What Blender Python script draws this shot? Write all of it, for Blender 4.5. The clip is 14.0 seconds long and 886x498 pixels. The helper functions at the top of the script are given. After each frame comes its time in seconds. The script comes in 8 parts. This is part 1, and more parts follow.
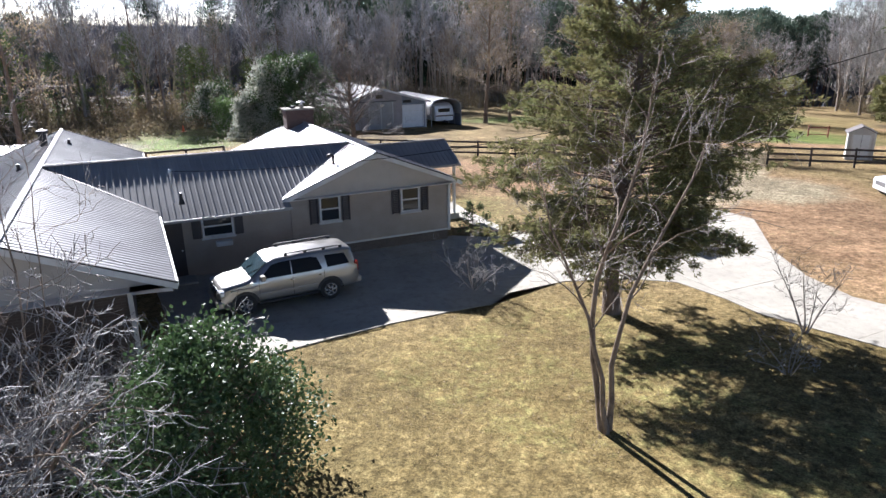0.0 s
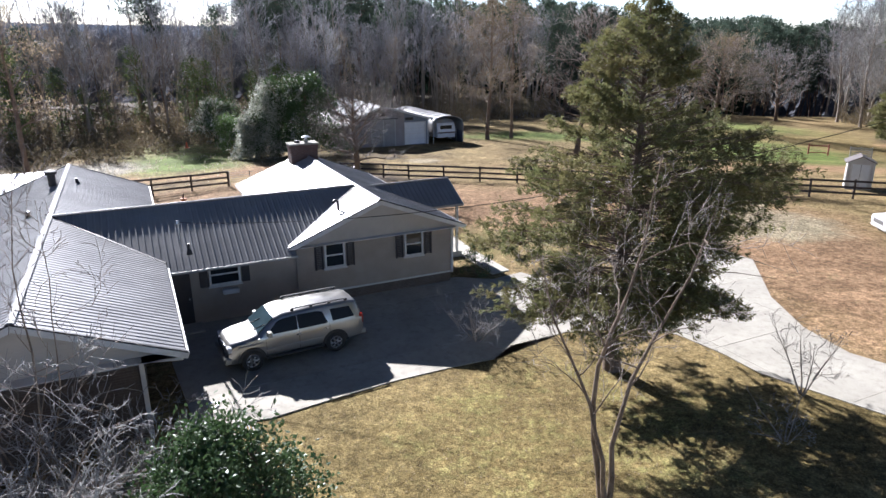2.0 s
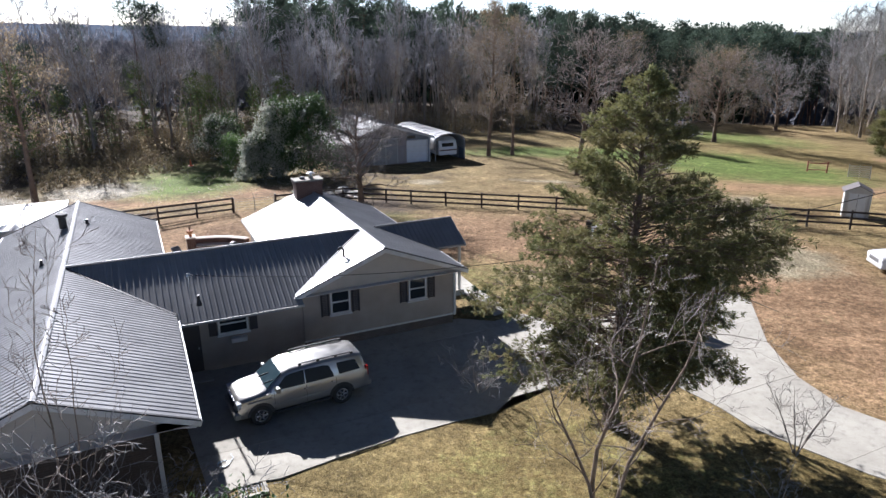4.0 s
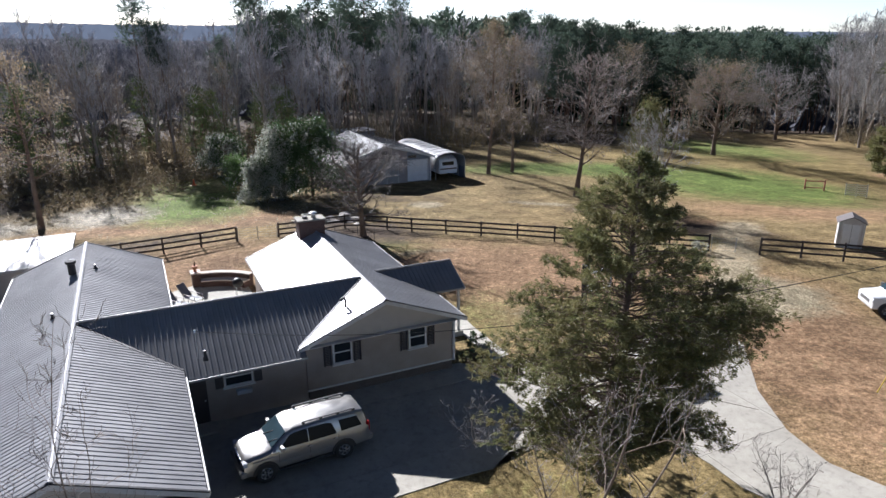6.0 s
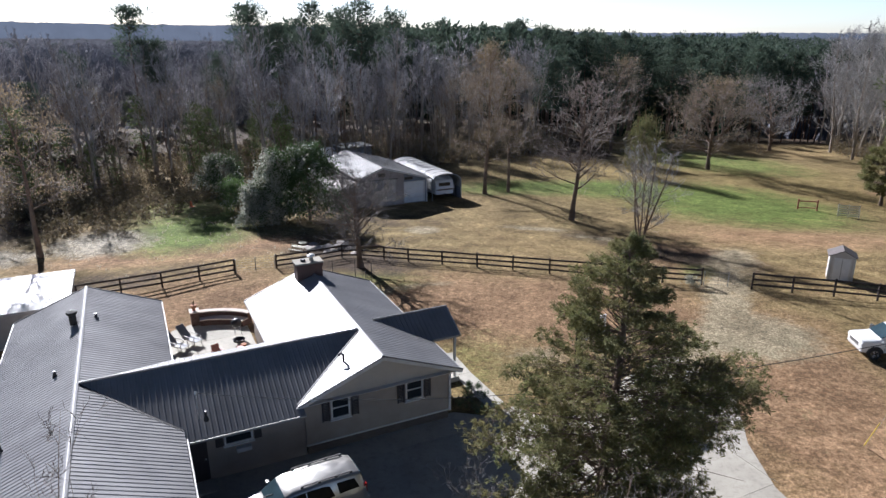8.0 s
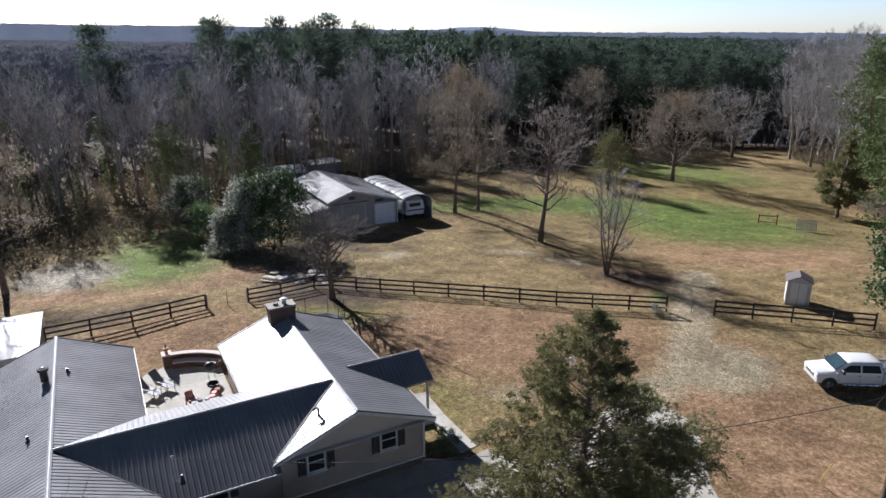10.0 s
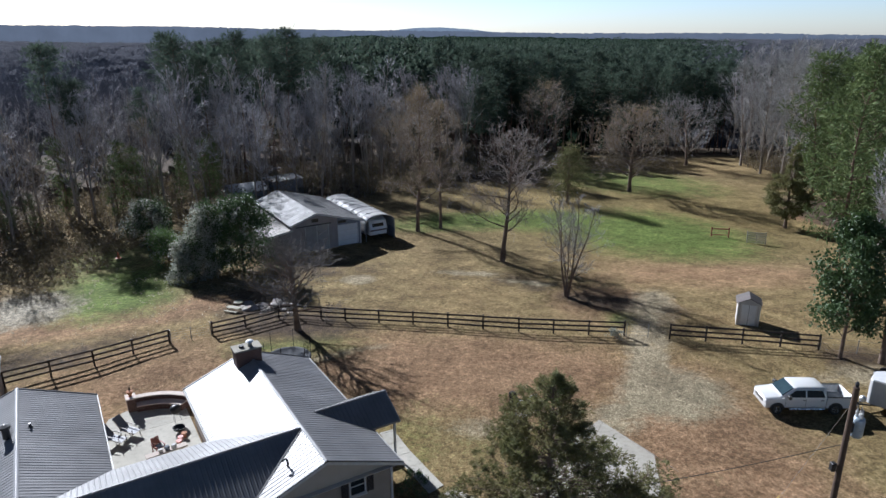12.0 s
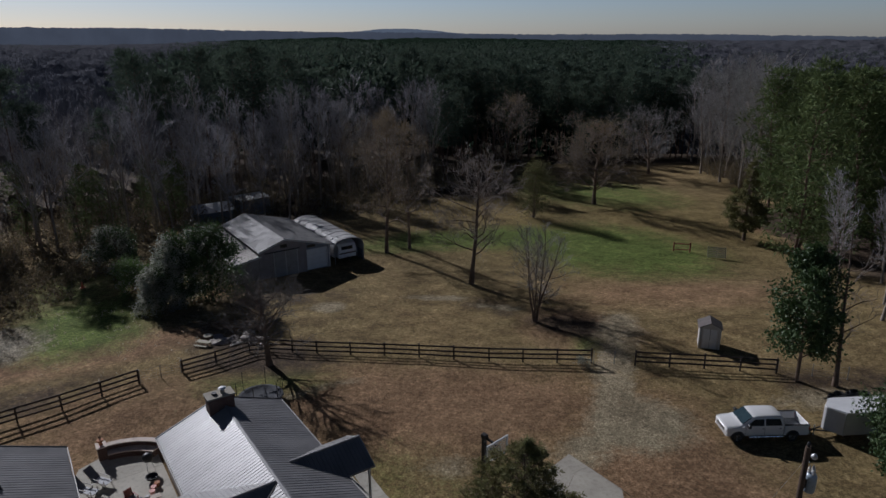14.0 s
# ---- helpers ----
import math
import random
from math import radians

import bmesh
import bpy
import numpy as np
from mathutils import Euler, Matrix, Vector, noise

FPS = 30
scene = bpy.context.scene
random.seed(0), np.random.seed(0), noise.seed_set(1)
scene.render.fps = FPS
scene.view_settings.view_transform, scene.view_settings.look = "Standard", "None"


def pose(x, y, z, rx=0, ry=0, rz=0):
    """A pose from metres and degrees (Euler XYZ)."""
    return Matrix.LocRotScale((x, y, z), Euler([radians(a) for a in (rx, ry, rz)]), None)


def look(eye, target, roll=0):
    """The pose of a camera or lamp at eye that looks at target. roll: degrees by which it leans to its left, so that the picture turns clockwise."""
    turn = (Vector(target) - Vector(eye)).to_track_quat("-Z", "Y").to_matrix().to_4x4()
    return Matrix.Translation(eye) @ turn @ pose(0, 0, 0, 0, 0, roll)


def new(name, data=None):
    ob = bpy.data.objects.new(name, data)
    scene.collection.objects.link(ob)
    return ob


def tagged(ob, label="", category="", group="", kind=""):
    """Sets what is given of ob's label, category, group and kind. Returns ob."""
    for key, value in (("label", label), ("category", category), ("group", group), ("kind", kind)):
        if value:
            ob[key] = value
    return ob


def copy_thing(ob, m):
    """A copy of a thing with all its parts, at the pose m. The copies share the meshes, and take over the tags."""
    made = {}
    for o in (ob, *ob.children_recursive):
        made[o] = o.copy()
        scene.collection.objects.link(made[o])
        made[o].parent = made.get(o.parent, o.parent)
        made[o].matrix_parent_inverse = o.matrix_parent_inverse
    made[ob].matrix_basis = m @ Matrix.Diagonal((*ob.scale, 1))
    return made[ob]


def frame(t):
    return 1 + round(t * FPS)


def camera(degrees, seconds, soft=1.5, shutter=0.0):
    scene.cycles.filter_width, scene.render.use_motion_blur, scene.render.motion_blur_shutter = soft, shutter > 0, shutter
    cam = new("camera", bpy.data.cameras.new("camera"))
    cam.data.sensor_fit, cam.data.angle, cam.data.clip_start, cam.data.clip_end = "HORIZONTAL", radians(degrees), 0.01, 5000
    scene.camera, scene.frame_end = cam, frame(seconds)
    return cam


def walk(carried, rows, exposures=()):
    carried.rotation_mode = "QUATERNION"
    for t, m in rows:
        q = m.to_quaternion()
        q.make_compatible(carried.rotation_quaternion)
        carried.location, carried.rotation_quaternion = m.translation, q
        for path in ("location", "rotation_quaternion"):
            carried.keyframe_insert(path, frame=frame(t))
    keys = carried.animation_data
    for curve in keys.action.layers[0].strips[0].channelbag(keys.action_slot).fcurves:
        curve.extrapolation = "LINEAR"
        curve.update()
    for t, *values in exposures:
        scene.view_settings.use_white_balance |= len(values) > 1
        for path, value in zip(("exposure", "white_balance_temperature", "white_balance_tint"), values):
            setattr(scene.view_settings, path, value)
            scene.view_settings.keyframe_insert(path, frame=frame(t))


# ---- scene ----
cam = camera(68.0, 14.0)
PATH = [
    (0, (0.067, -0.234, 8.501), (0.045, 1.669, 7.888), -0.7),
    (0.5, (0.047, -0.17, 8.916), (0.025, 1.734, 8.304), -0.6),
    (1, (-0.005, -0.134, 9.379), (-0.028, 1.77, 8.767), -0.6),
    (1.5, (-0.015, -0.081, 9.85), (-0.038, 1.823, 9.238), -0.5),
    (2, (-0.032, -0.033, 10.385), (-0.055, 1.871, 9.773), -0.4),
    (2.5, (-0.12, 0.023, 10.898), (-0.143, 1.927, 10.286), -0.3),
    (3, (-0.175, 0.027, 11.389), (-0.198, 1.931, 10.778), -0.3),
    (5.5, (-0.042, -0.079, 14.168), (-0.07, 1.824, 13.554), -0.3),
    (6, (-0.041, -0.051, 14.802), (-0.069, 1.852, 14.187), -0.3),
    (6.5, (-0.027, -0.009, 15.403), (-0.056, 1.894, 14.788), -0.3),
    (7, (-0.007, 0.067, 16.033), (-0.036, 1.97, 15.418), -0.2),
    (9.5, (-0.079, 0.353, 19.264), (-0.038, 2.255, 18.645), -0.3),
    (10, (0.001, 0.338, 19.879), (0.071, 2.238, 19.261), -0.3),
    (10.5, (-0.094, 0.35, 20.469), (-0.007, 2.25, 19.85), -0.3),
    (11, (-0.022, 0.265, 21.129), (0.086, 2.164, 20.51), -0.3),
    (11.5, (-0.03, 0.31, 21.711), (0.121, 2.207, 21.093), -0.3),
    (12, (-0.011, 0.301, 22.336), (0.171, 2.194, 21.717), -0.3),
    (12.5, (-0.003, 0.342, 23.009), (0.203, 2.233, 22.389), -0.3),
    (13, (-0.026, 0.368, 23.651), (0.22, 2.254, 23.031), -0.3),
    (13.5, (-0.161, 0.45, 24.286), (0.114, 2.332, 23.666), -0.3),
    (14, (-0.112, 0.452, 24.955), (0.167, 2.334, 24.337), -0.4),
]
EXPOSURES = [(0.0, 1.7, 5900, 15), (3.0, 1.42, 5850, 15), (6.5, 1.12, 5850, 14), (9.5, 0.9, 5850, 15), (11.0, 0.76, 5750, 15), (11.5, 0.72, 5500, 8), (12.0, 0.70, 5620, 11), (13.2, 0.64, 5720, 13), (13.5, 0.25, 5850, 15), (14.0, -0.75, 5850, 15)]
walk(cam, [(t, look(eye, target, roll)) for t, eye, target, roll in PATH], EXPOSURES)

# ---- world and sun ----
SUN_EL, SUN_AZ = radians(28.4), radians(-31.5)
world = bpy.data.worlds.new("world")
scene.world = world
world.use_nodes = True
wn = world.node_tree.nodes
sky = wn.new("ShaderNodeTexSky")
sky.sky_type = 'NISHITA'
sky.sun_disc = False
sky.sun_elevation, sky.sun_rotation = SUN_EL, SUN_AZ % (2 * math.pi)
sky.air_density, sky.dust_density, sky.ozone_density = 1.0, 0.3, 2.5
wn["Background"].inputs["Strength"].default_value = 0.045
tone = wn.new("ShaderNodeMix")
tone.data_type, tone.blend_type = 'RGBA', 'MULTIPLY'
tone.inputs[0].default_value = 1.0
# thin haze: brighter and whiter low down, deeper overhead
up = wn.new("ShaderNodeSeparateXYZ")
world.node_tree.links.new(wn.new("ShaderNodeTexCoord").outputs["Generated"], up.inputs[0])
haze = wn.new("ShaderNodeMapRange")
haze.interpolation_type = 'SMOOTHSTEP'
haze.inputs["From Min"].default_value, haze.inputs["From Max"].default_value = 0.08, 0.30
world.node_tree.links.new(up.outputs["Z"], haze.inputs["Value"])
depth = wn.new("ShaderNodeMix")
depth.data_type = 'RGBA'
depth.inputs[6].default_value, depth.inputs[7].default_value = (1.55, 1.66, 2.05, 1.0), (0.255, 0.26, 0.31, 1.0)
world.node_tree.links.new(haze.outputs["Result"], depth.inputs[0])
world.node_tree.links.new(depth.outputs[2], tone.inputs[7])
world.node_tree.links.new(sky.outputs["Color"], tone.inputs[6])
world.node_tree.links.new(tone.outputs[2], wn["Background"].inputs["Color"])
sun_data = bpy.data.lights.new("sun", 'SUN')
sun_data.energy, sun_data.angle, sun_data.color = 5.5, radians(0.6), (1.0, 0.965, 0.92)
sun = new("sun", sun_data)
to_sun = Vector((math.sin(SUN_AZ) * math.cos(SUN_EL), math.cos(SUN_AZ) * math.cos(SUN_EL), math.sin(SUN_EL)))
sun.matrix_world = look(to_sun * 200, (0, 0, 0))

# ---- materials ----
class Nodes:
    """A short way to write node materials."""

    def __init__(self, name):
        self.m = bpy.data.materials.new(name)
        self.m.use_nodes = True
        self.t = self.m.node_tree
        self.b = self.t.nodes["Principled BSDF"]

    def put(self, socket, value):
        if isinstance(value, bpy.types.NodeSocket):
            self.t.links.new(value, socket)
        elif isinstance(value, (tuple, list)) and len(value) == 3 and socket.type == 'RGBA':
            socket.default_value = (*value, 1)
        else:
            socket.default_value = value

    def node(self, kind, **inputs):
        n = self.t.nodes.new(kind)
        for k, v in inputs.items():
            self.put(n.inputs[k.replace("_", " ")], v)
        return n

    def coords(self, what="Object"):
        return self.t.nodes.new("ShaderNodeTexCoord").outputs[what]

    def noise(self, scale, detail=4, rough=0.6, vector=None):
        n = self.node("ShaderNodeTexNoise", Scale=scale, Detail=detail, Roughness=rough)
        if vector is None:
            vector = self.coords()
        self.t.links.new(vector, n.inputs["Vector"])
        return n.outputs["Fac"]

    def ramp(self, fac, a, b, lo=0.35, hi=0.65):
        n = self.t.nodes.new("ShaderNodeMapRange")
        for k, v in (("Value", fac), ("From Min", lo), ("From Max", hi), ("To Min", a), ("To Max", b)):
            self.put(n.inputs[k], v)
        return n.outputs["Result"]

    def mix(self, fac, a, b, mode='MIX'):
        n = self.t.nodes.new("ShaderNodeMix")
        n.data_type, n.blend_type = 'RGBA', mode
        self.put(n.inputs[0], fac)
        self.put(n.inputs[6], a)
        self.put(n.inputs[7], b)
        return n.outputs[2]

    def math(self, op, a, b=0.0):
        n = self.t.nodes.new("ShaderNodeMath")
        n.operation = op
        self.put(n.inputs[0], a)
        self.put(n.inputs[1], b)
        return n.outputs[0]

    def attr(self, name):
        n = self.t.nodes.new("ShaderNodeAttribute")
        n.attribute_name = name
        return n.outputs["Fac"]

    def random(self):
        return self.t.nodes.new("ShaderNodeObjectInfo").outputs["Random"]

    def island(self):
        return self.t.nodes.new("ShaderNodeNewGeometry").outputs["Random Per Island"]

    def bump(self, height, strength=0.3, distance=0.02):
        n = self.node("ShaderNodeBump", Strength=strength, Distance=distance, Height=height)
        self.t.links.new(n.outputs[0], self.b.inputs["Normal"])

    def done(self, color, rough=0.7, metal=0.0, spec=None):
        self.put(self.b.inputs["Base Color"], color)
        self.put(self.b.inputs["Roughness"], rough)
        self.put(self.b.inputs["Metallic"], metal)
        if spec is not None:
            self.b.inputs["Specular IOR Level"].default_value = spec
        return self.m


def surface(name, a, b, scale=6.0, rough=0.7, metal=0.0, bump=0.0, fine=60.0, spec=None, vary=0.0):
    """Two tones mixed by a coarse and a fine noise, with a little relief."""
    n = Nodes(name)
    coarse, small = n.noise(scale), n.noise(fine, 2)
    fac = n.math('ADD', n.math('MULTIPLY', coarse, 0.7), n.math('MULTIPLY', small, 0.3))
    col = n.mix(n.ramp(fac, 0, 1), a, b)
    if vary:
        col = n.mix(1.0, col, n.mix(n.random(), (1 - vary,) * 3, (1 + vary,) * 3), 'MULTIPLY')
    if bump:
        n.bump(small, bump, 0.02)
    return n.done(col, n.ramp(coarse, max(0.02, rough - 0.08), min(1, rough + 0.08)), metal, spec)


def foliage(name, a, b, c, rough=0.6, through_light=0.3, per_tree=0.15, spec=0.4):
    """Leaves that let some light through; each leaf and each plant has its own tone."""
    n = Nodes(name)
    col = n.mix(n.island(), a, b)
    col = n.mix(n.ramp(n.noise(0.6, 3), 0, 0.7), col, c)
    col = n.mix(1.0, col, n.mix(n.random(), (1 - per_tree,) * 3, (1 + per_tree,) * 3), 'MULTIPLY')
    mat = n.done(col, rough, 0.0, spec)
    tr = n.node("ShaderNodeBsdfTranslucent", Color=col)
    mx = n.node("ShaderNodeMixShader", Fac=through_light)
    n.t.links.new(n.b.outputs[0], mx.inputs[1])
    n.t.links.new(tr.outputs[0], mx.inputs[2])
    n.t.links.new(mx.outputs[0], n.t.nodes["Material Output"].inputs["Surface"])
    return mat


def ground_material():
    n = Nodes("ground_cover")
    co = n.coords()
    big, mid, fine, tiny = n.noise(0.05, 5, 0.6, co), n.noise(0.45, 5, 0.65, co), n.noise(3.0, 5, 0.7, co), n.noise(22.0, 3, 0.7, co)
    speck, clump = n.noise(9.0, 4, 0.75, co), n.noise(2.2, 6, 0.8, co)
    straw = n.mix(n.ramp(fine, 0, 1), (0.225, 0.172, 0.085), (0.35, 0.278, 0.155))
    straw = n.mix(n.ramp(mid, 0, 0.65), straw, (0.165, 0.115, 0.065))
    lush = n.mix(n.ramp(fine, 0, 1), (0.09, 0.145, 0.035), (0.19, 0.24, 0.075))
    red = n.mix(n.ramp(fine, 0, 1), (0.25, 0.158, 0.098), (0.36, 0.242, 0.158))
    # fallen leaves, darkened to take in the shade under dense trees
    litter_shade = n.mix(n.ramp(speck, 0, 1), (0.04, 0.032, 0.027), (0.135, 0.102, 0.078))
    grit = n.mix(n.ramp(speck, 0, 1), (0.20, 0.17, 0.12), (0.46, 0.40, 0.295))
    wet = n.mix(n.ramp(speck, 0, 1, 0.4, 0.62), (0.10, 0.085, 0.055), (0.50, 0.46, 0.38))
    moss = n.mix(n.ramp(fine, 0, 1), (0.195, 0.15, 0.066), (0.295, 0.235, 0.115))

    def edge(name, soft=0.16, ragged=1.3):
        """The mask, broken up by noise along its rim."""
        a = n.math('ADD', n.attr(name), n.math('MULTIPLY', n.math('SUBTRACT', n.math('ADD', n.math('MULTIPLY', mid, 0.5), n.math('MULTIPLY', fine, 0.5)), 0.5), ragged))
        return n.ramp(a, 0, 1, 0.5 - soft, 0.5 + soft)

    col = straw
    col = n.mix(edge("moss", 0.35), col, moss)
    col = n.mix(edge("red", 0.35), col, red)
    col = n.mix(edge("green", 0.34, 2.0), col, lush)
    col = n.mix(edge("litter_shade", 0.25, 1.8), col, litter_shade)
    col = n.mix(edge("grit", 0.24, 2.2), col, grit)
    col = n.mix(edge("wet", 0.2, 2.6), col, wet)
    col = n.mix(1.0, col, n.mix(n.ramp(tiny, 0, 1, 0.28, 0.72), (0.40, 0.40, 0.39), (1.47, 1.47, 1.44)), 'MULTIPLY')
    col = n.mix(1.0, col, n.mix(n.ramp(clump, 0, 1, 0.36, 0.64), (0.66, 0.67, 0.65), (1.25, 1.24, 1.23)), 'MULTIPLY')
    col = n.mix(1.0, col, n.mix(n.ramp(n.noise(6.5, 4, 0.75, co), 0, 1, 0.36, 0.64), (0.60, 0.60, 0.59), (1.34, 1.34, 1.32)), 'MULTIPLY')
    col = n.mix(1.0, col, n.mix(n.ramp(big, 0, 1), (0.85, 0.86, 0.84), (1.13, 1.1, 1.08)), 'MULTIPLY')
    col = n.mix(1.0, col, n.mix(n.ramp(n.noise(0.22, 5, 0.7, co), 0, 1, 0.36, 0.64), (0.72, 0.70, 0.68), (1.2, 1.19, 1.17)), 'MULTIPLY')
    col = n.mix(1.0, col, n.mix(n.ramp(n.noise(0.75, 5, 0.75, co), 0, 1, 0.36, 0.64), (0.80, 0.79, 0.77), (1.16, 1.15, 1.13)), 'MULTIPLY')
    n.bump(n.math('ADD', n.math('MULTIPLY', fine, 0.9), tiny), 0.6, 0.06)
    return n.done(col, n.ramp(n.attr("wet"), 0.95, 0.75, 0.2, 1.0), 0.0, 0.08)


def roof_metal():
    n = Nodes("grey_painted_sheet_metal")
    co = n.coords()
    wide, streak = n.noise(0.7, 4, 0.6, co), n.noise(30, 3, 0.6, co)
    col = n.mix(n.ramp(wide, 0, 1), (0.195, 0.193, 0.194), (0.25, 0.247, 0.248))
    col = n.mix(1.0, col, n.mix(n.random(), (0.93, 0.93, 0.93), (1.07, 1.07, 1.07)), 'MULTIPLY')
    n.bump(wide, 0.05, 0.02)
    return n.done(col, n.ramp(n.math('ADD', n.math('MULTIPLY', wide, 0.5), n.math('MULTIPLY', streak, 0.5)), 0.38, 0.48), 0.1, 0.5)


def concrete(name, a, b):
    n = Nodes(name)
    co = n.coords()
    wide, fine, spots = n.noise(0.5, 5, 0.65, co), n.noise(40, 4, 0.7, co), n.noise(3.5, 5, 0.7, co)
    col = n.mix(n.ramp(wide, 0, 1), a, b)
    col = n.mix(n.ramp(spots, 0, 0.55, 0.5, 0.75), col, tuple(v * 0.5 for v in a))
    col = n.mix(n.ramp(fine, 0, 0.25), col, tuple(v * 0.6 for v in a))
    col = n.mix(1.0, col, n.mix(n.random(), (0.9, 0.9, 0.9), (1.08, 1.08, 1.08)), 'MULTIPLY')
    n.bump(fine, 0.3, 0.01)
    return n.done(col, 0.9, 0.0, 0.3)


def siding(name, a, b):
    """Horizontal lap boards: the relief runs in steps up the wall."""
    n = Nodes(name)
    co = n.coords()
    sep = n.node("ShaderNodeSeparateXYZ", Vector=co)
    step = n.math('FRACT', n.math('MULTIPLY', sep.outputs[2], 7.0))
    col = n.mix(n.ramp(n.noise(1.2, 4, 0.6, co), 0, 1), a, b)
    n.bump(n.math('SUBTRACT', 1.0, step), 0.6, 0.02)
    return n.done(col, 0.75)


def brick(name, a, b, joint):
    n = Nodes(name)
    t = n.t.nodes.new("ShaderNodeTexBrick")
    sep = n.node("ShaderNodeSeparateXYZ", Vector=n.coords())
    across = n.math('ADD', sep.outputs[0], sep.outputs[1])
    comb = n.node("ShaderNodeCombineXYZ", X=across, Y=sep.outputs[2])
    n.t.links.new(comb.outputs[0], t.inputs["Vector"])
    for k, v in (("Color1", a), ("Color2", b), ("Mortar", joint), ("Scale", 1.0), ("Mortar Size", 0.006), ("Brick Width", 0.21), ("Row Height", 0.075)):
        n.put(t.inputs[k], v)
    col = n.mix(n.ramp(n.noise(2.0, 4), 0, 0.5), t.outputs["Color"], tuple(v * 0.6 for v in a))
    n.bump(n.math('SUBTRACT', 1.0, t.outputs["Fac"]), 0.5, 0.01)
    return n.done(col, 0.85)


def bark(name, a, b):
    n = Nodes(name)
    co = n.coords()
    stretch = n.node("ShaderNodeMapping", Vector=co)
    stretch.inputs["Scale"].default_value = (1.0, 1.0, 0.2)
    ridges, blot = n.noise(24, 4, 0.7, stretch.outputs[0]), n.noise(1.5, 4, 0.6, co)
    col = n.mix(n.ramp(ridges, 0, 1), a, b)
    col = n.mix(n.ramp(blot, 0, 0.6), col, tuple(min(1, v * 1.5) for v in b))
    col = n.mix(1.0, col, n.mix(n.random(), (0.85, 0.85, 0.85), (1.15, 1.15, 1.15)), 'MULTIPLY')
    n.bump(ridges, 0.6, 0.03)
    return n.done(col, 0.9, 0.0, 0.3)


def car_paint(name, color, metal):
    n = Nodes(name)
    col = n.mix(n.ramp(n.noise(1.2, 4), 0, 0.25), color, tuple(v * 0.8 for v in color))
    n.b.inputs["Coat Weight"].default_value = 0.7
    n.b.inputs["Coat Roughness"].default_value = 0.06
    return n.done(col, n.ramp(n.noise(3, 3), 0.28, 0.4), metal)


def glass(name, tint, rough=0.03):
    n = Nodes(name)
    return n.done(n.mix(n.ramp(n.noise(1.5, 3), 0, 0.4), tint, tuple(v * 1.6 for v in tint)), rough, 0.0, 0.45)


GROUND = ground_material()
ROOF = roof_metal()
CONCRETE = concrete("driveway_concrete", (0.35, 0.325, 0.272), (0.46, 0.43, 0.365))
PATIO = concrete("patio_concrete", (0.40, 0.38, 0.325), (0.50, 0.475, 0.41))
JOINT = surface("joint_soil", (0.10, 0.08, 0.06), (0.16, 0.13, 0.10), 3, 0.95)
SIDING = siding("taupe_siding", (0.30, 0.255, 0.215), (0.35, 0.30, 0.255))
GABLE = siding("pale_gable_siding", (0.44, 0.39, 0.33), (0.50, 0.445, 0.38))
BRICK = brick("red_brown_brick", (0.12, 0.06, 0.045), (0.085, 0.042, 0.034), (0.17, 0.15, 0.135))
BRICKWALL = brick("dark_tan_brick", (0.13, 0.098, 0.078), (0.10, 0.076, 0.063), (0.16, 0.14, 0.122))
TRIM = surface("white_trim_paint", (0.54, 0.53, 0.51), (0.66, 0.65, 0.63), 3, 0.5, spec=0.4)
SOFFIT = surface("soffit_paint", (0.55, 0.52, 0.48), (0.63, 0.60, 0.56), 3, 0.6)
SHUTTER = surface("dark_shutter_paint", (0.035, 0.028, 0.03), (0.055, 0.045, 0.045), 6, 0.55)
PANE = glass("window_pane", (0.02, 0.024, 0.028))
DARK = surface("dark_metal", (0.02, 0.02, 0.022), (0.04, 0.04, 0.042), 8, 0.5, 0.4)
FENCE = surface("black_fence_board", (0.022, 0.016, 0.014), (0.05, 0.036, 0.03), 5, 0.8, bump=0.3, vary=0.2)
WIRE = surface("galvanised_wire", (0.30, 0.30, 0.30), (0.42, 0.42, 0.42), 8, 0.5, 0.7)
STEEL = surface("zinc_steel", (0.42, 0.43, 0.44), (0.55, 0.56, 0.57), 5, 0.42, 0.7)
SHEET = surface("weathered_white_sheet_roof", (0.27, 0.27, 0.272), (0.42, 0.415, 0.41), 0.6, 0.6, 0.05, fine=8)
BARN = siding("grey_barn_siding", (0.27, 0.255, 0.24), (0.34, 0.325, 0.31))
BARNFRONT = siding("faded_taupe_barn_siding", (0.27, 0.235, 0.225), (0.35, 0.31, 0.295))
BLUEGREY = siding("blue_grey_siding", (0.17, 0.19, 0.23), (0.21, 0.23, 0.27))
DOORWHITE = surface("white_door_paint", (0.62, 0.63, 0.64), (0.72, 0.73, 0.74), 2, 0.5)
SHEDWALL = siding("pale_shed_siding", (0.46, 0.435, 0.41), (0.54, 0.51, 0.48))
SHEDROOF = surface("brown_shingle", (0.09, 0.078, 0.074), (0.14, 0.122, 0.116), 2, 0.85, bump=0.4, fine=20)
BARK = bark("brown_bark", (0.085, 0.06, 0.045), (0.17, 0.125, 0.095))
LAWNBARK = bark("flaking_brown_bark", (0.08, 0.058, 0.042), (0.24, 0.185, 0.14))
GREYBARK = bark("grey_bark", (0.15, 0.125, 0.105), (0.29, 0.25, 0.215))
PINEBARK = bark("pine_bark", (0.07, 0.045, 0.035), (0.15, 0.095, 0.07))
TWIG = surface("grey_twig", (0.205, 0.195, 0.188), (0.37, 0.355, 0.345), 0.9, 0.75, fine=5, vary=0.25)
REDTWIG = surface("brown_twig", (0.185, 0.158, 0.138), (0.32, 0.275, 0.245), 0.9, 0.75, fine=5, vary=0.25)
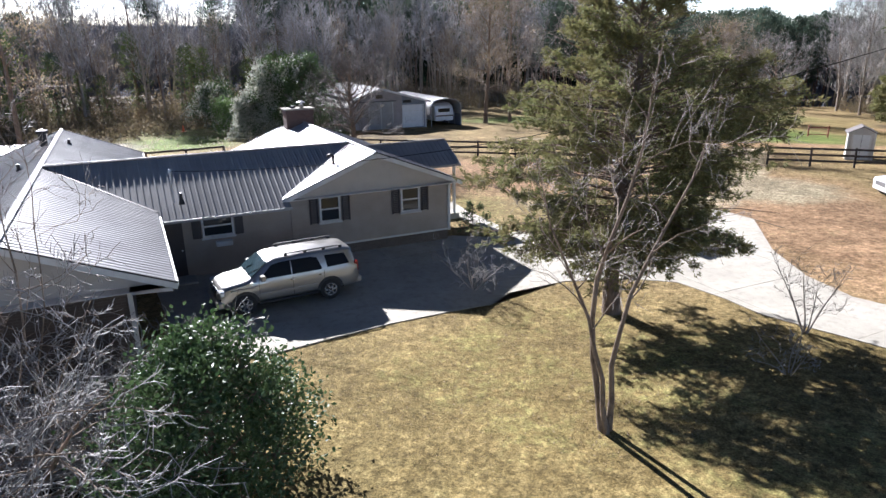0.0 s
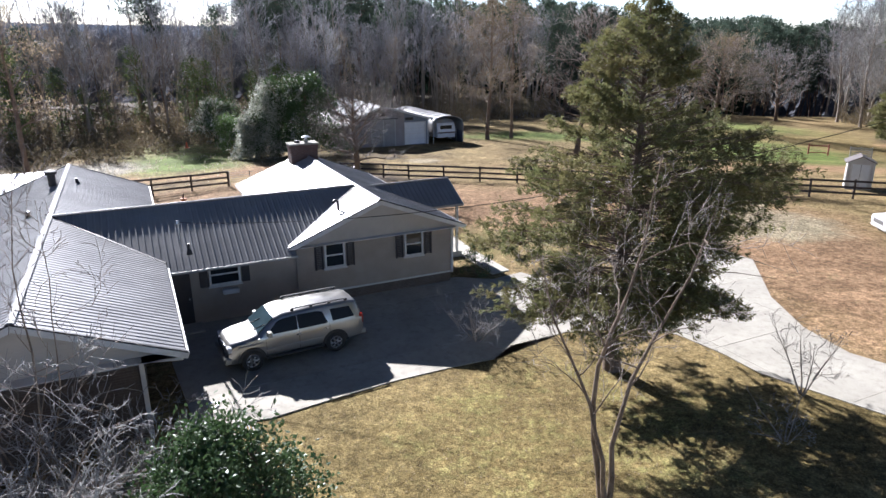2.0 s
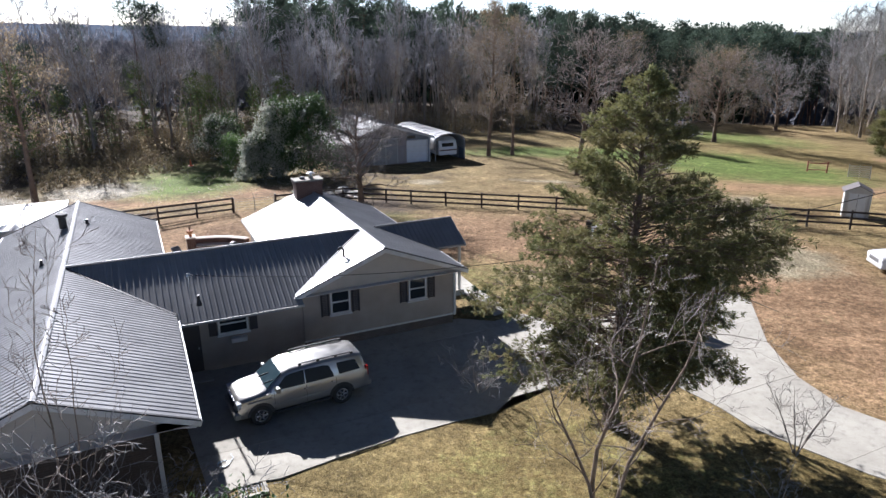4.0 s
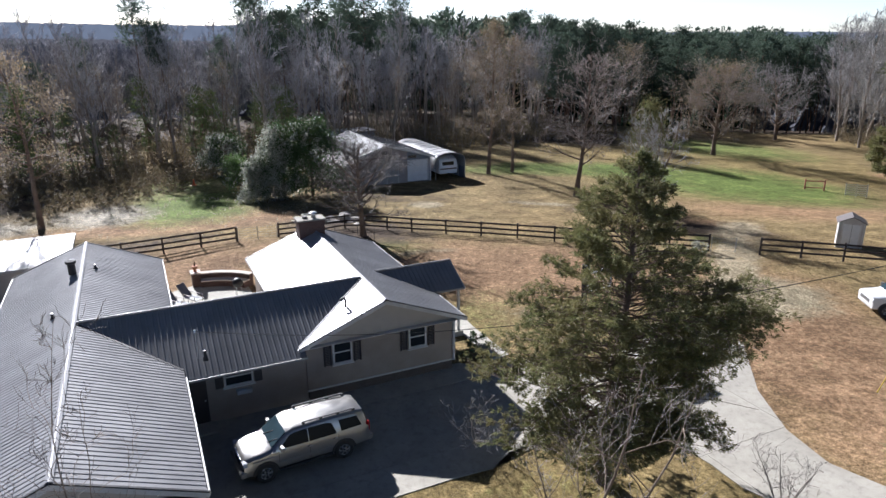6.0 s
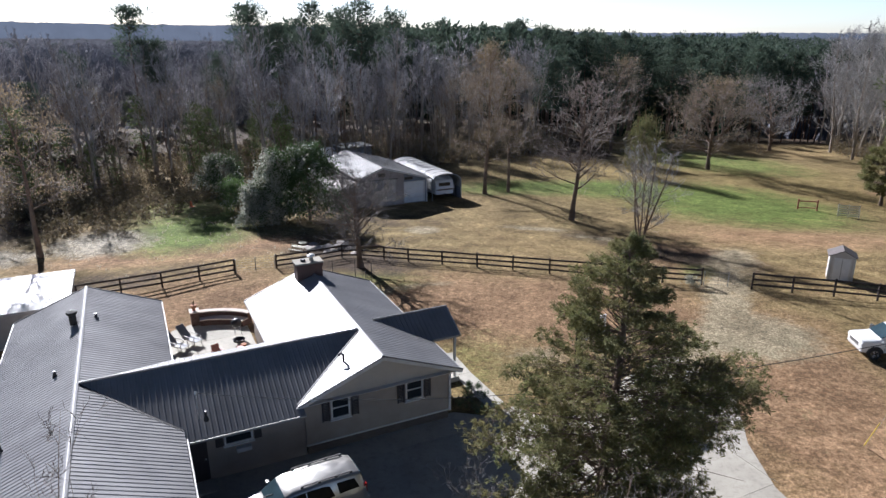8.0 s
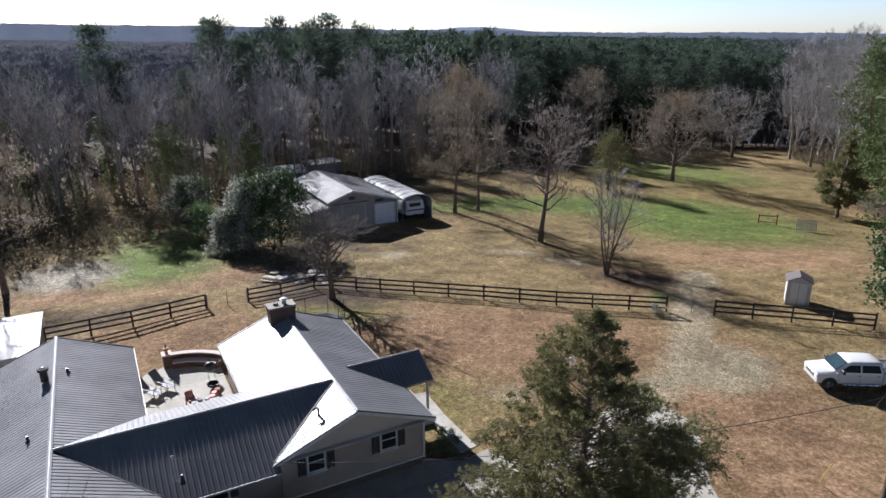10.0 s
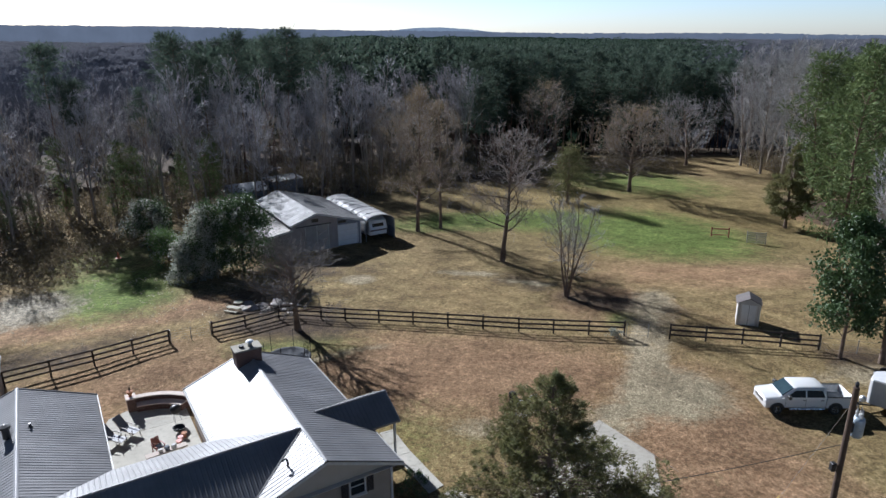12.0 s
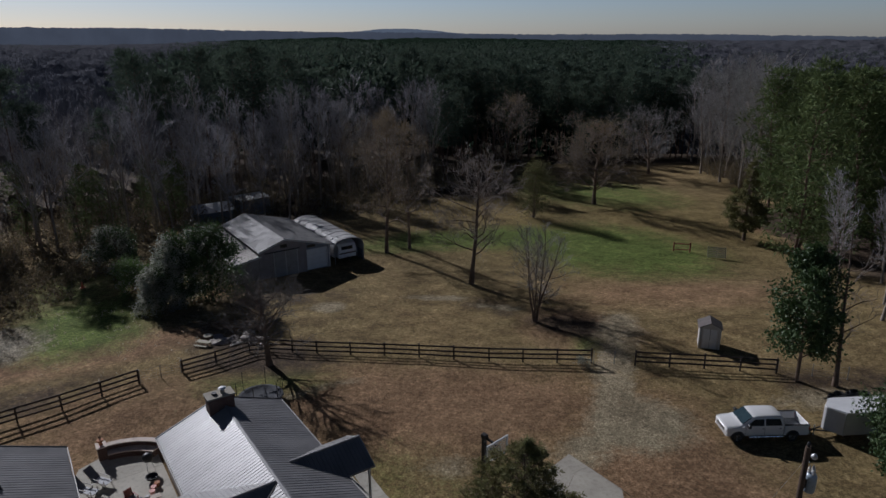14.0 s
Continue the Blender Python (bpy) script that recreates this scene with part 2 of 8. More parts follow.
CEDAR = foliage("cedar_sprays", (0.085, 0.10, 0.038), (0.205, 0.21, 0.085), (0.185, 0.155, 0.07), 0.8, 0.36)
PINE = foliage("pine_needles", (0.044, 0.068, 0.050), (0.112, 0.142, 0.100), (0.068, 0.095, 0.068), 0.85, 0.3, 0.25, 0.12)
# lit copy of the pine needles: sunshine painted in as a yellower green
SUNPINE = foliage("sunlit_pine_needles", (0.055, 0.088, 0.034), (0.165, 0.20, 0.075), (0.10, 0.13, 0.052), 0.8, 0.22, 0.2, 0.15)
# twigs of the woods, lightened and cooled to carry the haze over them
WOODTWIG = surface("haze_paled_twig", (0.25, 0.238, 0.252), (0.45, 0.43, 0.45), 0.9, 0.8, fine=5, vary=0.3)
PALETWIG = surface("pale_twig", (0.36, 0.32, 0.285), (0.52, 0.47, 0.42), 0.9, 0.7, fine=5)
# distant twigs: haze painted in as a paler, bluer grey
FARTWIG = surface("hazed_grey_twig", (0.125, 0.126, 0.142), (0.21, 0.208, 0.228), 0.02, 0.85, fine=0.5, spec=0.03)
BARNROOF = surface("grey_sheet_roof", (0.085, 0.087, 0.092), (0.21, 0.207, 0.205), 0.9, 0.7, 0.05, fine=7)
LOWROOF = surface("tan_weathered_sheet_roof", (0.25, 0.225, 0.20), (0.36, 0.33, 0.295), 0.6, 0.7, 0.0, fine=4)
DARKTWIG = surface("dark_grey_twig", (0.07, 0.06, 0.055), (0.16, 0.142, 0.13), 0.9, 0.8, fine=5)
HOLLY = foliage("glossy_holly_leaf", (0.04, 0.085, 0.025), (0.13, 0.19, 0.08), (0.07, 0.12, 0.045), 0.44, 0.2)
BROADLEAF = foliage("glossy_evergreen_leaf", (0.03, 0.062, 0.02), (0.095, 0.15, 0.05), (0.058, 0.098, 0.034), 0.55, 0.2)
DRYLEAF = foliage("dry_leaf", (0.21, 0.155, 0.09), (0.37, 0.295, 0.195), (0.29, 0.22, 0.13), 0.7, 0.4, 0.3)
GREENBUSH = foliage("light_green_leaf", (0.07, 0.13, 0.04), (0.17, 0.25, 0.08), (0.10, 0.16, 0.055), 0.6, 0.35)
# pale vine leaves, with their sun highlights painted into the light tone
VINE = foliage("sunlit_vine_leaf", (0.20, 0.22, 0.16), (0.50, 0.50, 0.44), (0.30, 0.31, 0.25), 0.5, 0.45)
BRAMBLE = foliage("bramble", (0.13, 0.10, 0.065), (0.29, 0.225, 0.145), (0.17, 0.15, 0.075), 0.8, 0.3)


# ---- shapes ----
def smooth(a, b, x):
    t = np.clip((x - a) / (b - a), 0, 1)
    return t * t * (3 - 2 * t)


def land(x, y):
    """Height of the land, without its small unevenness."""
    x, y = np.asarray(x, float), np.asarray(y, float)
    fall = 0.04 * np.maximum(0, np.minimum(y, 150) - 45) + 0.06 * np.maximum(0, np.minimum(x, 80) - 10) * smooth(45, 75, y)
    fall = fall + 5.0 * smooth(160, 205, y) * smooth(12, 36, x)
    return -fall


def gz(x, y):
    return float(land(x, y))


def mesh_object(name, verts, faces, material, smooth_faces=False):
    me = bpy.data.meshes.new(name)
    me.from_pydata(verts, [], faces)
    me.materials.append(material)
    if smooth_faces:
        me.shade_smooth()
    return new(name, me)


def thing(name, m, label, category, group="", kind=""):
    """The Empty at a thing's base, which its parts are parented to."""
    e = new(name)
    e.empty_display_size = 0.2
    e.matrix_basis = m
    return tagged(e, label, category, group, kind)


def bm_to(name, bm, material, smooth_faces=False):
    me = bpy.data.meshes.new(name)
    bmesh.ops.recalc_face_normals(bm, faces=bm.faces)
    bm.to_mesh(me)
    bm.free()
    me.materials.append(material)
    if smooth_faces:
        me.shade_smooth()
    return me


def part(name, bm, material, parent, label="", smooth_faces=False, at=None):
    ob = new(name, bm_to(name, bm, material, smooth_faces))
    ob.parent = parent
    if at is not None:
        ob.matrix_basis = at
    return tagged(ob, label)


def part_mesh(name, me, parent, at=None, label=""):
    ob = new(name, me)
    ob.parent = parent
    if at is not None:
        ob.matrix_basis = at
    return tagged(ob, label)


def box(bm, lo, hi, bevel=0.0, m=None):
    """A box between two corners, its edges rounded a little."""
    lo, hi = Vector(lo), Vector(hi)
    r = bmesh.ops.create_cube(bm, size=1.0)
    vs = r["verts"]
    for v in vs:
        v.co = Vector((lo[i] + (v.co[i] + 0.5) * (hi[i] - lo[i]) for i in range(3)))
    if bevel:
        es = list({e for v in vs for e in v.link_edges})
        out = bmesh.ops.bevel(bm, geom=es, offset=bevel, segments=1, affect='EDGES')
        vs = list({v for f in out["faces"] for v in f.verts} | {v for v in vs if v.is_valid})
    if m is not None:
        bmesh.ops.transform(bm, matrix=m, verts=vs)
    return bm


def bar(bm, a, b, w, h, up=(0, 0, 1), bevel=0.0):
    """A squared bar from a to b, w wide and h high."""
    a, b = Vector(a), Vector(b)
    d = (b - a).normalized()
    side = d.cross(Vector(up))
    side = side.normalized() if side.length > 1e-5 else Vector((1, 0, 0))
    top = side.cross(d)
    m = Matrix((side, d, top)).transposed().to_4x4()
    m.translation = a
    return box(bm, (-w / 2, 0, -h / 2), (w / 2, (b - a).length, h / 2), bevel, m)


def rod(bm, a, b, r0, r1=None, sides=8, caps=True):
    """A round bar from a to b, tapering from r0 to r1."""
    a, b = Vector(a), Vector(b)
    r1 = r0 if r1 is None else r1
    d = (b - a)
    q = d.to_track_quat('Z', 'Y').to_matrix()
    ra = [bm.verts.new(a + q @ Vector((r0 * math.cos(2 * math.pi * i / sides), r0 * math.sin(2 * math.pi * i / sides), 0))) for i in range(sides)]
    rb = [bm.verts.new(b + q @ Vector((r1 * math.cos(2 * math.pi * i / sides), r1 * math.sin(2 * math.pi * i / sides), 0))) for i in range(sides)]
    for i in range(sides):
        bm.faces.new((ra[i], ra[(i + 1) % sides], rb[(i + 1) % sides], rb[i]))
    if caps:
        bm.faces.new(ra[::-1])
        bm.faces.new(rb)
    return bm


def tube(bm, pts, r, sides=6):
    """One unbroken tube through the points."""
    rings = []
    for i, p in enumerate(pts):
        d = (pts[min(i + 1, len(pts) - 1)] - pts[max(i - 1, 0)]).to_track_quat('Z', 'Y').to_matrix()
        rings.append([bm.verts.new(p + d @ Vector((r * math.cos(2 * math.pi * k / sides), r * math.sin(2 * math.pi * k / sides), 0))) for k in range(sides)])
    for a, b in zip(rings, rings[1:]):
        for k in range(sides):
            bm.faces.new((a[k], a[(k + 1) % sides], b[(k + 1) % sides], b[k]))
    bm.faces.new(rings[0])
    bm.faces.new(rings[-1])
    return bm


def prism(bm, outline, lo, hi, axis='z', m=None):
    """An outline swept from lo to hi along an axis (outline in the other two axes, in order)."""
    def at(p, h):
        return {'z': (p[0], p[1], h), 'y': (p[0], h, p[1]), 'x': (h, p[0], p[1])}[axis]
    a = [bm.verts.new(at(p, lo)) for p in outline]
    b = [bm.verts.new(at(p, hi)) for p in outline]
    n = len(outline)
    for i in range(n):
        bm.faces.new((a[i], a[(i + 1) % n], b[(i + 1) % n], b[i]))
    fa, fb = bm.faces.new(a[::-1]), bm.faces.new(b)
    if n > 4:
        bmesh.ops.triangulate(bm, faces=[fa, fb])
    if m is not None:
        bmesh.ops.transform(bm, matrix=m, verts=a + b)
    return bm


def lathe(bm, profile, sides=16, m=None, axis='z', caps=True):
    """A profile of (radius, height) turned round an axis."""
    rings = []
    for r, h in profile:
        ring = []
        for i in range(sides):
            c, s = r * math.cos(2 * math.pi * i / sides), r * math.sin(2 * math.pi * i / sides)
            ring.append(bm.verts.new((c, s, h) if axis == 'z' else (c, h, s)))
        rings.append(ring)
    for a, b in zip(rings, rings[1:]):
        for i in range(sides):
            bm.faces.new((a[i], a[(i + 1) % sides], b[(i + 1) % sides], b[i]))
    for ring in (rings[0], rings[-1]) if caps else ():
        bm.faces.new(ring)
    if m is not None:
        bmesh.ops.transform(bm, matrix=m, verts=[v for r in rings for v in r])
    return bm


def clip(poly, a, b, c):
    """The part of a polygon where a*x + b*y >= c."""
    out = []
    for i, p in enumerate(poly):
        q = poly[(i + 1) % len(poly)]
        dp, dq = a * p[0] + b * p[1] - c, a * q[0] + b * q[1] - c
        if dp >= 0:
            out.append(p)
        if (dp > 0) != (dq > 0) and abs(dp - dq) > 1e-9:
            k = dp / (dp - dq)
            out.append((p[0] + k * (q[0] - p[0]), p[1] + k * (q[1] - p[1])))
    return out


def area(poly):
    return 0.5 * abs(sum(p[0] * q[1] - q[0] * p[1] for p, q in zip(poly, poly[1:] + poly[:1])))


# ---- plants ----
def tubes(segs, sides):
    """Vertices and faces of many tapered sticks at once."""
    s = np.array(segs, float)
    p0, p1, r0, r1 = s[:, 0:3], s[:, 3:6], s[:, 6], s[:, 7]
    d = p1 - p0
    d /= np.linalg.norm(d, axis=1)[:, None] + 1e-9
    ref = np.where(np.abs(d[:, 2:3]) > 0.9, np.array([[1.0, 0, 0]]), np.array([[0, 0, 1.0]]))
    a = np.cross(d, ref)
    a /= np.linalg.norm(a, axis=1)[:, None] + 1e-9
    b = np.cross(d, a)
    ang = np.arange(sides) * 2 * np.pi / sides
    ring = a[:, None, :] * np.cos(ang)[None, :, None] + b[:, None, :] * np.sin(ang)[None, :, None]
    v = np.concatenate([p0[:, None] + ring * r0[:, None, None], p1[:, None] + ring * r1[:, None, None]], 1).reshape(-1, 3)
    i = np.arange(sides)
    quad = np.stack([i, (i + 1) % sides, (i + 1) % sides + sides, i + sides], 1)
    f = (np.arange(len(s))[:, None, None] * 2 * sides + quad[None]).reshape(-1, 4)
    return v, f


def stick_mesh(name, segs, sides, material):
    v, f = tubes(segs, sides)
    me = bpy.data.meshes.new(name)
    me.from_pydata(v.tolist(), [], f.tolist())
    me.materials.append(material)
    me.shade_smooth()
    return me


def unit(v):
    return v / (np.linalg.norm(v, axis=-1, keepdims=True) + 1e-9)


def blade_mesh(name, centres, outward, rng, count, length, width, material, spread=0.8, droop=0.0):
    """Tufts of narrow needles or sprays round each centre."""
    c = np.repeat(np.asarray(centres, float), count, 0)
    o = np.repeat(np.asarray(outward, float), count, 0)
    n = len(c)
    d = unit(o + rng.normal(0, spread, (n, 3)) + np.array([0, 0, -droop]))
    side = unit(np.cross(d, rng.normal(0, 1, (n, 3))))
    l = length * rng.uniform(0.6, 1.3, (n, 1))
    w = width * rng.uniform(0.7, 1.3, (n, 1))
    base = c + rng.normal(0, length * 0.25, (n, 3))
    v = np.stack([base, base + d * l * 0.55 + side * w, base + d * l, base + d * l * 0.5 - side * w], 1).reshape(-1, 3)
    f = np.arange(n)[:, None] * 4 + np.array([[0, 1, 2, 3]])
    me = bpy.data.meshes.new(name)
    me.from_pydata(v.tolist(), [], f.tolist())
    me.materials.append(material)
    return me


def leaf_mesh(name, centres, rng, count, scatter, length, width, material, up=0.3):
    """Flat leaves with a fold, scattered about each centre."""
    c = np.repeat(np.asarray(centres, float), count, 0)
    n = len(c)
    p = c + rng.normal(0, scatter, (n, 3))
    d = unit(rng.normal(0, 1, (n, 3)) + np.array([0, 0, up]))
    side = unit(np.cross(d, rng.normal(0, 1, (n, 3))))
    fold = np.cross(d, side)
    l, w = length * rng.uniform(0.7, 1.3, (n, 1)), width * rng.uniform(0.7, 1.3, (n, 1))
    v = np.stack([p, p + d * l * 0.5 + side * w + fold * w * 0.3, p + d * l, p + d * l * 0.5 - side * w + fold * w * 0.3], 1).reshape(-1, 3)
    k = np.arange(n)[:, None] * 4
    f = np.concatenate([k + np.array([[0, 1, 2]]), k + np.array([[0, 2, 3]])], 0)
    me = bpy.data.meshes.new(name)
    me.from_pydata(v.tolist(), [], f.tolist())
    me.materials.append(material)
    return me


def grow(rng, height, radius, lean=(0, 0), bare=0.3, limbs=14, spread=0.45, rise=0.55, levels=3, kids=(6, 5, 4), wobble=0.12, thin=0.012, top=1.0, split=0.55, short=False, curl=0.35):
    """Sticks of a bare tree: thick ones, thin ones, and the tips of the thin ones."""
    thick, fine, tips = [], [], []

    def shoot(p, d, length, r, level, n):
        pts = [p]
        for i in range(n):
            d = unit(d + rng.normal(0, wobble * (1 + 0.5 * level), 3) + np.array([0, 0, 0.10 * rise]))
            p = p + d * (length / n)
            pts.append((p))
            ra, rb = r * (1 - 0.85 * i / n), r * (1 - 0.85 * (i + 1) / n)
            (thick if level < 2 else fine).append((*pts[-2], *pts[-1], max(ra, thin * 0.5), max(rb, thin * 0.4)))
        if level < levels:
            for k in range(kids[level - 1] if level else 0):
                t = rng.uniform(0.2, 1.0) * n
                i = min(int(t), n - 1)
                q = pts[i] + (pts[i + 1] - pts[i]) * (t - i)
                along = unit(pts[i + 1] - pts[i])
                out = unit(along + unit(np.cross(along, rng.normal(0, 1, 3))) * split * rng.uniform(0.8, 1.7) + np.array([0, 0, 0.15 * rise]))
                shoot(q, out, length * rng.uniform(0.35, 0.6), max(r * 0.5 * (1 - 0.6 * t / n), thin * 0.6), level + 1, 1 if short and level + 1 == levels else max(2, n - 1))
        else:
            tips.append(p)

    n = 9
    p, d = np.zeros(3), unit(np.array([lean[0], lean[1], 1.0]))
    spine = [p]
    for i in range(n):
        d = unit(d + rng.normal(0, wobble * curl, 3) * np.array([1, 1, 0.2]))
        p = p + d * height * top / n
        spine.append(p)
        thick.append((*spine[-2], *spine[-1], radius * (1 - 0.9 * i / n) * (1.25 if i == 0 else 1), radius * (1 - 0.9 * (i + 1) / n)))
    for k in range(limbs):
        t = (bare + (1 - bare) * (k + rng.uniform(0, 1)) / limbs) * n * 0.985
        i = min(int(t), n - 1)
        q = spine[i] + (spine[i + 1] - spine[i]) * (t - i)
        a = k * 2.4 + rng.uniform(-0.5, 0.5)
        h = t / n
        shape = math.sin(math.pi * min(1, max(0.12, (h - bare) / (1 - bare) * 0.75 + 0.25)))
        out = unit(np.array([math.cos(a), math.sin(a), rise * rng.uniform(0.6, 1.4)]))
        shoot(q, out, height * spread * shape * rng.uniform(0.75, 1.15), radius * 0.42 * (1 - 0.7 * h), 1, 4)
    return thick, fine, tips


def bare_tree(name, label, seed, m, height, radius, material=GREYBARK, twig=TWIG, leaves=0, group="", leaf=DRYLEAF, leaf_size=0.10, category="tree", **shape):
    rng = np.random.default_rng(seed)
    thick, fine, tips = grow(rng, height, radius, **shape)
    t = thing(name, m, label, category, group)
    part_mesh("trunk", stick_mesh("trunk", thick, 6, material), t)
    tagged(part_mesh("crown", stick_mesh("crown", fine, 3, twig), t, label="bare thin twigs"), kind="stuff")
    if leaves:
        part_mesh("leaves", leaf_mesh("leaves", np.array(tips), rng, leaves, leaf_size * 3.0, leaf_size, leaf_size * 0.45, leaf), t, label="a few dry brown leaves")
    return t


def pine_tree(label, seed, m, height, radius, crown_from=0.5, reach=0.16, whorls=14, group="", clumps=3, blade=0.7, needles=16, foliage_of=None, wide=0.10):
    """A straight trunk, bare low stubs, and limbs that carry rounded clumps of needles with gaps between them."""
    rng = np.random.default_rng(seed)
    thick, cs, os = [], [], []
    n = 8
    p = np.zeros(3)
    spine = [p]
    for i in range(n):
        p = p + np.array([rng.normal(0, 0.012) * height, rng.normal(0, 0.012) * height, height / n])
        spine.append(p)
        thick.append((*spine[-2], *spine[-1], radius * (1 - 0.9 * i / n), radius * (1 - 0.9 * (i + 1) / n)))

    def at(h):
        i = min(int(h * n), n - 1)
        return spine[i] + (spine[i + 1] - spine[i]) * (h * n - i)

    turn = rng.uniform(0, 6.28)
    for k in range(whorls):
        g = (k + 0.3) / whorls
        h = crown_from + (1 - crown_from) * g
        q = at(h)
        length = height * reach * math.sin(math.pi * (0.16 + 0.78 * g)) ** 0.7 * rng.uniform(0.75, 1.2)
        turn += 0.9
        arms = int(rng.integers(3, 6))
        for j in range(arms):
            a = turn + 2 * math.pi * j / arms + rng.normal(0, 0.35)
            reach_j = length * rng.uniform(0.55, 1.15)
            d = unit(np.array([math.cos(a), math.sin(a), rng.uniform(0.05, 0.35) + 0.6 * g]))
            e = q + d * reach_j
            thick.append((*q, *e, radius * 0.17, radius * 0.05))
            for c in range(clumps):
                f = 1.0 - 0.55 * c / max(1, clumps - 1) if clumps > 1 else 1.0
                r = blade * rng.uniform(0.55, 1.0)
                mid = q + (e - q) * f + rng.normal(0, 0.10 * reach_j, 3) * (c > 0) + np.array([0, 0, 0.25 * r])
                o = unit(rng.normal(0, 1, (needles, 3)) * np.array([1, 1, 0.75]) + np.array([0, 0, 0.35]) + d * 0.25)
                cs.append(mid + o * r * rng.uniform(0.1, 0.9, (needles, 1)) * np.array([1, 1, 0.6]))
                os.append(o)
    for k in range(int(whorls * 0.6)):
        q = at(crown_from * rng.uniform(0.35, 1.0))
        a = rng.uniform(0, 2 * math.pi)
        thick.append((*q, *(q + np.array([math.cos(a), math.sin(a), -0.1]) * height * 0.06 * rng.uniform(0.5, 1.3)), radius * 0.1, radius * 0.04))
    t = thing("pine_tree", m, label, "tree", group)
    part_mesh("trunk", stick_mesh("trunk", thick, 5, PINEBARK), t)
    part_mesh("crown", blade_mesh("crown", np.concatenate(cs), np.concatenate(os), rng, 1, blade * 0.8, blade * wide, foliage_of or PINE, 0.35), t, label="dark green needle clumps")
    return t


def place(x, y, turn=0.0, size=1.0, sink=0.05):
    return pose(x, y, gz(x, y) - sink, 0, 0, turn) @ Matrix.Scale(size, 4)


# ---- the land ----
def graded(lo, hi, step, far_lo, far_hi, growth=1.22):
    mid = list(np.arange(lo, hi + 1e-6, step))
    s, left = step, [lo]
    while left[-1] > far_lo:
        s *= growth
        left.append(left[-1] - s)
    s, right = step, [mid[-1]]
    while right[-1] < far_hi:
        s *= growth
        right.append(right[-1] + s)
    return np.array(left[:0:-1] + mid + right[1:])


def blob(x, y, cx, cy, rx, ry, turn=0.0):
    """1 inside an ellipse, falling to 0 round its rim (0.5 on the rim)."""
    c, s = math.cos(radians(turn)), math.sin(radians(turn))
    dx, dy = (x - cx) * c + (y - cy) * s, -(x - cx) * s + (y - cy) * c
    return np.clip(1.0 - 0.5 * ((dx / rx) ** 2 + (dy / ry) ** 2), 0, 1)


def band(x, y, pts, half):
    """1 along a line of points, 0.5 at the half width."""
    best = np.full(x.shape, 1e9)
    for (ax, ay), (bx, by) in zip(pts, pts[1:]):
        k = np.clip(((x - ax) * (bx - ax) + (y - ay) * (by - ay)) / ((bx - ax) ** 2 + (by - ay) ** 2), 0, 1)
        best = np.minimum(best, np.hypot(x - ax - k * (bx - ax), y - ay - k * (by - ay)))
    return np.clip(1 - 0.5 * best / half, 0, 1)


# wheel ruts from the yard gate down to the driveway
RUT_A = [(15.15, 34.8), (17.1, 39.1), (19.0, 43.6), (20.2, 47)]
RUT_B = [(16.9, 34.6), (18.85, 38.9), (20.65, 43.4), (21.8, 47)]


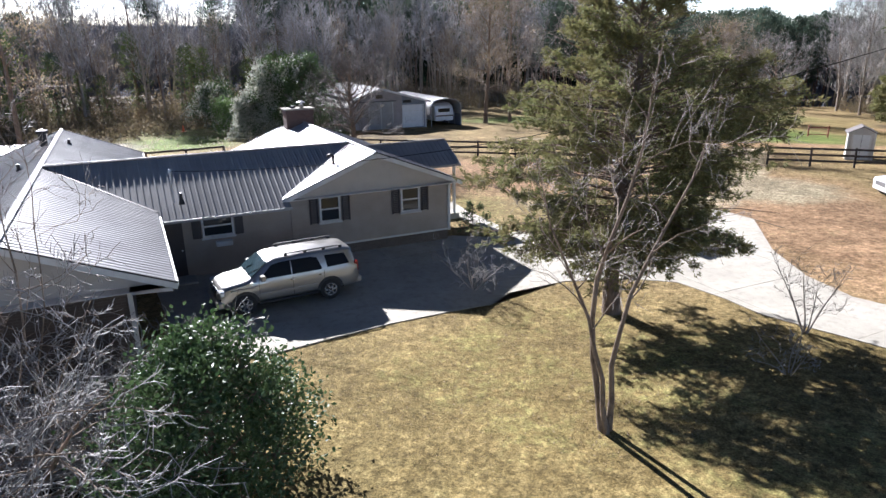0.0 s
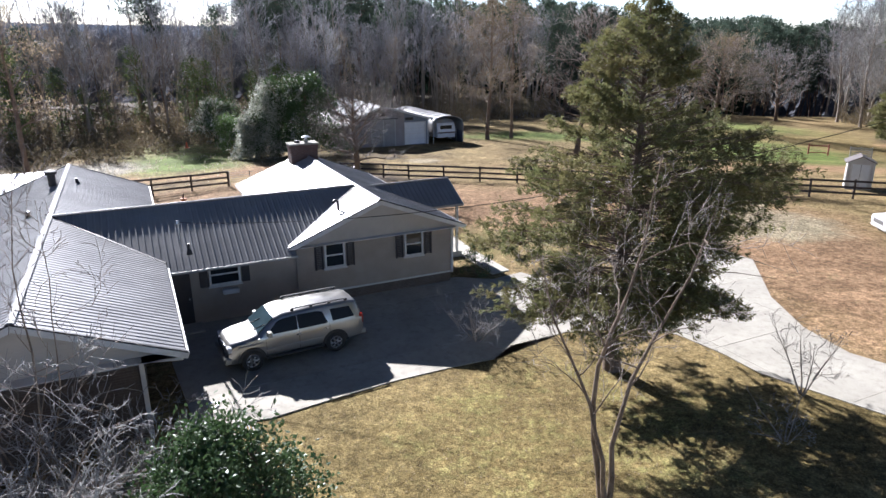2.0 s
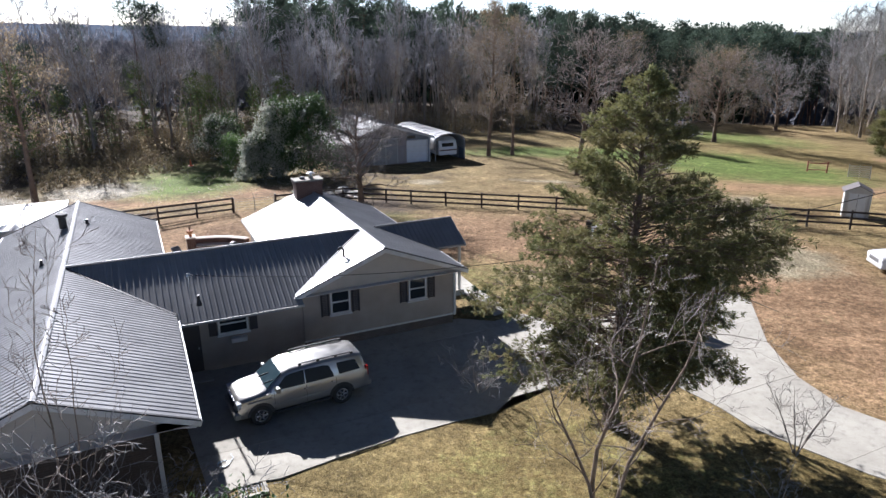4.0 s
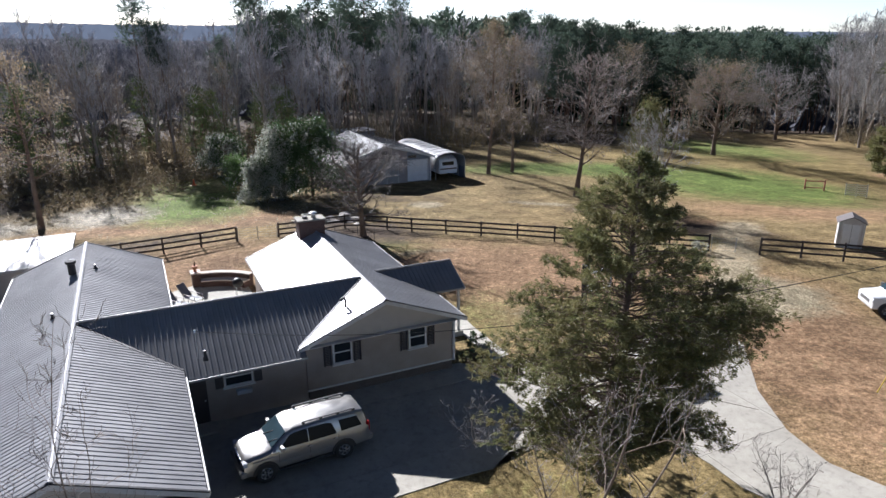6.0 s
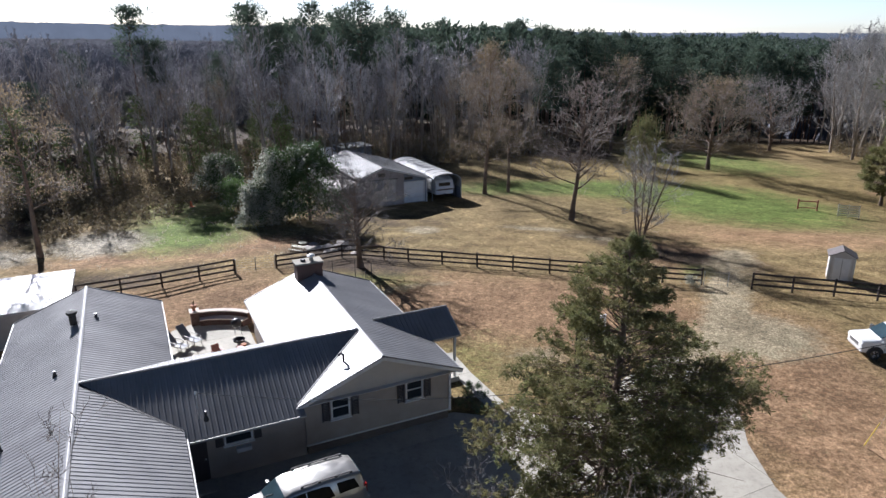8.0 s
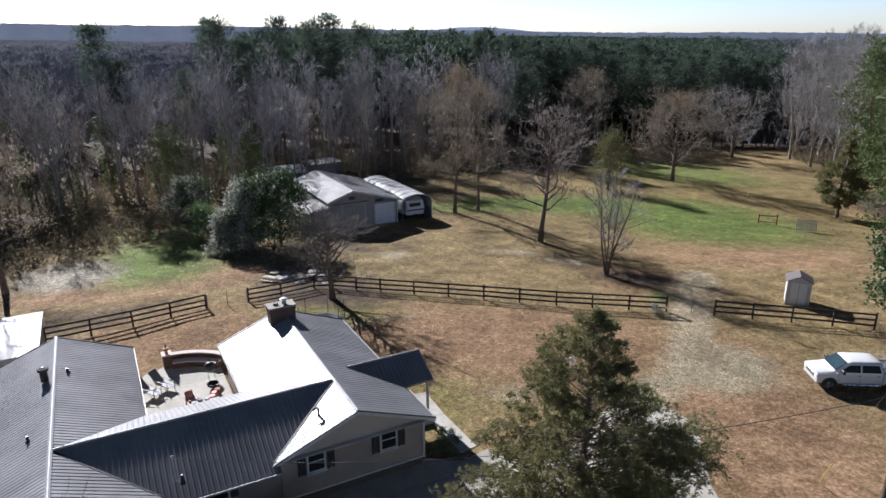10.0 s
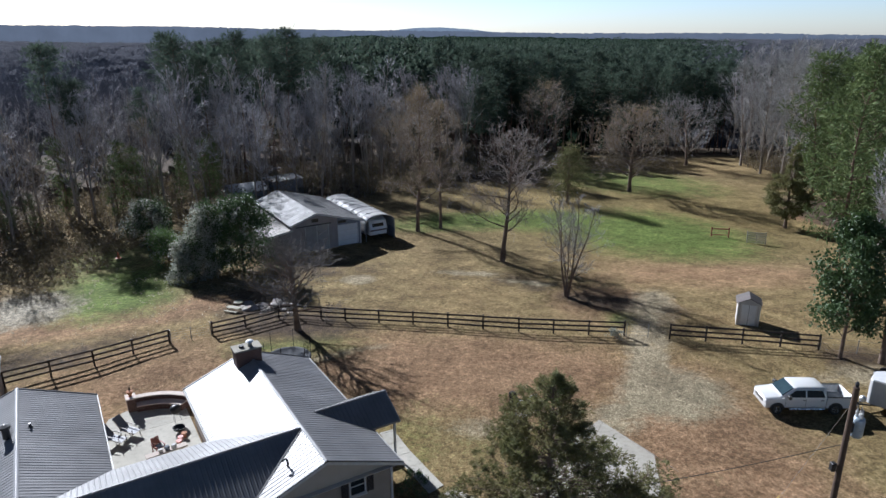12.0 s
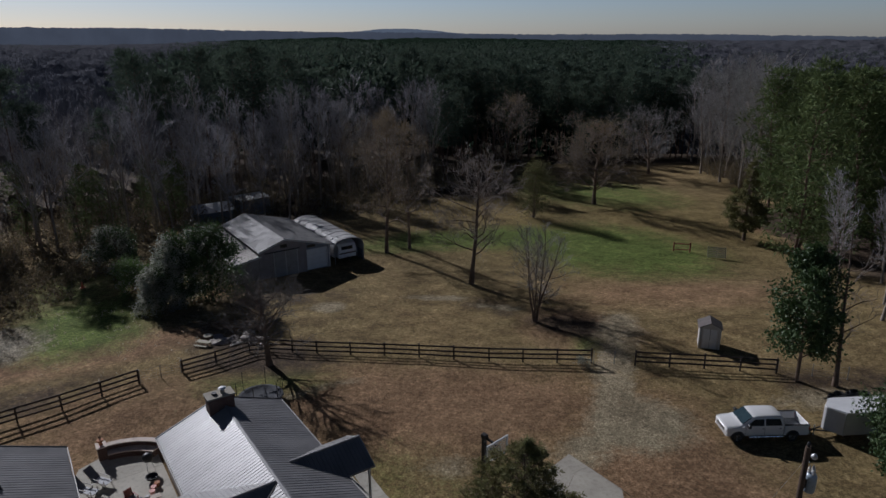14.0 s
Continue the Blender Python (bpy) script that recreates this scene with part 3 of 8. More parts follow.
def build_ground():
    xs, ys = graded(-50, 80, 0.7, -4200, 4200), graded(-6, 125, 0.7, -800, 4600)
    x, y = np.meshgrid(xs, ys)
    z = land(x, y)
    near = (np.abs(x) < 150) & (y < 220)
    rough = np.zeros_like(x)
    for f, a in ((0.9, 0.025), (0.23, 0.05), (0.05, 0.16)):
        rough += a * (np.sin(x * f + 1.3 * np.sin(y * f * 0.7)) * np.sin(y * f * 1.1 + 1.7 * np.sin(x * f * 0.6)))
    flat = smooth(0, 7, np.maximum(np.abs(x + 2) - 16, np.abs(y - 27) - 13))
    z = z + rough * near * (0.15 + 0.85 * flat)
    far = np.hypot(x, y)
    z = z - 4 * smooth(160, 400, far) + 10 * smooth(500, 1500, far) * (np.sin(x * 0.0021 + 1) * np.cos(y * 0.0017))
    nx, ny = len(xs), len(ys)
    k = (np.arange(ny - 1)[:, None] * nx + np.arange(nx - 1)[None]).reshape(-1)
    faces = np.stack([k, k + 1, k + nx + 1, k + nx], 1)
    ob = mesh_object("ground", np.stack([x, y, z], -1).reshape(-1, 3).tolist(), faces.tolist(), GROUND, True)
    one = np.zeros_like(x)
    masks = {
        "moss": np.maximum.reduce([blob(x, y, 2, 12, 9, 9), blob(x, y, 9, 14, 6, 6), blob(x, y, 40, 100, 36, 26, 10) * 0.85, blob(x, y, -4, 33, 5, 4)]),
        "red": np.maximum.reduce([blob(x, y, 5, 41, 15, 6, -10), blob(x, y, -16, 41, 10, 7, 26) * 0.8, blob(x, y, 18, 30, 6, 12), blob(x, y, 20, 53, 5, 5) * 0.9, blob(x, y, -22, 54, 12, 3, 20), blob(x, y, 36, 62, 14, 6) * 0.75, blob(x, y, 67, 96, 4, 5)]),
        "green": np.maximum.reduce([blob(x, y, 36, 82, 13, 13, 25), blob(x, y, 12, 86, 12, 5, 10) * 0.9, blob(x, y, -25.5, 61, 6, 8, 15), blob(x, y, 50, 125, 16, 16) * 0.75, blob(x, y, 24, 88, 12, 6, 10), blob(x, y, 20, 49, 2, 2.5) * 0.6, blob(x, y, 4, 15.5, 5, 4) * 0.26, blob(x, y, 7, 11, 4, 3) * 0.2, blob(x, y, 2.5, 33.5, 3.0, 4.5) * 0.30, blob(x, y, -7, 46, 5, 2.5) * 0.6, blob(x, y, -30, 72, 6, 8) * 0.6]),
        # fallen leaves, plus shade painted beside the end wall and under yard trees
        "litter_shade": np.maximum.reduce([smooth(-36, -44, x + 0.25 * (y - 60)) * smooth(48, 62, y), smooth(80, 98, y + 0.5 * x) * smooth(2, -8, x), smooth(112, 128, y + 0.1 * x) * smooth(40, 25, x), smooth(150, 185, y), smooth(56, 66, x - 0.15 * (y - 60)) * smooth(125, 100, y), blob(x, y, 38, 37, 5, 4) * 0.8, blob(x, y, 34, 39.5, 3.2, 2.6) * 0.75, blob(x, y, -9, 8, 5.0, 5.5), blob(x, y, -11, 54, 4, 2) * 0.8, blob(x, y, 20.5, 53.0, 5.5, 2.6, -32) * 0.85, blob(x, y, 13.0, 60.0, 5.0, 2.0, -50) * 0.6, blob(x, y, -7.5, 50.5, 6, 3.6, -10) * 0.85, blob(x, y, -27, 45, 9, 2.6, 28) * 0.7, blob(x, y, -7, 66, 8, 4) * 0.5, smooth(200, 240, np.hypot(x, y))]),
        "grit": np.maximum.reduce([blob(x, y, 18.5, 36.5, 3.6, 3.2, 20), band(x, y, [(13.5, 34), (17, 36.5), (18.5, 41), (20, 45), (22.5, 50), (25, 55)], 1.5) * 0.9, blob(x, y, -2.5, 62, 1.8, 1.4), blob(x, y, 8.5, 63, 3.2, 0.8, -12), blob(x, y, 14, 59.5, 2.6, 0.7, -25), blob(x, y, 33, 37.5, 4, 1.6) * 0.7, band(x, y, [(-8, 43), (0, 45.5)], 0.5) * 0.6, band(x, y, RUT_A, 0.45), band(x, y, RUT_B, 0.45), blob(x, y, 5, 34, 2.2, 1.2) * 0.6]),
        "wet": np.maximum.reduce([blob(x, y, -31.5, 57, 4.2, 4.6, 35), blob(x, y, -38, 52, 4, 3) * 0.8]) - 0.25 * (np.hypot((x + 32) / 12, (y - 56) / 10) > 1),
    }
    for key, v in masks.items():
        a = ob.data.attributes.new(key, 'FLOAT', 'POINT')
        a.data.foreach_set("value", np.asarray(v + one, np.float32).reshape(-1))
    tagged(ob, "winter lawn and field of tan and green grass with bare reddish soil", "ground", kind="structure")


build_ground()


# ---- the house: u across, v away, both turned by 26 degrees ----
TURN = 26.0
HOUSE_AT = (3.0, 28.0)


def uv(u, v, z=0.0):
    p = Matrix.Rotation(radians(TURN), 3, 'Z') @ Vector((u, v, z))
    return p


house = thing("house", Matrix.Translation(uv(*HOUSE_AT)) @ pose(0, 0, 0, 0, 0, TURN), "long low taupe house with three grey metal gable roofs", "house")
SHIFT = Matrix.Translation((-HOUSE_AT[0], -HOUSE_AT[1], 0))


def hpart(name, bm, material, parent=None, label="", smooth_faces=False):
    bmesh.ops.transform(bm, matrix=SHIFT, verts=bm.verts)
    return part(name, bm, material, parent or house, label, smooth_faces)


A_RIDGE, A_EAVE, A_FRONT, A_BACK = -3.15, 3.65, 16.8, 39.4
B_RIDGE, B_EAVE = 27.6, 3.6
C_RIDGE, C_EAVE, C_FRONT, C_BACK = 8.75, 3.8, 24.45, 37.3
RZ, EZ = 4.16, 2.68
# the middle wing falls more steeply to the drive: its eave, and the foot of its two valleys
BF, BZ, VB = 24.15, 2.45, 24.6


def slope(label, along, ridge, sign, poly, run, eave=EZ):
    """One roof slope: sheets of ribbed metal, each a piece, from the ridge down to the eave.
    along: 'v' or 'u', the way the ridge runs; poly: (place along the ridge, distance from it)."""
    fall = (RZ - eave) / run
    deck = bmesh.new()

    def at(s, t, lift):
        z = RZ - fall * t + lift
        w = ridge + sign * t
        return (w, s, z) if along == 'v' else (s, w, z)

    top = [deck.verts.new(at(s, t, -0.03)) for s, t in poly]
    low = [deck.verts.new(at(s, t, -0.13)) for s, t in poly]
    n = len(poly)
    deck.faces.new(top)
    deck.faces.new(low[::-1])
    for i in range(n):
        deck.faces.new((top[i], top[(i + 1) % n], low[(i + 1) % n], low[i]))
    roof = hpart("roof", deck, SOFFIT, None, label)
    s0, s1 = min(p[0] for p in poly), max(p[0] for p in poly)
    s = s0
    while s < s1 - 0.02:
        e = min(s + 0.92, s1)
        strip = clip(clip(poly, 1, 0, s), -1, 0, -e)
        if len(strip) >= 3 and area(strip) > 0.02:
            bm = bmesh.new()
            vs = [bm.verts.new(at(a, b, 0.0)) for a, b in strip]
            f = bm.faces.new(vs)
            ext = bmesh.ops.extrude_face_region(bm, geom=[f])
            for v in ext["geom"]:
                if isinstance(v, bmesh.types.BMVert):
                    v.co.z -= 0.024
            r = s + 0.06
            while r < e:
                line = clip(clip(poly, 1, 0, r - 0.004), -1, 0, -r - 0.004)
                if len(line) >= 3:
                    t0, t1 = min(p[1] for p in line), max(p[1] for p in line)
                    if t1 - t0 > 0.1:
                        a, b, c, d = (at(r - 0.045, t0, 0.0), at(r - 0.018, t0, 0.018), at(r + 0.018, t0, 0.018), at(r + 0.045, t0, 0.0))
                        a2, b2, c2, d2 = (at(r - 0.045, t1, 0.0), at(r - 0.018, t1, 0.018), at(r + 0.018, t1, 0.018), at(r + 0.045, t1, 0.0))
                        q = [bm.verts.new(p) for p in (a, b, c, d, a2, b2, c2, d2)]
                        for i in range(3):
                            bm.faces.new((q[i], q[i + 1], q[i + 5], q[i + 4]))
                        bm.faces.new((q[4], q[5], q[6], q[7]))
                        bm.faces.new((q[3], q[2], q[1], q[0]))
                r += 0.23
            hpart("roof_panel", bm, ROOF, roof)
        s = e
    return roof


V0, V1 = B_RIDGE - B_EAVE, B_RIDGE + B_EAVE
slope("grey ribbed metal roof slope", 'v', A_RIDGE, 1, [(A_FRONT, 0), (B_RIDGE, 0), (VB, A_EAVE), (A_FRONT, A_EAVE)], A_EAVE)
slope("grey ribbed metal roof slope", 'v', A_RIDGE, 1, [(B_RIDGE, 0), (A_BACK, 0), (A_BACK, A_EAVE), (V1, A_EAVE)], A_EAVE)
slope("grey ribbed metal roof slope", 'v', A_RIDGE, -1, [(A_FRONT, 0), (A_BACK, 0), (A_BACK, A_EAVE), (A_FRONT, A_EAVE)], A_EAVE)
CL = C_RIDGE - C_EAVE
slope("dark grey ribbed metal roof slope", 'u', B_RIDGE, -1, [(A_RIDGE, 0), (C_RIDGE, 0), (CL, B_RIDGE - VB), (5.15, B_RIDGE - VB), (5.15, B_RIDGE - BF), (A_RIDGE + A_EAVE, B_RIDGE - BF), (A_RIDGE + A_EAVE, B_RIDGE - VB)], B_RIDGE - BF, BZ)
slope("grey ribbed metal roof slope", 'u', B_RIDGE, 1, [(A_RIDGE, 0), (C_RIDGE, 0), (CL, B_EAVE), (A_RIDGE + A_EAVE, B_EAVE)], B_EAVE)
slope("pale grey ribbed metal roof slope", 'v', C_RIDGE, -1, [(C_FRONT, 0), (B_RIDGE, 0), (VB, C_EAVE), (C_FRONT, C_EAVE)], C_EAVE)
slope("pale grey ribbed metal roof slope", 'v', C_RIDGE, -1, [(B_RIDGE, 0), (C_BACK, 0), (C_BACK, C_EAVE), (V1, C_EAVE)], C_EAVE)
slope("grey ribbed metal roof slope", 'v', C_RIDGE, 1, [(C_FRONT, 0), (C_BACK, 0), (C_BACK, C_EAVE), (C_FRONT, C_EAVE)], C_EAVE)


def ridge_cap(a, b):
    """A folded strip along the ridge."""
    bm = bmesh.new()
    a, b = Vector(a), Vector(b)
    d = (b - a).normalized()
    side = d.cross(Vector((0, 0, 1)))
    sec = [(-0.10, -0.025), (-0.02, 0.015), (0.02, 0.015), (0.10, -0.025), (0.09, -0.045), (0, -0.01), (-0.09, -0.045)]
    ra = [bm.verts.new(a + side * p + Vector((0, 0, h))) for p, h in sec]
    rb = [bm.verts.new(b + side * p + Vector((0, 0, h))) for p, h in sec]
    for i in range(len(sec)):
        j = (i + 1) % len(sec)
        bm.faces.new((ra[i], ra[j], rb[j], rb[i]))
    bm.faces.new(ra[::-1])
    bm.faces.new(rb)
    hpart("ridge_cap", bm, RIDGEM)


RIDGEM = surface("ridge_metal", (0.19, 0.19, 0.195), (0.24, 0.24, 0.245), 2, 0.6, 0.1)
GUTTER = surface("grey_gutter_paint", (0.30, 0.295, 0.285), (0.38, 0.375, 0.36), 3, 0.6)
ridge_cap((A_RIDGE, A_FRONT - 0.02, RZ + 0.05), (A_RIDGE, A_BACK + 0.02, RZ + 0.05))
ridge_cap((A_RIDGE + 0.1, B_RIDGE, RZ + 0.045), (C_RIDGE - 0.1, B_RIDGE, RZ + 0.045))
ridge_cap((C_RIDGE, C_FRONT - 0.02, RZ + 0.05), (C_RIDGE, C_BACK + 0.02, RZ + 0.05))


def strip(name, a, b, w, h, mat, label=""):
    hpart(name, bar(bmesh.new(), a, b, w, h, bevel=0.006), mat, None, label)


# valleys
strip("valley", (A_RIDGE + 0.1, B_RIDGE - 0.1, RZ - 0.02), (A_RIDGE + A_EAVE, VB, EZ + 0.015), 0.10, 0.02, DARK)
strip("valley", (C_RIDGE - 0.15, B_RIDGE - 0.15, RZ - 0.02), (CL, VB, EZ + 0.015), 0.10, 0.02, DARK)
# gutters and rakes
for name, a, b in (
    ("gutter", (A_RIDGE + A_EAVE + 0.05, A_FRONT, EZ - 0.06), (A_RIDGE + A_EAVE + 0.05, BF - 0.1, EZ - 0.06)),
    ("gutter", (A_RIDGE + A_EAVE + 0.05, V1, EZ - 0.06), (A_RIDGE + A_EAVE + 0.05, A_BACK, EZ - 0.06)),
    ("gutter", (A_RIDGE - A_EAVE - 0.05, A_FRONT, EZ - 0.06), (A_RIDGE - A_EAVE - 0.05, A_BACK, EZ - 0.06)),
    ("gutter", (A_RIDGE + A_EAVE + 0.1, BF - 0.05, BZ - 0.06), (5.18, BF - 0.05, BZ - 0.06)),
    ("gutter", (CL - 0.05, V1, EZ - 0.06), (CL - 0.05, C_BACK, EZ - 0.06)),
    ("gutter", (C_RIDGE + C_EAVE + 0.05, C_FRONT, EZ - 0.06), (C_RIDGE + C_EAVE + 0.05, 27.6, EZ - 0.06)),
    ("gutter", (C_RIDGE + C_EAVE + 0.05, 31.1, EZ - 0.06), (C_RIDGE + C_EAVE + 0.05, C_BACK, EZ - 0.06)),
):
    strip(name, a, b, 0.06, 0.09, GUTTER, "pale painted gutter")
for u, e, v in ((A_RIDGE, A_EAVE, A_FRONT - 0.02), (C_RIDGE, C_EAVE, C_FRONT - 0.02), (A_RIDGE, A_EAVE, A_BACK + 0.02), (C_RIDGE, C_EAVE, C_BACK + 0.02)):
    for s in (-1, 1):
        strip("rake_board", (u + s * 0.01, v, RZ - 0.1), (u + s * (e + 0.06), v, EZ - 0.12), 0.04, 0.17, TRIM, "white painted rake board")
        strip("rake_flashing", (u + s * 0.01, v, RZ + 0.012), (u + s * (e + 0.06), v, EZ - 0.008), 0.09, 0.045, DARK)


def wall(lo, hi, mat, label="", name="wall"):
    return hpart(name, box(bmesh.new(), lo, hi), mat, None, label)


def window(u, v, z, w, h, shutters=True):
    """A white framed sash window in a wall that faces the near side."""
    bm = bmesh.new()
    f = 0.075
    box(bm, (u, v - 0.06, z), (u + w, v + 0.05, z + f), 0.006)
    box(bm, (u, v - 0.06, z + h - f), (u + w, v + 0.05, z + h), 0.006)
    box(bm, (u, v - 0.058, z + f), (u + f, v + 0.05, z + h - f), 0.006)
    box(bm, (u + w - f, v - 0.058, z + f), (u + w, v + 0.05, z + h - f), 0.006)
    box(bm, (u + f, v - 0.03, z + h / 2 - 0.03), (u + w - f, v + 0.03, z + h / 2 + 0.03), 0.004)
    win = hpart("window", bm, TRIM, None, "white framed sash window")
    for lo, hi in ((z + f, z + h / 2 - 0.03), (z + h / 2 + 0.03, z + h - f)):
        b = box(bmesh.new(), (u + f, v - 0.012, lo), (u + w - f, v + 0.0, hi))
        hpart("pane", b, PANE, win)
    b = box(bmesh.new(), (u - 0.05, v - 0.11, z - 0.06), (u + w + 0.05, v + 0.02, z), 0.008)
    hpart("sill", b, TRIM, win)
    if shutters:
        for a in (u - 0.40, u + w + 0.06):
            b = bmesh.new()
            for p in (a, a + 0.28):
                box(b, (p, v - 0.05, z - 0.02), (p + 0.06, v + 0.0, z + h + 0.02))
            for k in range(14):
                zz = z + 0.03 + k * (h - 0.06) / 13
                bar(b, (a + 0.05, v - 0.025, zz), (a + 0.30, v - 0.025, zz), 0.035, 0.05, (0, -1, 0.6))
            hpart("shutter", b, SHUTTER, win, "dark louvred shutter")
    return win


def pierced(u0, u1, v, z0, z1, holes, mat, label, thick=0.18):
    """A wall along u with openings (u, z, w, h) left through it."""
    bm = bmesh.new()
    us = sorted({u0, u1, *[h[0] for h in holes], *[h[0] + h[2] for h in holes]})
    for a, b in zip(us, us[1:]):
        cut = [h for h in holes if h[0] <= a + 1e-6 and h[0] + h[2] >= b - 1e-6]
        z = z0
        for h in cut:
            box(bm, (a, v, z), (b, v + thick, h[1]))
            z = h[1] + h[3]
        box(bm, (a, v, z), (b, v + thick, z1))
    bmesh.ops.remove_doubles(bm, verts=bm.verts, dist=1e-4)
    return hpart("wall", bm, mat, None, label)


# right wing: gable wall with two windows
WV = C_FRONT + 0.33
W1, W2 = (6.38, 1.50, 0.86, 1.06), (9.86, 1.50, 0.86, 1.06)
pierced(5.25, 12.1, WV, 0.5, 2.62, [W1, W2], SIDING, "taupe lap siding wall")
for w in (W1, W2):
    window(w[0], WV - 0.01, w[1], w[2], w[3])
    # near-black panel: the darkness of the unlit room is in its colour
    wall((w[0] - 0.1, WV + 0.4, w[1] - 0.1), (w[0] + w[2] + 0.1, WV + 0.45, w[1] + w[3] + 0.1), SHUTTER, "dark-painted panel for the unlit room behind", "inner_wall")
hpart("foundation", box(bmesh.new(), (5.3, WV + 0.03, -0.2), (12.05, C_BACK - 0.4, 0.5)), BRICKWALL, None, "brick foundation")
strip("skirt_board", (5.22, WV - 0.02, 0.5), (12.12, WV - 0.02, 0.5), 0.05, 0.07, SOFFIT)
strip("corner_board", (12.1, WV - 0.02, 0.45), (12.1, WV - 0.02, 2.62), 0.10, 0.10, TRIM, "white corner board")
gb = bmesh.new()
prism(gb, [(5.0, 2.60), (12.45, 2.60), (C_RIDGE, RZ - 0.14)], WV - 0.06, WV + 0.1, 'y')
hpart("gable", gb, GABLE, None, "pale gable siding")
strip("soffit", (5.0, C_FRONT + 0.18, 2.585), (12.45, C_FRONT + 0.18, 2.585), 0.36, 0.03, SOFFIT)
wall((11.95, WV + 0.18, 0.5), (12.1, C_BACK - 0.35, 2.66), SIDING, "taupe lap siding wall")
wall((5.25, WV + 0.18, 0.5), (5.4, C_BACK - 0.35, 2.66), SIDING, "taupe lap siding wall")
wall((5.4, C_BACK - 0.5, 0.0), (11.95, C_BACK - 0.35, 2.66), SIDING, "taupe lap siding wall")
gb = bmesh.new()
prism(gb, [(5.0, 2.64), (12.45, 2.64), (C_RIDGE, RZ - 0.14)], C_BACK - 0.5, C_BACK - 0.35, 'y')
hpart("gable", gb, GABLE)

# middle wing
BV = 24.85
WB = (1.92, 1.47, 1.15, 0.85)
pierced(-0.1, 5.25, BV, 0.0, 2.66, [WB], SIDING, "shaded taupe wall of the middle wing")
window(WB[0], BV - 0.01, WB[1], WB[2], WB[3], False)
wall((WB[0] - 0.1, BV + 0.4, WB[1] - 0.1), (WB[0] + WB[2] + 0.1, BV + 0.45, WB[1] + WB[3] + 0.1), SHUTTER, "", "inner_wall")
for a in (WB[0] - 0.34, WB[0] + WB[2] + 0.05):
    hpart("shutter", box(bmesh.new(), (a, BV - 0.05, WB[1]), (a + 0.3, BV, WB[1] + WB[3]), 0.01), SHUTTER)
strip("soffit", (0.4, 24.52, BZ - 0.10), (5.2, 24.52, BZ - 0.10), 0.66, 0.03, SOFFIT)
wall((-0.1, V1 - 0.6, 0.0), (5.3, V1 - 0.45, 2.66), SIDING, "taupe wall to the patio")
# wall-hung air unit below the window
hpart("window_box", box(bmesh.new(), (2.35, BV - 0.26, 1.12), (2.95, BV - 0.005, 1.30), 0.02), TRIM, None, "white box under the window")
# door beside it
d = box(bmesh.new(), (0.35, BV - 0.05, 0.12), (1.25, BV - 0.003, 2.15), 0.01)
door = hpart("door", d, SHUTTER, None, "dark entry door")
hpart("handle", rod(bmesh.new(), (1.15, BV - 0.11, 1.1), (1.15, BV - 0.05, 1.1), 0.03), STEEL, door)
hpart("step", box(bmesh.new(), (0.15, BV - 0.9, -0.02), (1.5, BV - 0.055, 0.12), 0.015), PATIO, None, "concrete door step")

# left wing
AV = A_FRONT + 0.75
pierced(-6.45, -0.6, AV, 0.0, 2.6, [], BRICKWALL, "tan brick end wall")
gb = bmesh.new()
prism(gb, [(A_RIDGE - A_EAVE + 0.05, 2.58), (A_RIDGE + A_EAVE - 0.05, 2.58), (A_RIDGE, RZ - 0.13)], A_FRONT + 0.42, A_FRONT + 0.55, 'y')
hpart("gable", gb, GABLE, None, "pale gable siding")
wall((-0.75, AV + 0.18, 0.0), (-0.6, V0 + 3.0, 2.6), BRICKWALL, "tan brick wall beside the drive")
wall((-6.45, AV + 0.18, 0.0), (-6.3, A_BACK - 0.5, 2.6), BRICKWALL, "tan brick wall")
wall((-0.1, V1 - 0.45, 0.0), (0.05, A_BACK - 0.5, 2.6), SIDING, "taupe wall to the patio")
wall((-6.45, A_BACK - 0.5, 0.0), (0.05, A_BACK - 0.35, 2.6), SIDING, "taupe wall")
gb = bmesh.new()
prism(gb, [(A_RIDGE - A_EAVE + 0.05, 2.58), (A_RIDGE + A_EAVE - 0.05, 2.58), (A_RIDGE, RZ - 0.13)], A_BACK - 0.5, A_BACK - 0.36, 'y')
hpart("gable", gb, GABLE)
strip("soffit", (A_RIDGE - A_EAVE, A_FRONT + 0.25, 2.56), (A_RIDGE + A_EAVE, A_FRONT + 0.25, 2.56), 0.5, 0.03, SOFFIT)
strip("corner_board", (-0.6, AV - 0.02, 0.0), (-0.6, AV - 0.02, 2.55), 0.12, 0.10, TRIM, "white corner board")
strip("soffit", (-0.05, A_FRONT, 2.56), (-0.05, V0, 2.56), 1.05, 0.03, SOFFIT)
strip("eave_return", (0.42, A_FRONT + 0.05, 2.5), (-0.55, A_FRONT + 0.6, 2.36), 0.06, 0.12, TRIM)

# entrance porch on the right wing
PR, PE, PV, PW = 3.66, 2.72, 29.35, 1.70
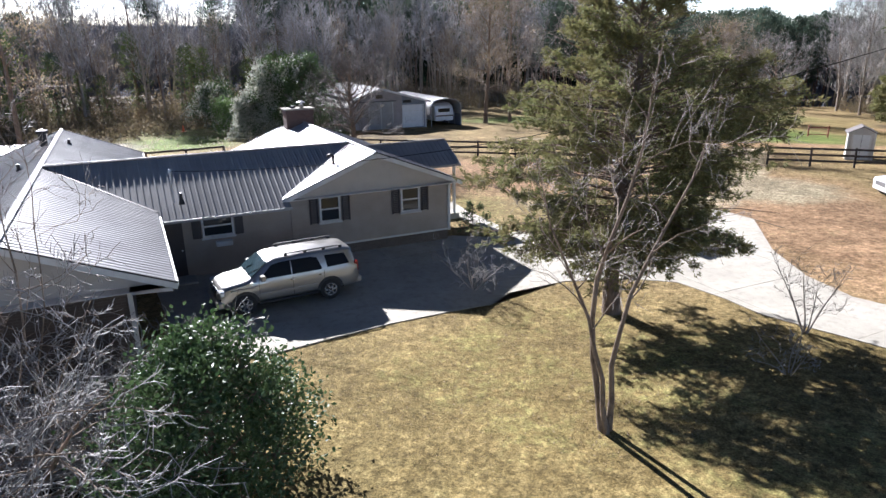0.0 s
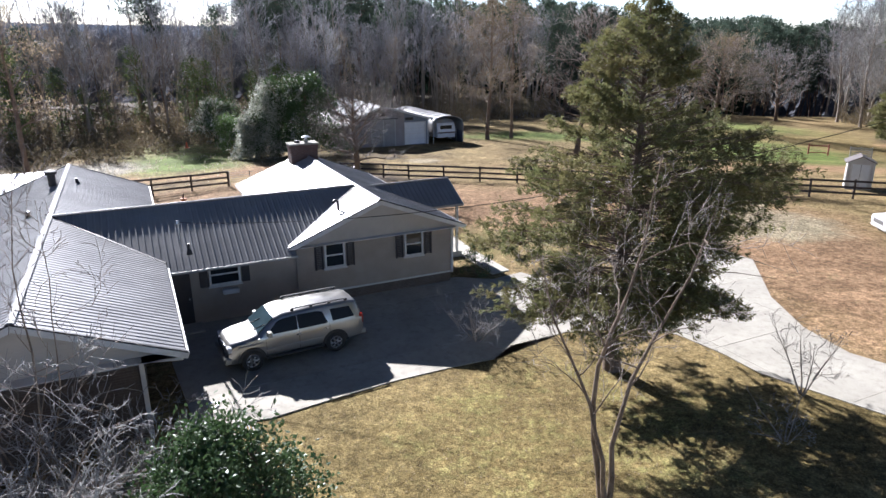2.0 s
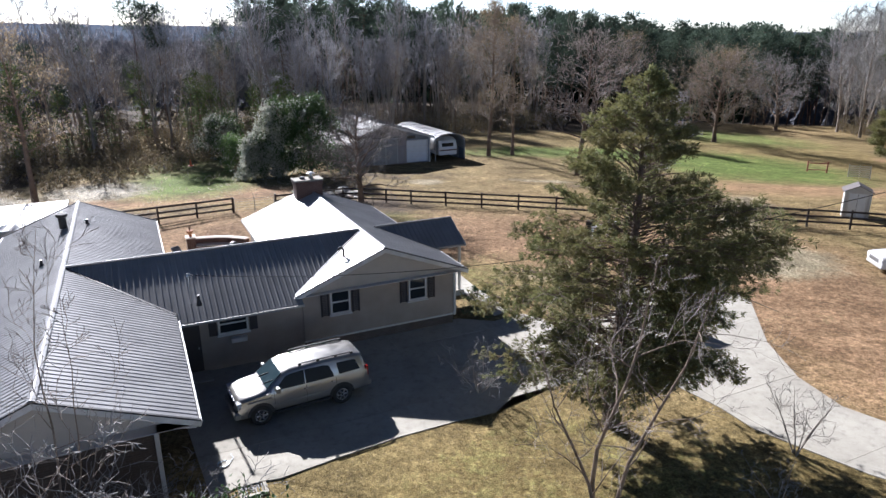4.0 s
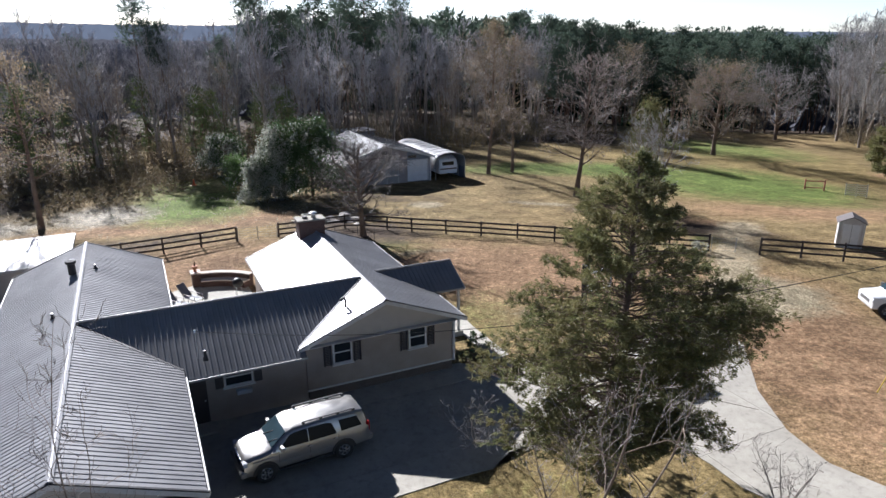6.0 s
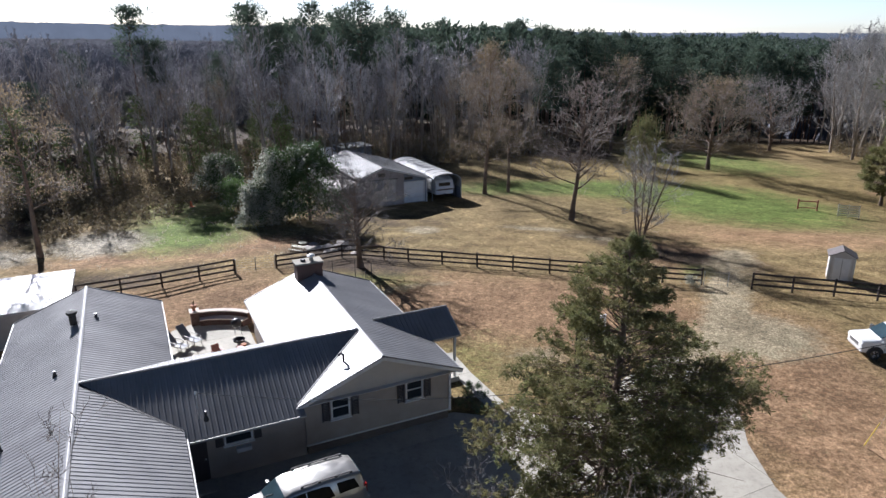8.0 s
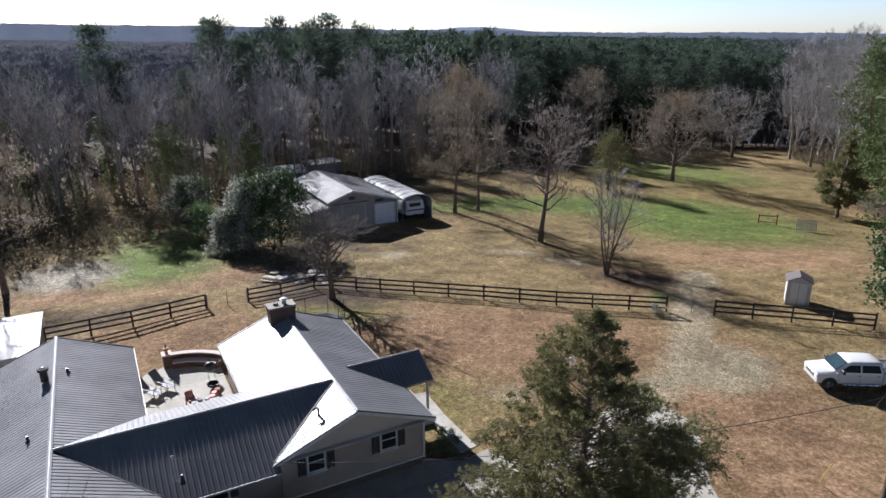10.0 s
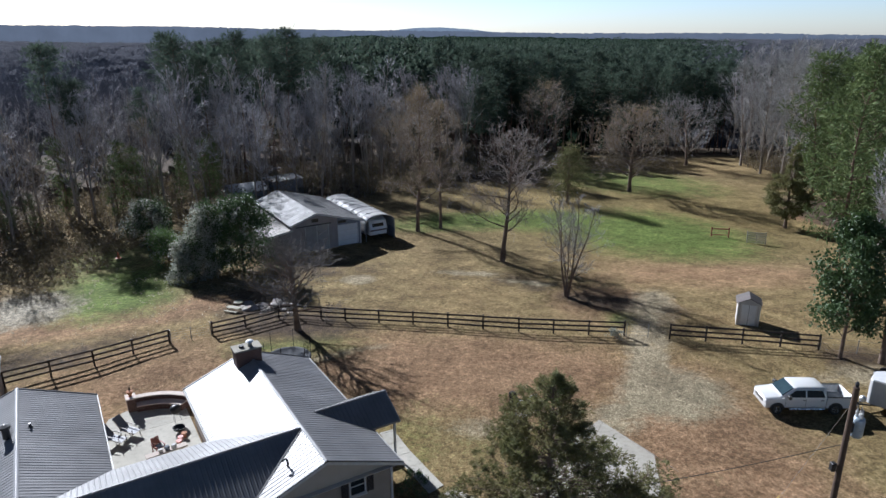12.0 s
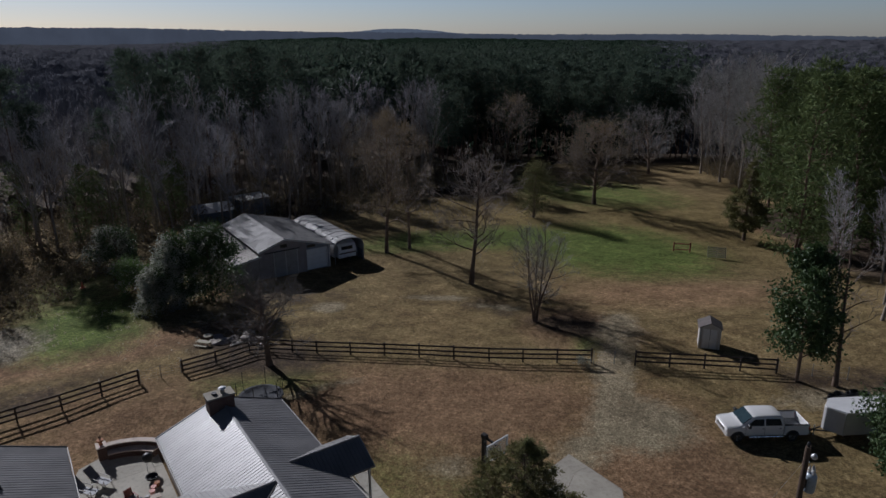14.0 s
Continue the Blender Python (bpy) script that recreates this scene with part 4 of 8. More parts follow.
for s in (-1, 1):
    bm = bmesh.new()
    p = [(9.9, PV, PR), (14.12, PV, PR), (14.12, PV + s * PW, PE), (12.35, PV + s * PW, PE)]
    a = [bm.verts.new(q) for q in p]
    b = [bm.verts.new((q[0], q[1], q[2] - 0.1)) for q in p]
    bm.faces.new(a)
    bm.faces.new(b[::-1])
    for i in range(4):
        bm.faces.new((a[i], a[(i + 1) % 4], b[(i + 1) % 4], b[i]))
    hp = hpart("porch_roof", bm, ROOF, None, "dark grey metal porch roof")
    r = 10.5
    while r < 14.1:
        t = min(1.0, (r - 10.1) / 2.3)
        bmr = bar(bmesh.new(), (r, PV, PR + 0.010), (r, PV + s * PW * t, PR - (PR - PE) * t + 0.010), 0.05, 0.025)
        hpart("rib", bmr, ROOF, hp)
        r += 0.23
ridge_cap((10.0, PV, PR + 0.05), (14.14, PV, PR + 0.05))
gb = bmesh.new()
prism(gb, [(PV - PW + 0.15, PE - 0.04), (PV + PW - 0.15, PE - 0.04), (PV, PR - 0.12)], 13.98, 14.06, 'x')
hpart("gable", gb, GABLE)
for s in (-1, 1):
    strip("rake_board", (14.14, PV, PR - 0.07), (14.14, PV + s * (PW + 0.02), PE - 0.07), 0.04, 0.13, TRIM)
for v in (PV - PW + 0.2, PV + PW - 0.2):
    hpart("porch_post", box(bmesh.new(), (13.83, v - 0.06, 0.0), (13.95, v + 0.06, PE - 0.06), 0.01), TRIM, None, "white porch post")
wall((12.1, PV - PW + 0.05, -0.05), (14.1, PV + PW, 0.30), PATIO, "concrete porch floor", "porch_floor")

# chimney
ch = hpart("chimney", box(bmesh.new(), (7.80, 35.9, 3.2), (9.28, 36.75, 4.84), 0.01), BRICK, None, "red brown brick chimney")
hpart("corbel", box(bmesh.new(), (7.76, 35.86, 4.62), (9.32, 36.79, 4.80), 0.01), BRICK, ch, "stepped brick course")
hpart("cap", box(bmesh.new(), (7.72, 35.82, 4.84), (9.36, 36.83, 4.92), 0.015), CONCRETE, ch, "pale concrete cap")
hpart("flue", lathe(bmesh.new(), [(0.15, 4.92), (0.15, 5.04), (0.11, 5.04)], 12, Matrix.Translation((8.25, 36.32, 0))), DARK, ch)
hpart("flue", lathe(bmesh.new(), [(0.13, 4.92), (0.13, 5.08), (0.10, 5.08)], 12, Matrix.Translation((8.75, 36.32, 0))), CONCRETE, ch)
hpart("rain_cap", lathe(bmesh.new(), [(0.06, 5.08), (0.06, 5.18), (0.25, 5.20), (0.14, 5.27), (0.03, 5.29)], 12, Matrix.Translation((8.75, 36.32, 0))), DOORWHITE, ch, "pale metal rain cap")


# roof pipes
def vent(u, v, z, h, r, name="roof_vent"):
    bm = bmesh.new()
    lathe(bm, [(r * 2.2, z - 0.12), (r * 1.6, z + 0.02), (r, z + 0.10), (r, z + h)], 10, Matrix.Translation((u, v, 0)))
    hpart(name, bm, DARK, None, "black roof vent pipe")


vent(-3.55, 34.7, 4.05, 0.25, 0.09)
bm = lathe(bmesh.new(), [(0.17, 4.05), (0.17, 4.55), (0.25, 4.60), (0.25, 4.72), (0.05, 4.80)], 12, Matrix.Translation((-3.55, 34.4, 0)))
hpart("flue_pipe", bm, DARK, None, "black stove flue with a cap")
vent(-2.6, 35.1, 3.95, 0.22, 0.06)
vent(-4.05, 29.4, 3.8, 0.25, 0.06)
vent(-5.6, 25.3, 3.2, 0.25, 0.06)
vent(1.35, 24.75, 2.98, 0.30, 0.05)
# service mast and its wire
mast = hpart("service_mast", rod(bmesh.new(), (1.1, 24.95, 2.9), (1.1, 24.95, 4.0), 0.035), STEEL, None, "thin service mast")
hpart("weather_head", lathe(bmesh.new(), [(0.05, 3.96), (0.08, 4.02), (0.05, 4.12), (0.01, 4.14)], 8, Matrix.Translation((1.1, 24.95, 0))), STEEL, mast)
# goose-neck vent on the pale slope
bm = bmesh.new()
arc = [Vector((7.35, 25.75, 3.55)), Vector((7.35, 25.75, 3.92))] + [Vector((7.35 - 0.10 + 0.10 * math.cos(a), 25.75 + 0.02 * a, 3.92 + 0.10 * math.sin(a))) for a in (0.6, 1.2, 1.8, 2.5, 3.1)]
tube(bm, arc, 0.055, 8)
hpart("gooseneck_vent", bm, DARK, None, "metal goose-neck roof vent", True)


# ---- driveway ----
DRIVE = [(-6.9, 15.4), (-6.2, 16.1), (-5.2, 16.35), (-3.6, 17.4), (-1.83, 18.5), (0.1, 19.45), (1.43, 20.0), (2.1, 21.0), (4.2, 22.1), (6.5, 22.35), (8.2, 21.9), (9.3, 20.3), (9.9, 19.0),
         (12.3, 16.6), (20.0, 11.5), (34.0, 3.5), (35.6, 6.6), (21.5, 14.9), (15.0, 18.9), (13.6, 20.4), (13.1, 22.5), (13.3, 25.5), (14.64, 30.3), (12.73, 34.0), (9.3, 31.4), (7.2, 28.2), (4.6, 27.5), (3.2, 28.6), (1.85, 27.7),
         (0.2, 28.0), (-6.6, 24.6), (-11.0, 22.5)]


def slab_grid(name, label, poly, size, turn, top, thick, mat, gap=0.014):
    e = thing(name, Matrix.Identity(4), label, "driveway" if name == "driveway" else "paving", kind="structure")
    c, s = math.cos(radians(turn)), math.sin(radians(turn))
    loc = [(x * c + y * s, -x * s + y * c) for x, y in poly]
    base = bmesh.new()
    prism(base, poly, top - thick - 0.05, top - 0.012)
    part("bed", base, mat, e, "concrete showing in the joints")
    x0, x1 = min(p[0] for p in loc), max(p[0] for p in loc)
    y0, y1 = min(p[1] for p in loc), max(p[1] for p in loc)
    i = x0
    while i < x1:
        j = y0
        while j < y1:
            cell = clip(clip(clip(clip(loc, 1, 0, i + gap), -1, 0, -i - size + gap), 0, 1, j + gap), 0, -1, -j - size + gap)
            if len(cell) >= 3 and area(cell) > 0.02:
                w = [(x * c - y * s, x * s + y * c) for x, y in cell]
                keep = [p for k, p in enumerate(w) if math.hypot(p[0] - w[k - 1][0], p[1] - w[k - 1][1]) > 1e-4]
                if len(keep) >= 3:
                    bm = bmesh.new()
                    t = top + random.uniform(-0.004, 0.004)
                    prism(bm, keep, t - thick, t)
                    part("slab", bm, mat, e)
            j += size
        i += size
    return e


slab_grid("driveway", "pale concrete driveway with joints, curving past the house", DRIVE, 4.4, 26, 0.045, 0.12, CONCRETE, 0.008)
slab_grid("walkway", "pale concrete path along the porch", [(1.9, 28.35), (2.7, 28.9), (1.1, 32.1), (0.2, 34.3), (-0.6, 34.0), (0.3, 31.6)], 1.2, 26, 0.05, 0.1, PATIO)
PAT = [uv(0.1, 31.0), uv(5.2, 31.0), uv(5.24, 37.3), uv(5.24, 40.0), uv(3.9, 41.2), uv(2.6, 41.6), uv(0.9, 40.9), uv(0.3, 39.4)]
slab_grid("patio", "grey concrete patio between the house wings", [(p.x, p.y) for p in PAT], 7.5, 26, 0.05, 0.1, PATIO)


# ---- board fences ----
def fence(label, pts, rails=3, height=1.25, wire=False):
    """Posts at every point, boards from post to post."""
    x0, y0 = pts[0]
    e = thing("fence", Matrix.Translation((x0, y0, gz(x0, y0))), label, "fence", "black board fences round the yard")
    org = Vector((x0, y0, gz(x0, y0)))
    g = [Vector((x, y, gz(x, y))) - org for x, y in pts]
    for p, q in zip(g, g[1:] + g[-1:]):
        d = (q - p).normalized() if q != p else (p - g[-2]).normalized()
        a = math.degrees(math.atan2(d.y, d.x))
        h = height + random.uniform(-0.03, 0.05)
        part("post", box(bmesh.new(), (-0.06, -0.06, -0.3), (0.06, 0.06, h), 0.008, Matrix.Translation(p) @ pose(0, 0, 0, random.uniform(-1, 1), random.uniform(-1, 1), a)), FENCE, e)
    for p, q in zip(g, g[1:]):
        side = Vector((0, 0, 1)).cross(q - p).normalized() * -0.085
        for k in range(rails):
            z = height - 0.10 - k * 0.40
            j = random.uniform(-0.02, 0.02)
            part("rail", bar(bmesh.new(), p + side + Vector((0, 0, z + j)), q + side + Vector((0, 0, z - j)), 0.032, 0.14, bevel=0.004), FENCE, e)
    return e


def along(pts, step=2.45):
    out = []
    for (ax, ay), (bx, by) in zip(pts, pts[1:]):
        n = max(1, round(math.hypot(bx - ax, by - ay) / step))
        out += [(ax + (bx - ax) * i / n, ay + (by - ay) * i / n) for i in range(n)]
    return out + [pts[-1]]


fence("dark three-rail board fence beside the patio yard", along([(-16.5, 47.7), (-20.8, 44.6), (-25.5, 41.9), (-30.5, 39.5)]))
fence("dark three-rail board fence below the picnic table", along([(-13.6, 49.0), (-11.3, 50.3), (-8.9, 52.0), (-7.4, 52.1)]))
fence("long dark three-rail board fence across the yard", along([(-7.4, 52.1), (-3.3, 50.9), (5.0, 48.7), (10.5, 47.1), (18.45, 45.3)], 2.8))
fence("dark three-rail board fence beside the shed", along([(21.75, 44.45), (26.85, 43.05), (31.9, 41.45)], 2.65))


def wire_panel(label, a, b, posts, height=1.1, rows=6, cols=14):
    """A gate or panel of thin wire between two slim posts."""
    e = thing("wire_fence", Matrix.Translation((a[0], a[1], gz(*a))), label, "fence")
    va, vb = Vector((0, 0, 0)), Vector((b[0] - a[0], b[1] - a[1], gz(*b) - gz(*a)))
    for k in range(posts + 1):
        p = va + (vb - va) * k / posts
        part("post", rod(bmesh.new(), p - Vector((0, 0, 0.2)), p + Vector((0, 0, height + 0.1)), 0.03), WIRE, e)
    for k in range(rows):
        z = Vector((0, 0, 0.1 + (height - 0.1) * k / (rows - 1)))
        part("wire", rod(bmesh.new(), va + z, vb + z, 0.007, sides=4), WIRE, e)
    return e


wire_panel("thin wire gate between the fence runs", (-16.4, 47.75), (-13.7, 48.95), 2)
wire_panel("thin wire fence past the last board post", (31.95, 41.4), (36.5, 39.6), 2, 1.0, 3)
wire_panel("thin wire gate at the track", (18.6, 45.25), (20.2, 44.9), 1, 1.0, 4)


# ---- the barn and other outbuildings ----
BARN_AT = (26.0, 70.0)
BG = -1.15
barn = thing("barn", Matrix.Translation(uv(*BARN_AT) + Vector((0, 0, BG))) @ pose(0, 0, 0, 0, 0, TURN), "grey weathered barn with sheet roofs at three heights", "barn")
BSHIFT = Matrix.Translation((-BARN_AT[0], -BARN_AT[1], 0))


def bpart(name, bm, mat, parent=None, label="", smooth_faces=False):
    bmesh.ops.transform(bm, matrix=BSHIFT, verts=bm.verts)
    return part(name, bm, mat, parent or barn, label, smooth_faces)


def sheet(label, p, q, v0, v1, mat, ribs=0.6, parent=None, name="roof"):
    """A sloping ribbed roof sheet from (u, z) p to q, v0 to v1."""
    bm = bmesh.new()
    top = [(p[0], v0, p[1]), (q[0], v0, q[1]), (q[0], v1, q[1]), (p[0], v1, p[1])]
    a = [bm.verts.new(c) for c in top]
    b = [bm.verts.new((c[0], c[1], c[2] - 0.08)) for c in top]
    bm.faces.new(a)
    bm.faces.new(b[::-1])
    for i in range(4):
        bm.faces.new((a[i], a[(i + 1) % 4], b[(i + 1) % 4], b[i]))
    r = bpart(name, bm, mat, parent, label)
    v = v0 + 0.1
    while v < v1:
        bpart("rib", bar(bmesh.new(), (p[0], v, p[1] + 0.01), (q[0], v, q[1] + 0.01), 0.06, 0.035), mat, r)
        v += ribs
    return r


B0, B1 = 69.2, 82.2
for outline, front_v, mat, lab in (
    ([(19.65, -0.5), (22.4, -0.5), (22.4, 2.82), (19.65, 2.33)], 0.1, BARNFRONT, "taupe siding wall of the low bay"),
    ([(22.4, -0.5), (28.0, -0.5), (28.0, 3.62), (25.3, 4.34), (22.4, 3.36)], 0.0, BARNFRONT, "taupe siding gable wall"),
    ([(28.0, -0.5), (31.0, -0.5), (31.0, 2.80), (28.0, 3.58)], 0.3, BLUEGREY, "blue grey siding wall of the garage"),
):
    bpart("wall", prism(bmesh.new(), outline, B0 + front_v, B1, 'y'), mat, None, lab)
sheet("low dull sheet roof", (19.3, 2.42), (22.56, 2.98), B0 - 0.4, B1 + 0.4, LOWROOF)
sheet("pale grey sheet roof", (22.2, 3.40), (25.35, 4.50), B0 - 0.4, B1 + 0.4, BARNROOF)
sheet("grey sheet roof", (25.3, 4.50), (31.35, 2.85), B0 - 0.4, B1 + 0.4, BARNROOF)
bpart("clerestory_board", bar(bmesh.new(), (22.38, B0 - 0.02, 3.2), (22.38, B1, 3.2), 0.06, 0.40), DARK, None, "dark board in the roof step")
for a, b in (((22.2, 68.78, 3.30), (25.35, 68.78, 4.40)), ((25.35, 68.78, 4.40), (31.35, 68.78, 2.75)), ((19.3, 68.78, 2.32), (22.5, 68.78, 2.88))):
    bpart("rake_board", bar(bmesh.new(), a, b, 0.04, 0.2), TRIM)
gd = bpart("garage_door", box(bmesh.new(), (28.05, 69.43, 0.0), (30.6, 69.49, 2.40), 0.01), DOORWHITE, None, "white sectional garage door")
for k in range(1, 4):
    bpart("panel_seam", bar(bmesh.new(), (28.05, 69.42, k * 0.60), (30.6, 69.42, k * 0.60), 0.02, 0.025), SOFFIT, gd)
for a, b in (((27.97, 69.42, 0.0), (27.97, 69.42, 2.46)), ((30.68, 69.42, 0.0), (30.68, 69.42, 2.46)), ((27.92, 69.42, 2.45), (30.73, 69.42, 2.45))):
    bpart("door_trim", bar(bmesh.new(), a, b, 0.1, 0.06, (0, 1, 0)), TRIM, gd)
bd = bpart("barn_door", box(bmesh.new(), (24.0, 69.13, -0.2), (26.9, 69.19, 2.95), 0.01), BARN, None, "pale grey sliding barn door")
bpart("track", bar(bmesh.new(), (23.0, 69.14, 3.03), (27.2, 69.14, 3.03), 0.08, 0.10), DARK, bd)
for a, b in (((24.05, 69.12, -0.2), (24.05, 69.12, 2.95)), ((26.85, 69.12, -0.2), (26.85, 69.12, 2.95)), ((25.45, 69.12, -0.2), (25.45, 69.12, 2.95))):
    bpart("stile", bar(bmesh.new(), a, b, 0.10, 0.03, (0, 1, 0)), SHEDWALL, bd)
bpart("gable_window", box(bmesh.new(), (24.9, 69.15, 3.35), (25.7, 69.21, 3.75), 0.01), PANE, None, "small dark gable window")
bpart("gable_window", box(bmesh.new(), (28.2, 69.44, 2.72), (29.2, 69.5, 3.02), 0.01), PANE, None, "small strip window over the garage door")
bpart("corner_board", bar(bmesh.new(), (19.66, 69.27, -0.4), (19.66, 69.27, 2.33), 0.12, 0.08, (0, 1, 0)), TRIM, None, "pale corner board")
bpart("corner_board", bar(bmesh.new(), (30.98, 69.47, -0.4), (30.98, 69.47, 2.75), 0.14, 0.08, (0, 1, 0)), TRIM, None, "white corner board")

# arched carport with a camper below it
CG = -1.33
carport = thing("carport", Matrix.Translation(uv(33.6, 76.0) + Vector((0, 0, CG))) @ pose(0, 0, 0, 0, 0, TURN), "arched metal carport with a pale sheet roof", "carport")
HW, HL = 1.95, 6.6
sec = [(-HW, 1.3), (-HW, 2.15), (-HW * 0.93, 2.55), (-HW * 0.72, 2.85), (-HW * 0.38, 3.05), (0, 3.12), (HW * 0.38, 3.05), (HW * 0.72, 2.85), (HW * 0.93, 2.55), (HW, 2.15), (HW, 1.3)]
bm = bmesh.new()
ring = []
for y in np.linspace(-HL, HL, 24):
    ring.append(([bm.verts.new((x, y, z)) for x, z in sec], [bm.verts.new((x * 0.98, y, z - 0.03)) for x, z in sec]))
for (a, a2), (b, b2) in zip(ring, ring[1:]):
    for i in range(len(sec) - 1):
        bm.faces.new((a[i], a[i + 1], b[i + 1], b[i]))
        bm.faces.new((a2[i + 1], a2[i], b2[i], b2[i + 1]))
for a, a2 in (ring[0], ring[-1]):
    for i in range(len(sec) - 1):
        bm.faces.new((a[i], a2[i], a2[i + 1], a[i + 1]))
part("roof", bm, SHEET, carport, "pale weathered arched sheet", True)
for y in np.linspace(-HL + 0.1, HL - 0.1, 9):
    hoop = bmesh.new()
    for (x0, z0), (x1, z1) in zip(sec, sec[1:]):
        bar(hoop, (x0 * 1.01, y, z0 + 0.012), (x1 * 1.01, y, z1 + 0.012), 0.05, 0.03, (0, 1, 0))
    part("seam", hoop, SHEET, carport)
    for s in (-1, 1):
        part("post", box(bmesh.new(), (s * HW * 0.97 - 0.03, y - 0.03, -0.3), (s * HW * 0.97 + 0.03, y + 0.03, 1.4)), STEEL, carport)
part("side_panel", box(bmesh.new(), (HW * 0.985, -HL, -0.2), (HW * 1.0, HL, 1.32)), BLUEGREY, carport, "dark grey side panel")
for k in range(7):
    part("slat", box(bmesh.new(), (-HW * 1.0, -HL, 0.95 + k * 0.17), (-HW * 0.97, -HL + 1.6, 1.05 + k * 0.17)), TRIM, carport, "white slat")
camper = thing("camper_trailer", Matrix.Translation(uv(33.6, 73.0) + Vector((0, 0, CG))) @ pose(0, 0, 0, 0, 0, TURN), "white rounded camper trailer parked under the carport", "trailer")
bm = bmesh.new()
prof = [(-3.0, 0.55), (-3.05, 1.3), (-2.7, 2.2), (-2.0, 2.5), (2.4, 2.5), (2.9, 2.2), (3.0, 0.55)]
prism(bm, prof, -1.25, 1.25, 'x')
bmesh.ops.bevel(bm, geom=[e for e in bm.edges if abs(abs(e.verts[0].co.x) - 1.25) < 1e-4 and abs(abs(e.verts[1].co.x) - 1.25) < 1e-4 and (e.verts[0].co.x > 0) == (e.verts[1].co.x > 0)], offset=0.12, segments=2, affect='EDGES')
part("body", bm, DOORWHITE, camper)
part("window", box(bmesh.new(), (-0.75, -2.96, 1.45), (0.75, -2.86, 1.95), 0.02, Matrix.Identity(4)), PANE, camper, "dark front window")
part("stripe", box(bmesh.new(), (-1.1, -3.07, 1.05), (1.1, -3.02, 1.2)), BRICK, camper, "red stripe")
for x in (-1.15, 1.15):
    for y in (-0.4, 0.5):
        part("wheel", lathe(bmesh.new(), [(0.2, -0.1), (0.34, -0.1), (0.34, 0.1), (0.2, 0.1)], 16, Matrix.Translation((x, y, 0.34)) @ pose(0, 0, 0, 0, 90, 0)), DARK, camper)
part("hitch", bar(bmesh.new(), (0, -3.0, 0.6), (0, -3.9, 0.5), 0.12, 0.1), DARK, camper)

# low sheds behind the barn
shed2 = thing("back_shed", Matrix.Translation(Vector((-21.0, 103.0, gz(-21.0, 103.0)))) @ pose(0, 0, 0, 0, 0, TURN), "low blue grey shed behind the barn", "shed")
part("wall", box(bmesh.new(), (-2.6, -2.4, -0.3), (2.6, 2.4, 2.3)), BLUEGREY, shed2)
for s in (-1, 1):
    bm = bmesh.new()
    bar(bm, (-2.9, 0, 2.95), (2.9, 0, 2.95), 0.1, 0.1)
    part("roof", prism(bmesh.new(), [(0, 3.02), (s * 2.9, 2.2), (s * 2.9, 2.12), (0, 2.9)], -2.9, 2.9, 'x'), STEEL, shed2, "blue grey sheet roof")
    bm.free()
shed3 = thing("grey_shed", Matrix.Translation(Vector((-15.8, 107.5, gz(-15.8, 107.5)))) @ pose(0, 0, 0, 0, 0, TURN + 8), "dark grey box shed at the edge of the woods", "shed")
part("wall", box(bmesh.new(), (-2.6, -1.8, -0.3), (2.6, 1.8, 2.9), 0.02), BLUEGREY, shed3)
part("roof", box(bmesh.new(), (-2.75, -1.95, 2.9), (2.75, 1.95, 3.02), 0.02, pose(0, 0, 0, 2, 0, 0)), STEEL, shed3)

# white-roofed building beside the left wing
wb = thing("outbuilding", Matrix.Translation(uv(-9.2, 45.0)) @ pose(0, 0, 0, 0, 0, TURN), "small outbuilding with a bright white flat metal roof", "shed")
part("wall", box(bmesh.new(), (-6.0, -2.6, -0.2), (4.6, 3.9, 2.15)), BARN, wb, "grey wall")
part("roof", box(bmesh.new(), (-6.3, -2.9, 2.15), (4.8, 4.1, 2.32), 0.02), SHEET, wb, "white sheet roof")
for k in range(12):
    part("rib", box(bmesh.new(), (-6.2 + k * 0.98, -2.88, 2.315), (-6.14 + k * 0.98, 4.08, 2.35)), SHEET, wb)

# garden shed by the fence
gs = thing("garden_shed", pose(29.4, 47.0, gz(29.4, 47.0), 0, 0, -26) @ Matrix.Scale(0.94, 4), "small pale garden shed with a brown gabled roof", "shed")
W, D, H = 0.85, 0.8, 2.0
part("wall", box(bmesh.new(), (-W, -D, -0.1), (W, D, H)), SHEDWALL, gs)
gb = bmesh.new()
prism(gb, [(-W, H), (W, H), (0, H + 0.42)], -D, D, 'y')
part("gable", gb, SHEDWALL, gs)
for s in (-1, 1):
    for (x0, z0), (x1, z1) in (((0.0, H + 0.49), (W + 0.18, H - 0.03)),):
        part("roof", prism(bmesh.new(), [(s * x0, z0), (s * x1, z1), (s * x1, z1 - 0.05), (s * x0, z0 - 0.05)], -D - 0.12, D + 0.12, 'y'), SHEDROOF, gs, "brown shingle roof")
dr = part("door", box(bmesh.new(), (-0.55, -D - 0.03, 0.02), (0.55, -D - 0.002, H - 0.15), 0.008), DOORWHITE, gs, "pale double door")
part("door_gap", box(bmesh.new(), (-0.012, -D - 0.036, 0.03), (0.012, -D - 0.028, H - 0.16)), DARK, dr)
for s in (-1, 1):
    part("trim", box(bmesh.new(), (s * 0.6 - 0.04, -D - 0.04, 0.0), (s * 0.6 + 0.04, -D - 0.003, H - 0.08)), TRIM, gs)
    part("trim", box(bmesh.new(), (s * W - 0.05, -D - 0.02, -0.05), (s * W + 0.05, -D + 0.03, H)), TRIM, gs)


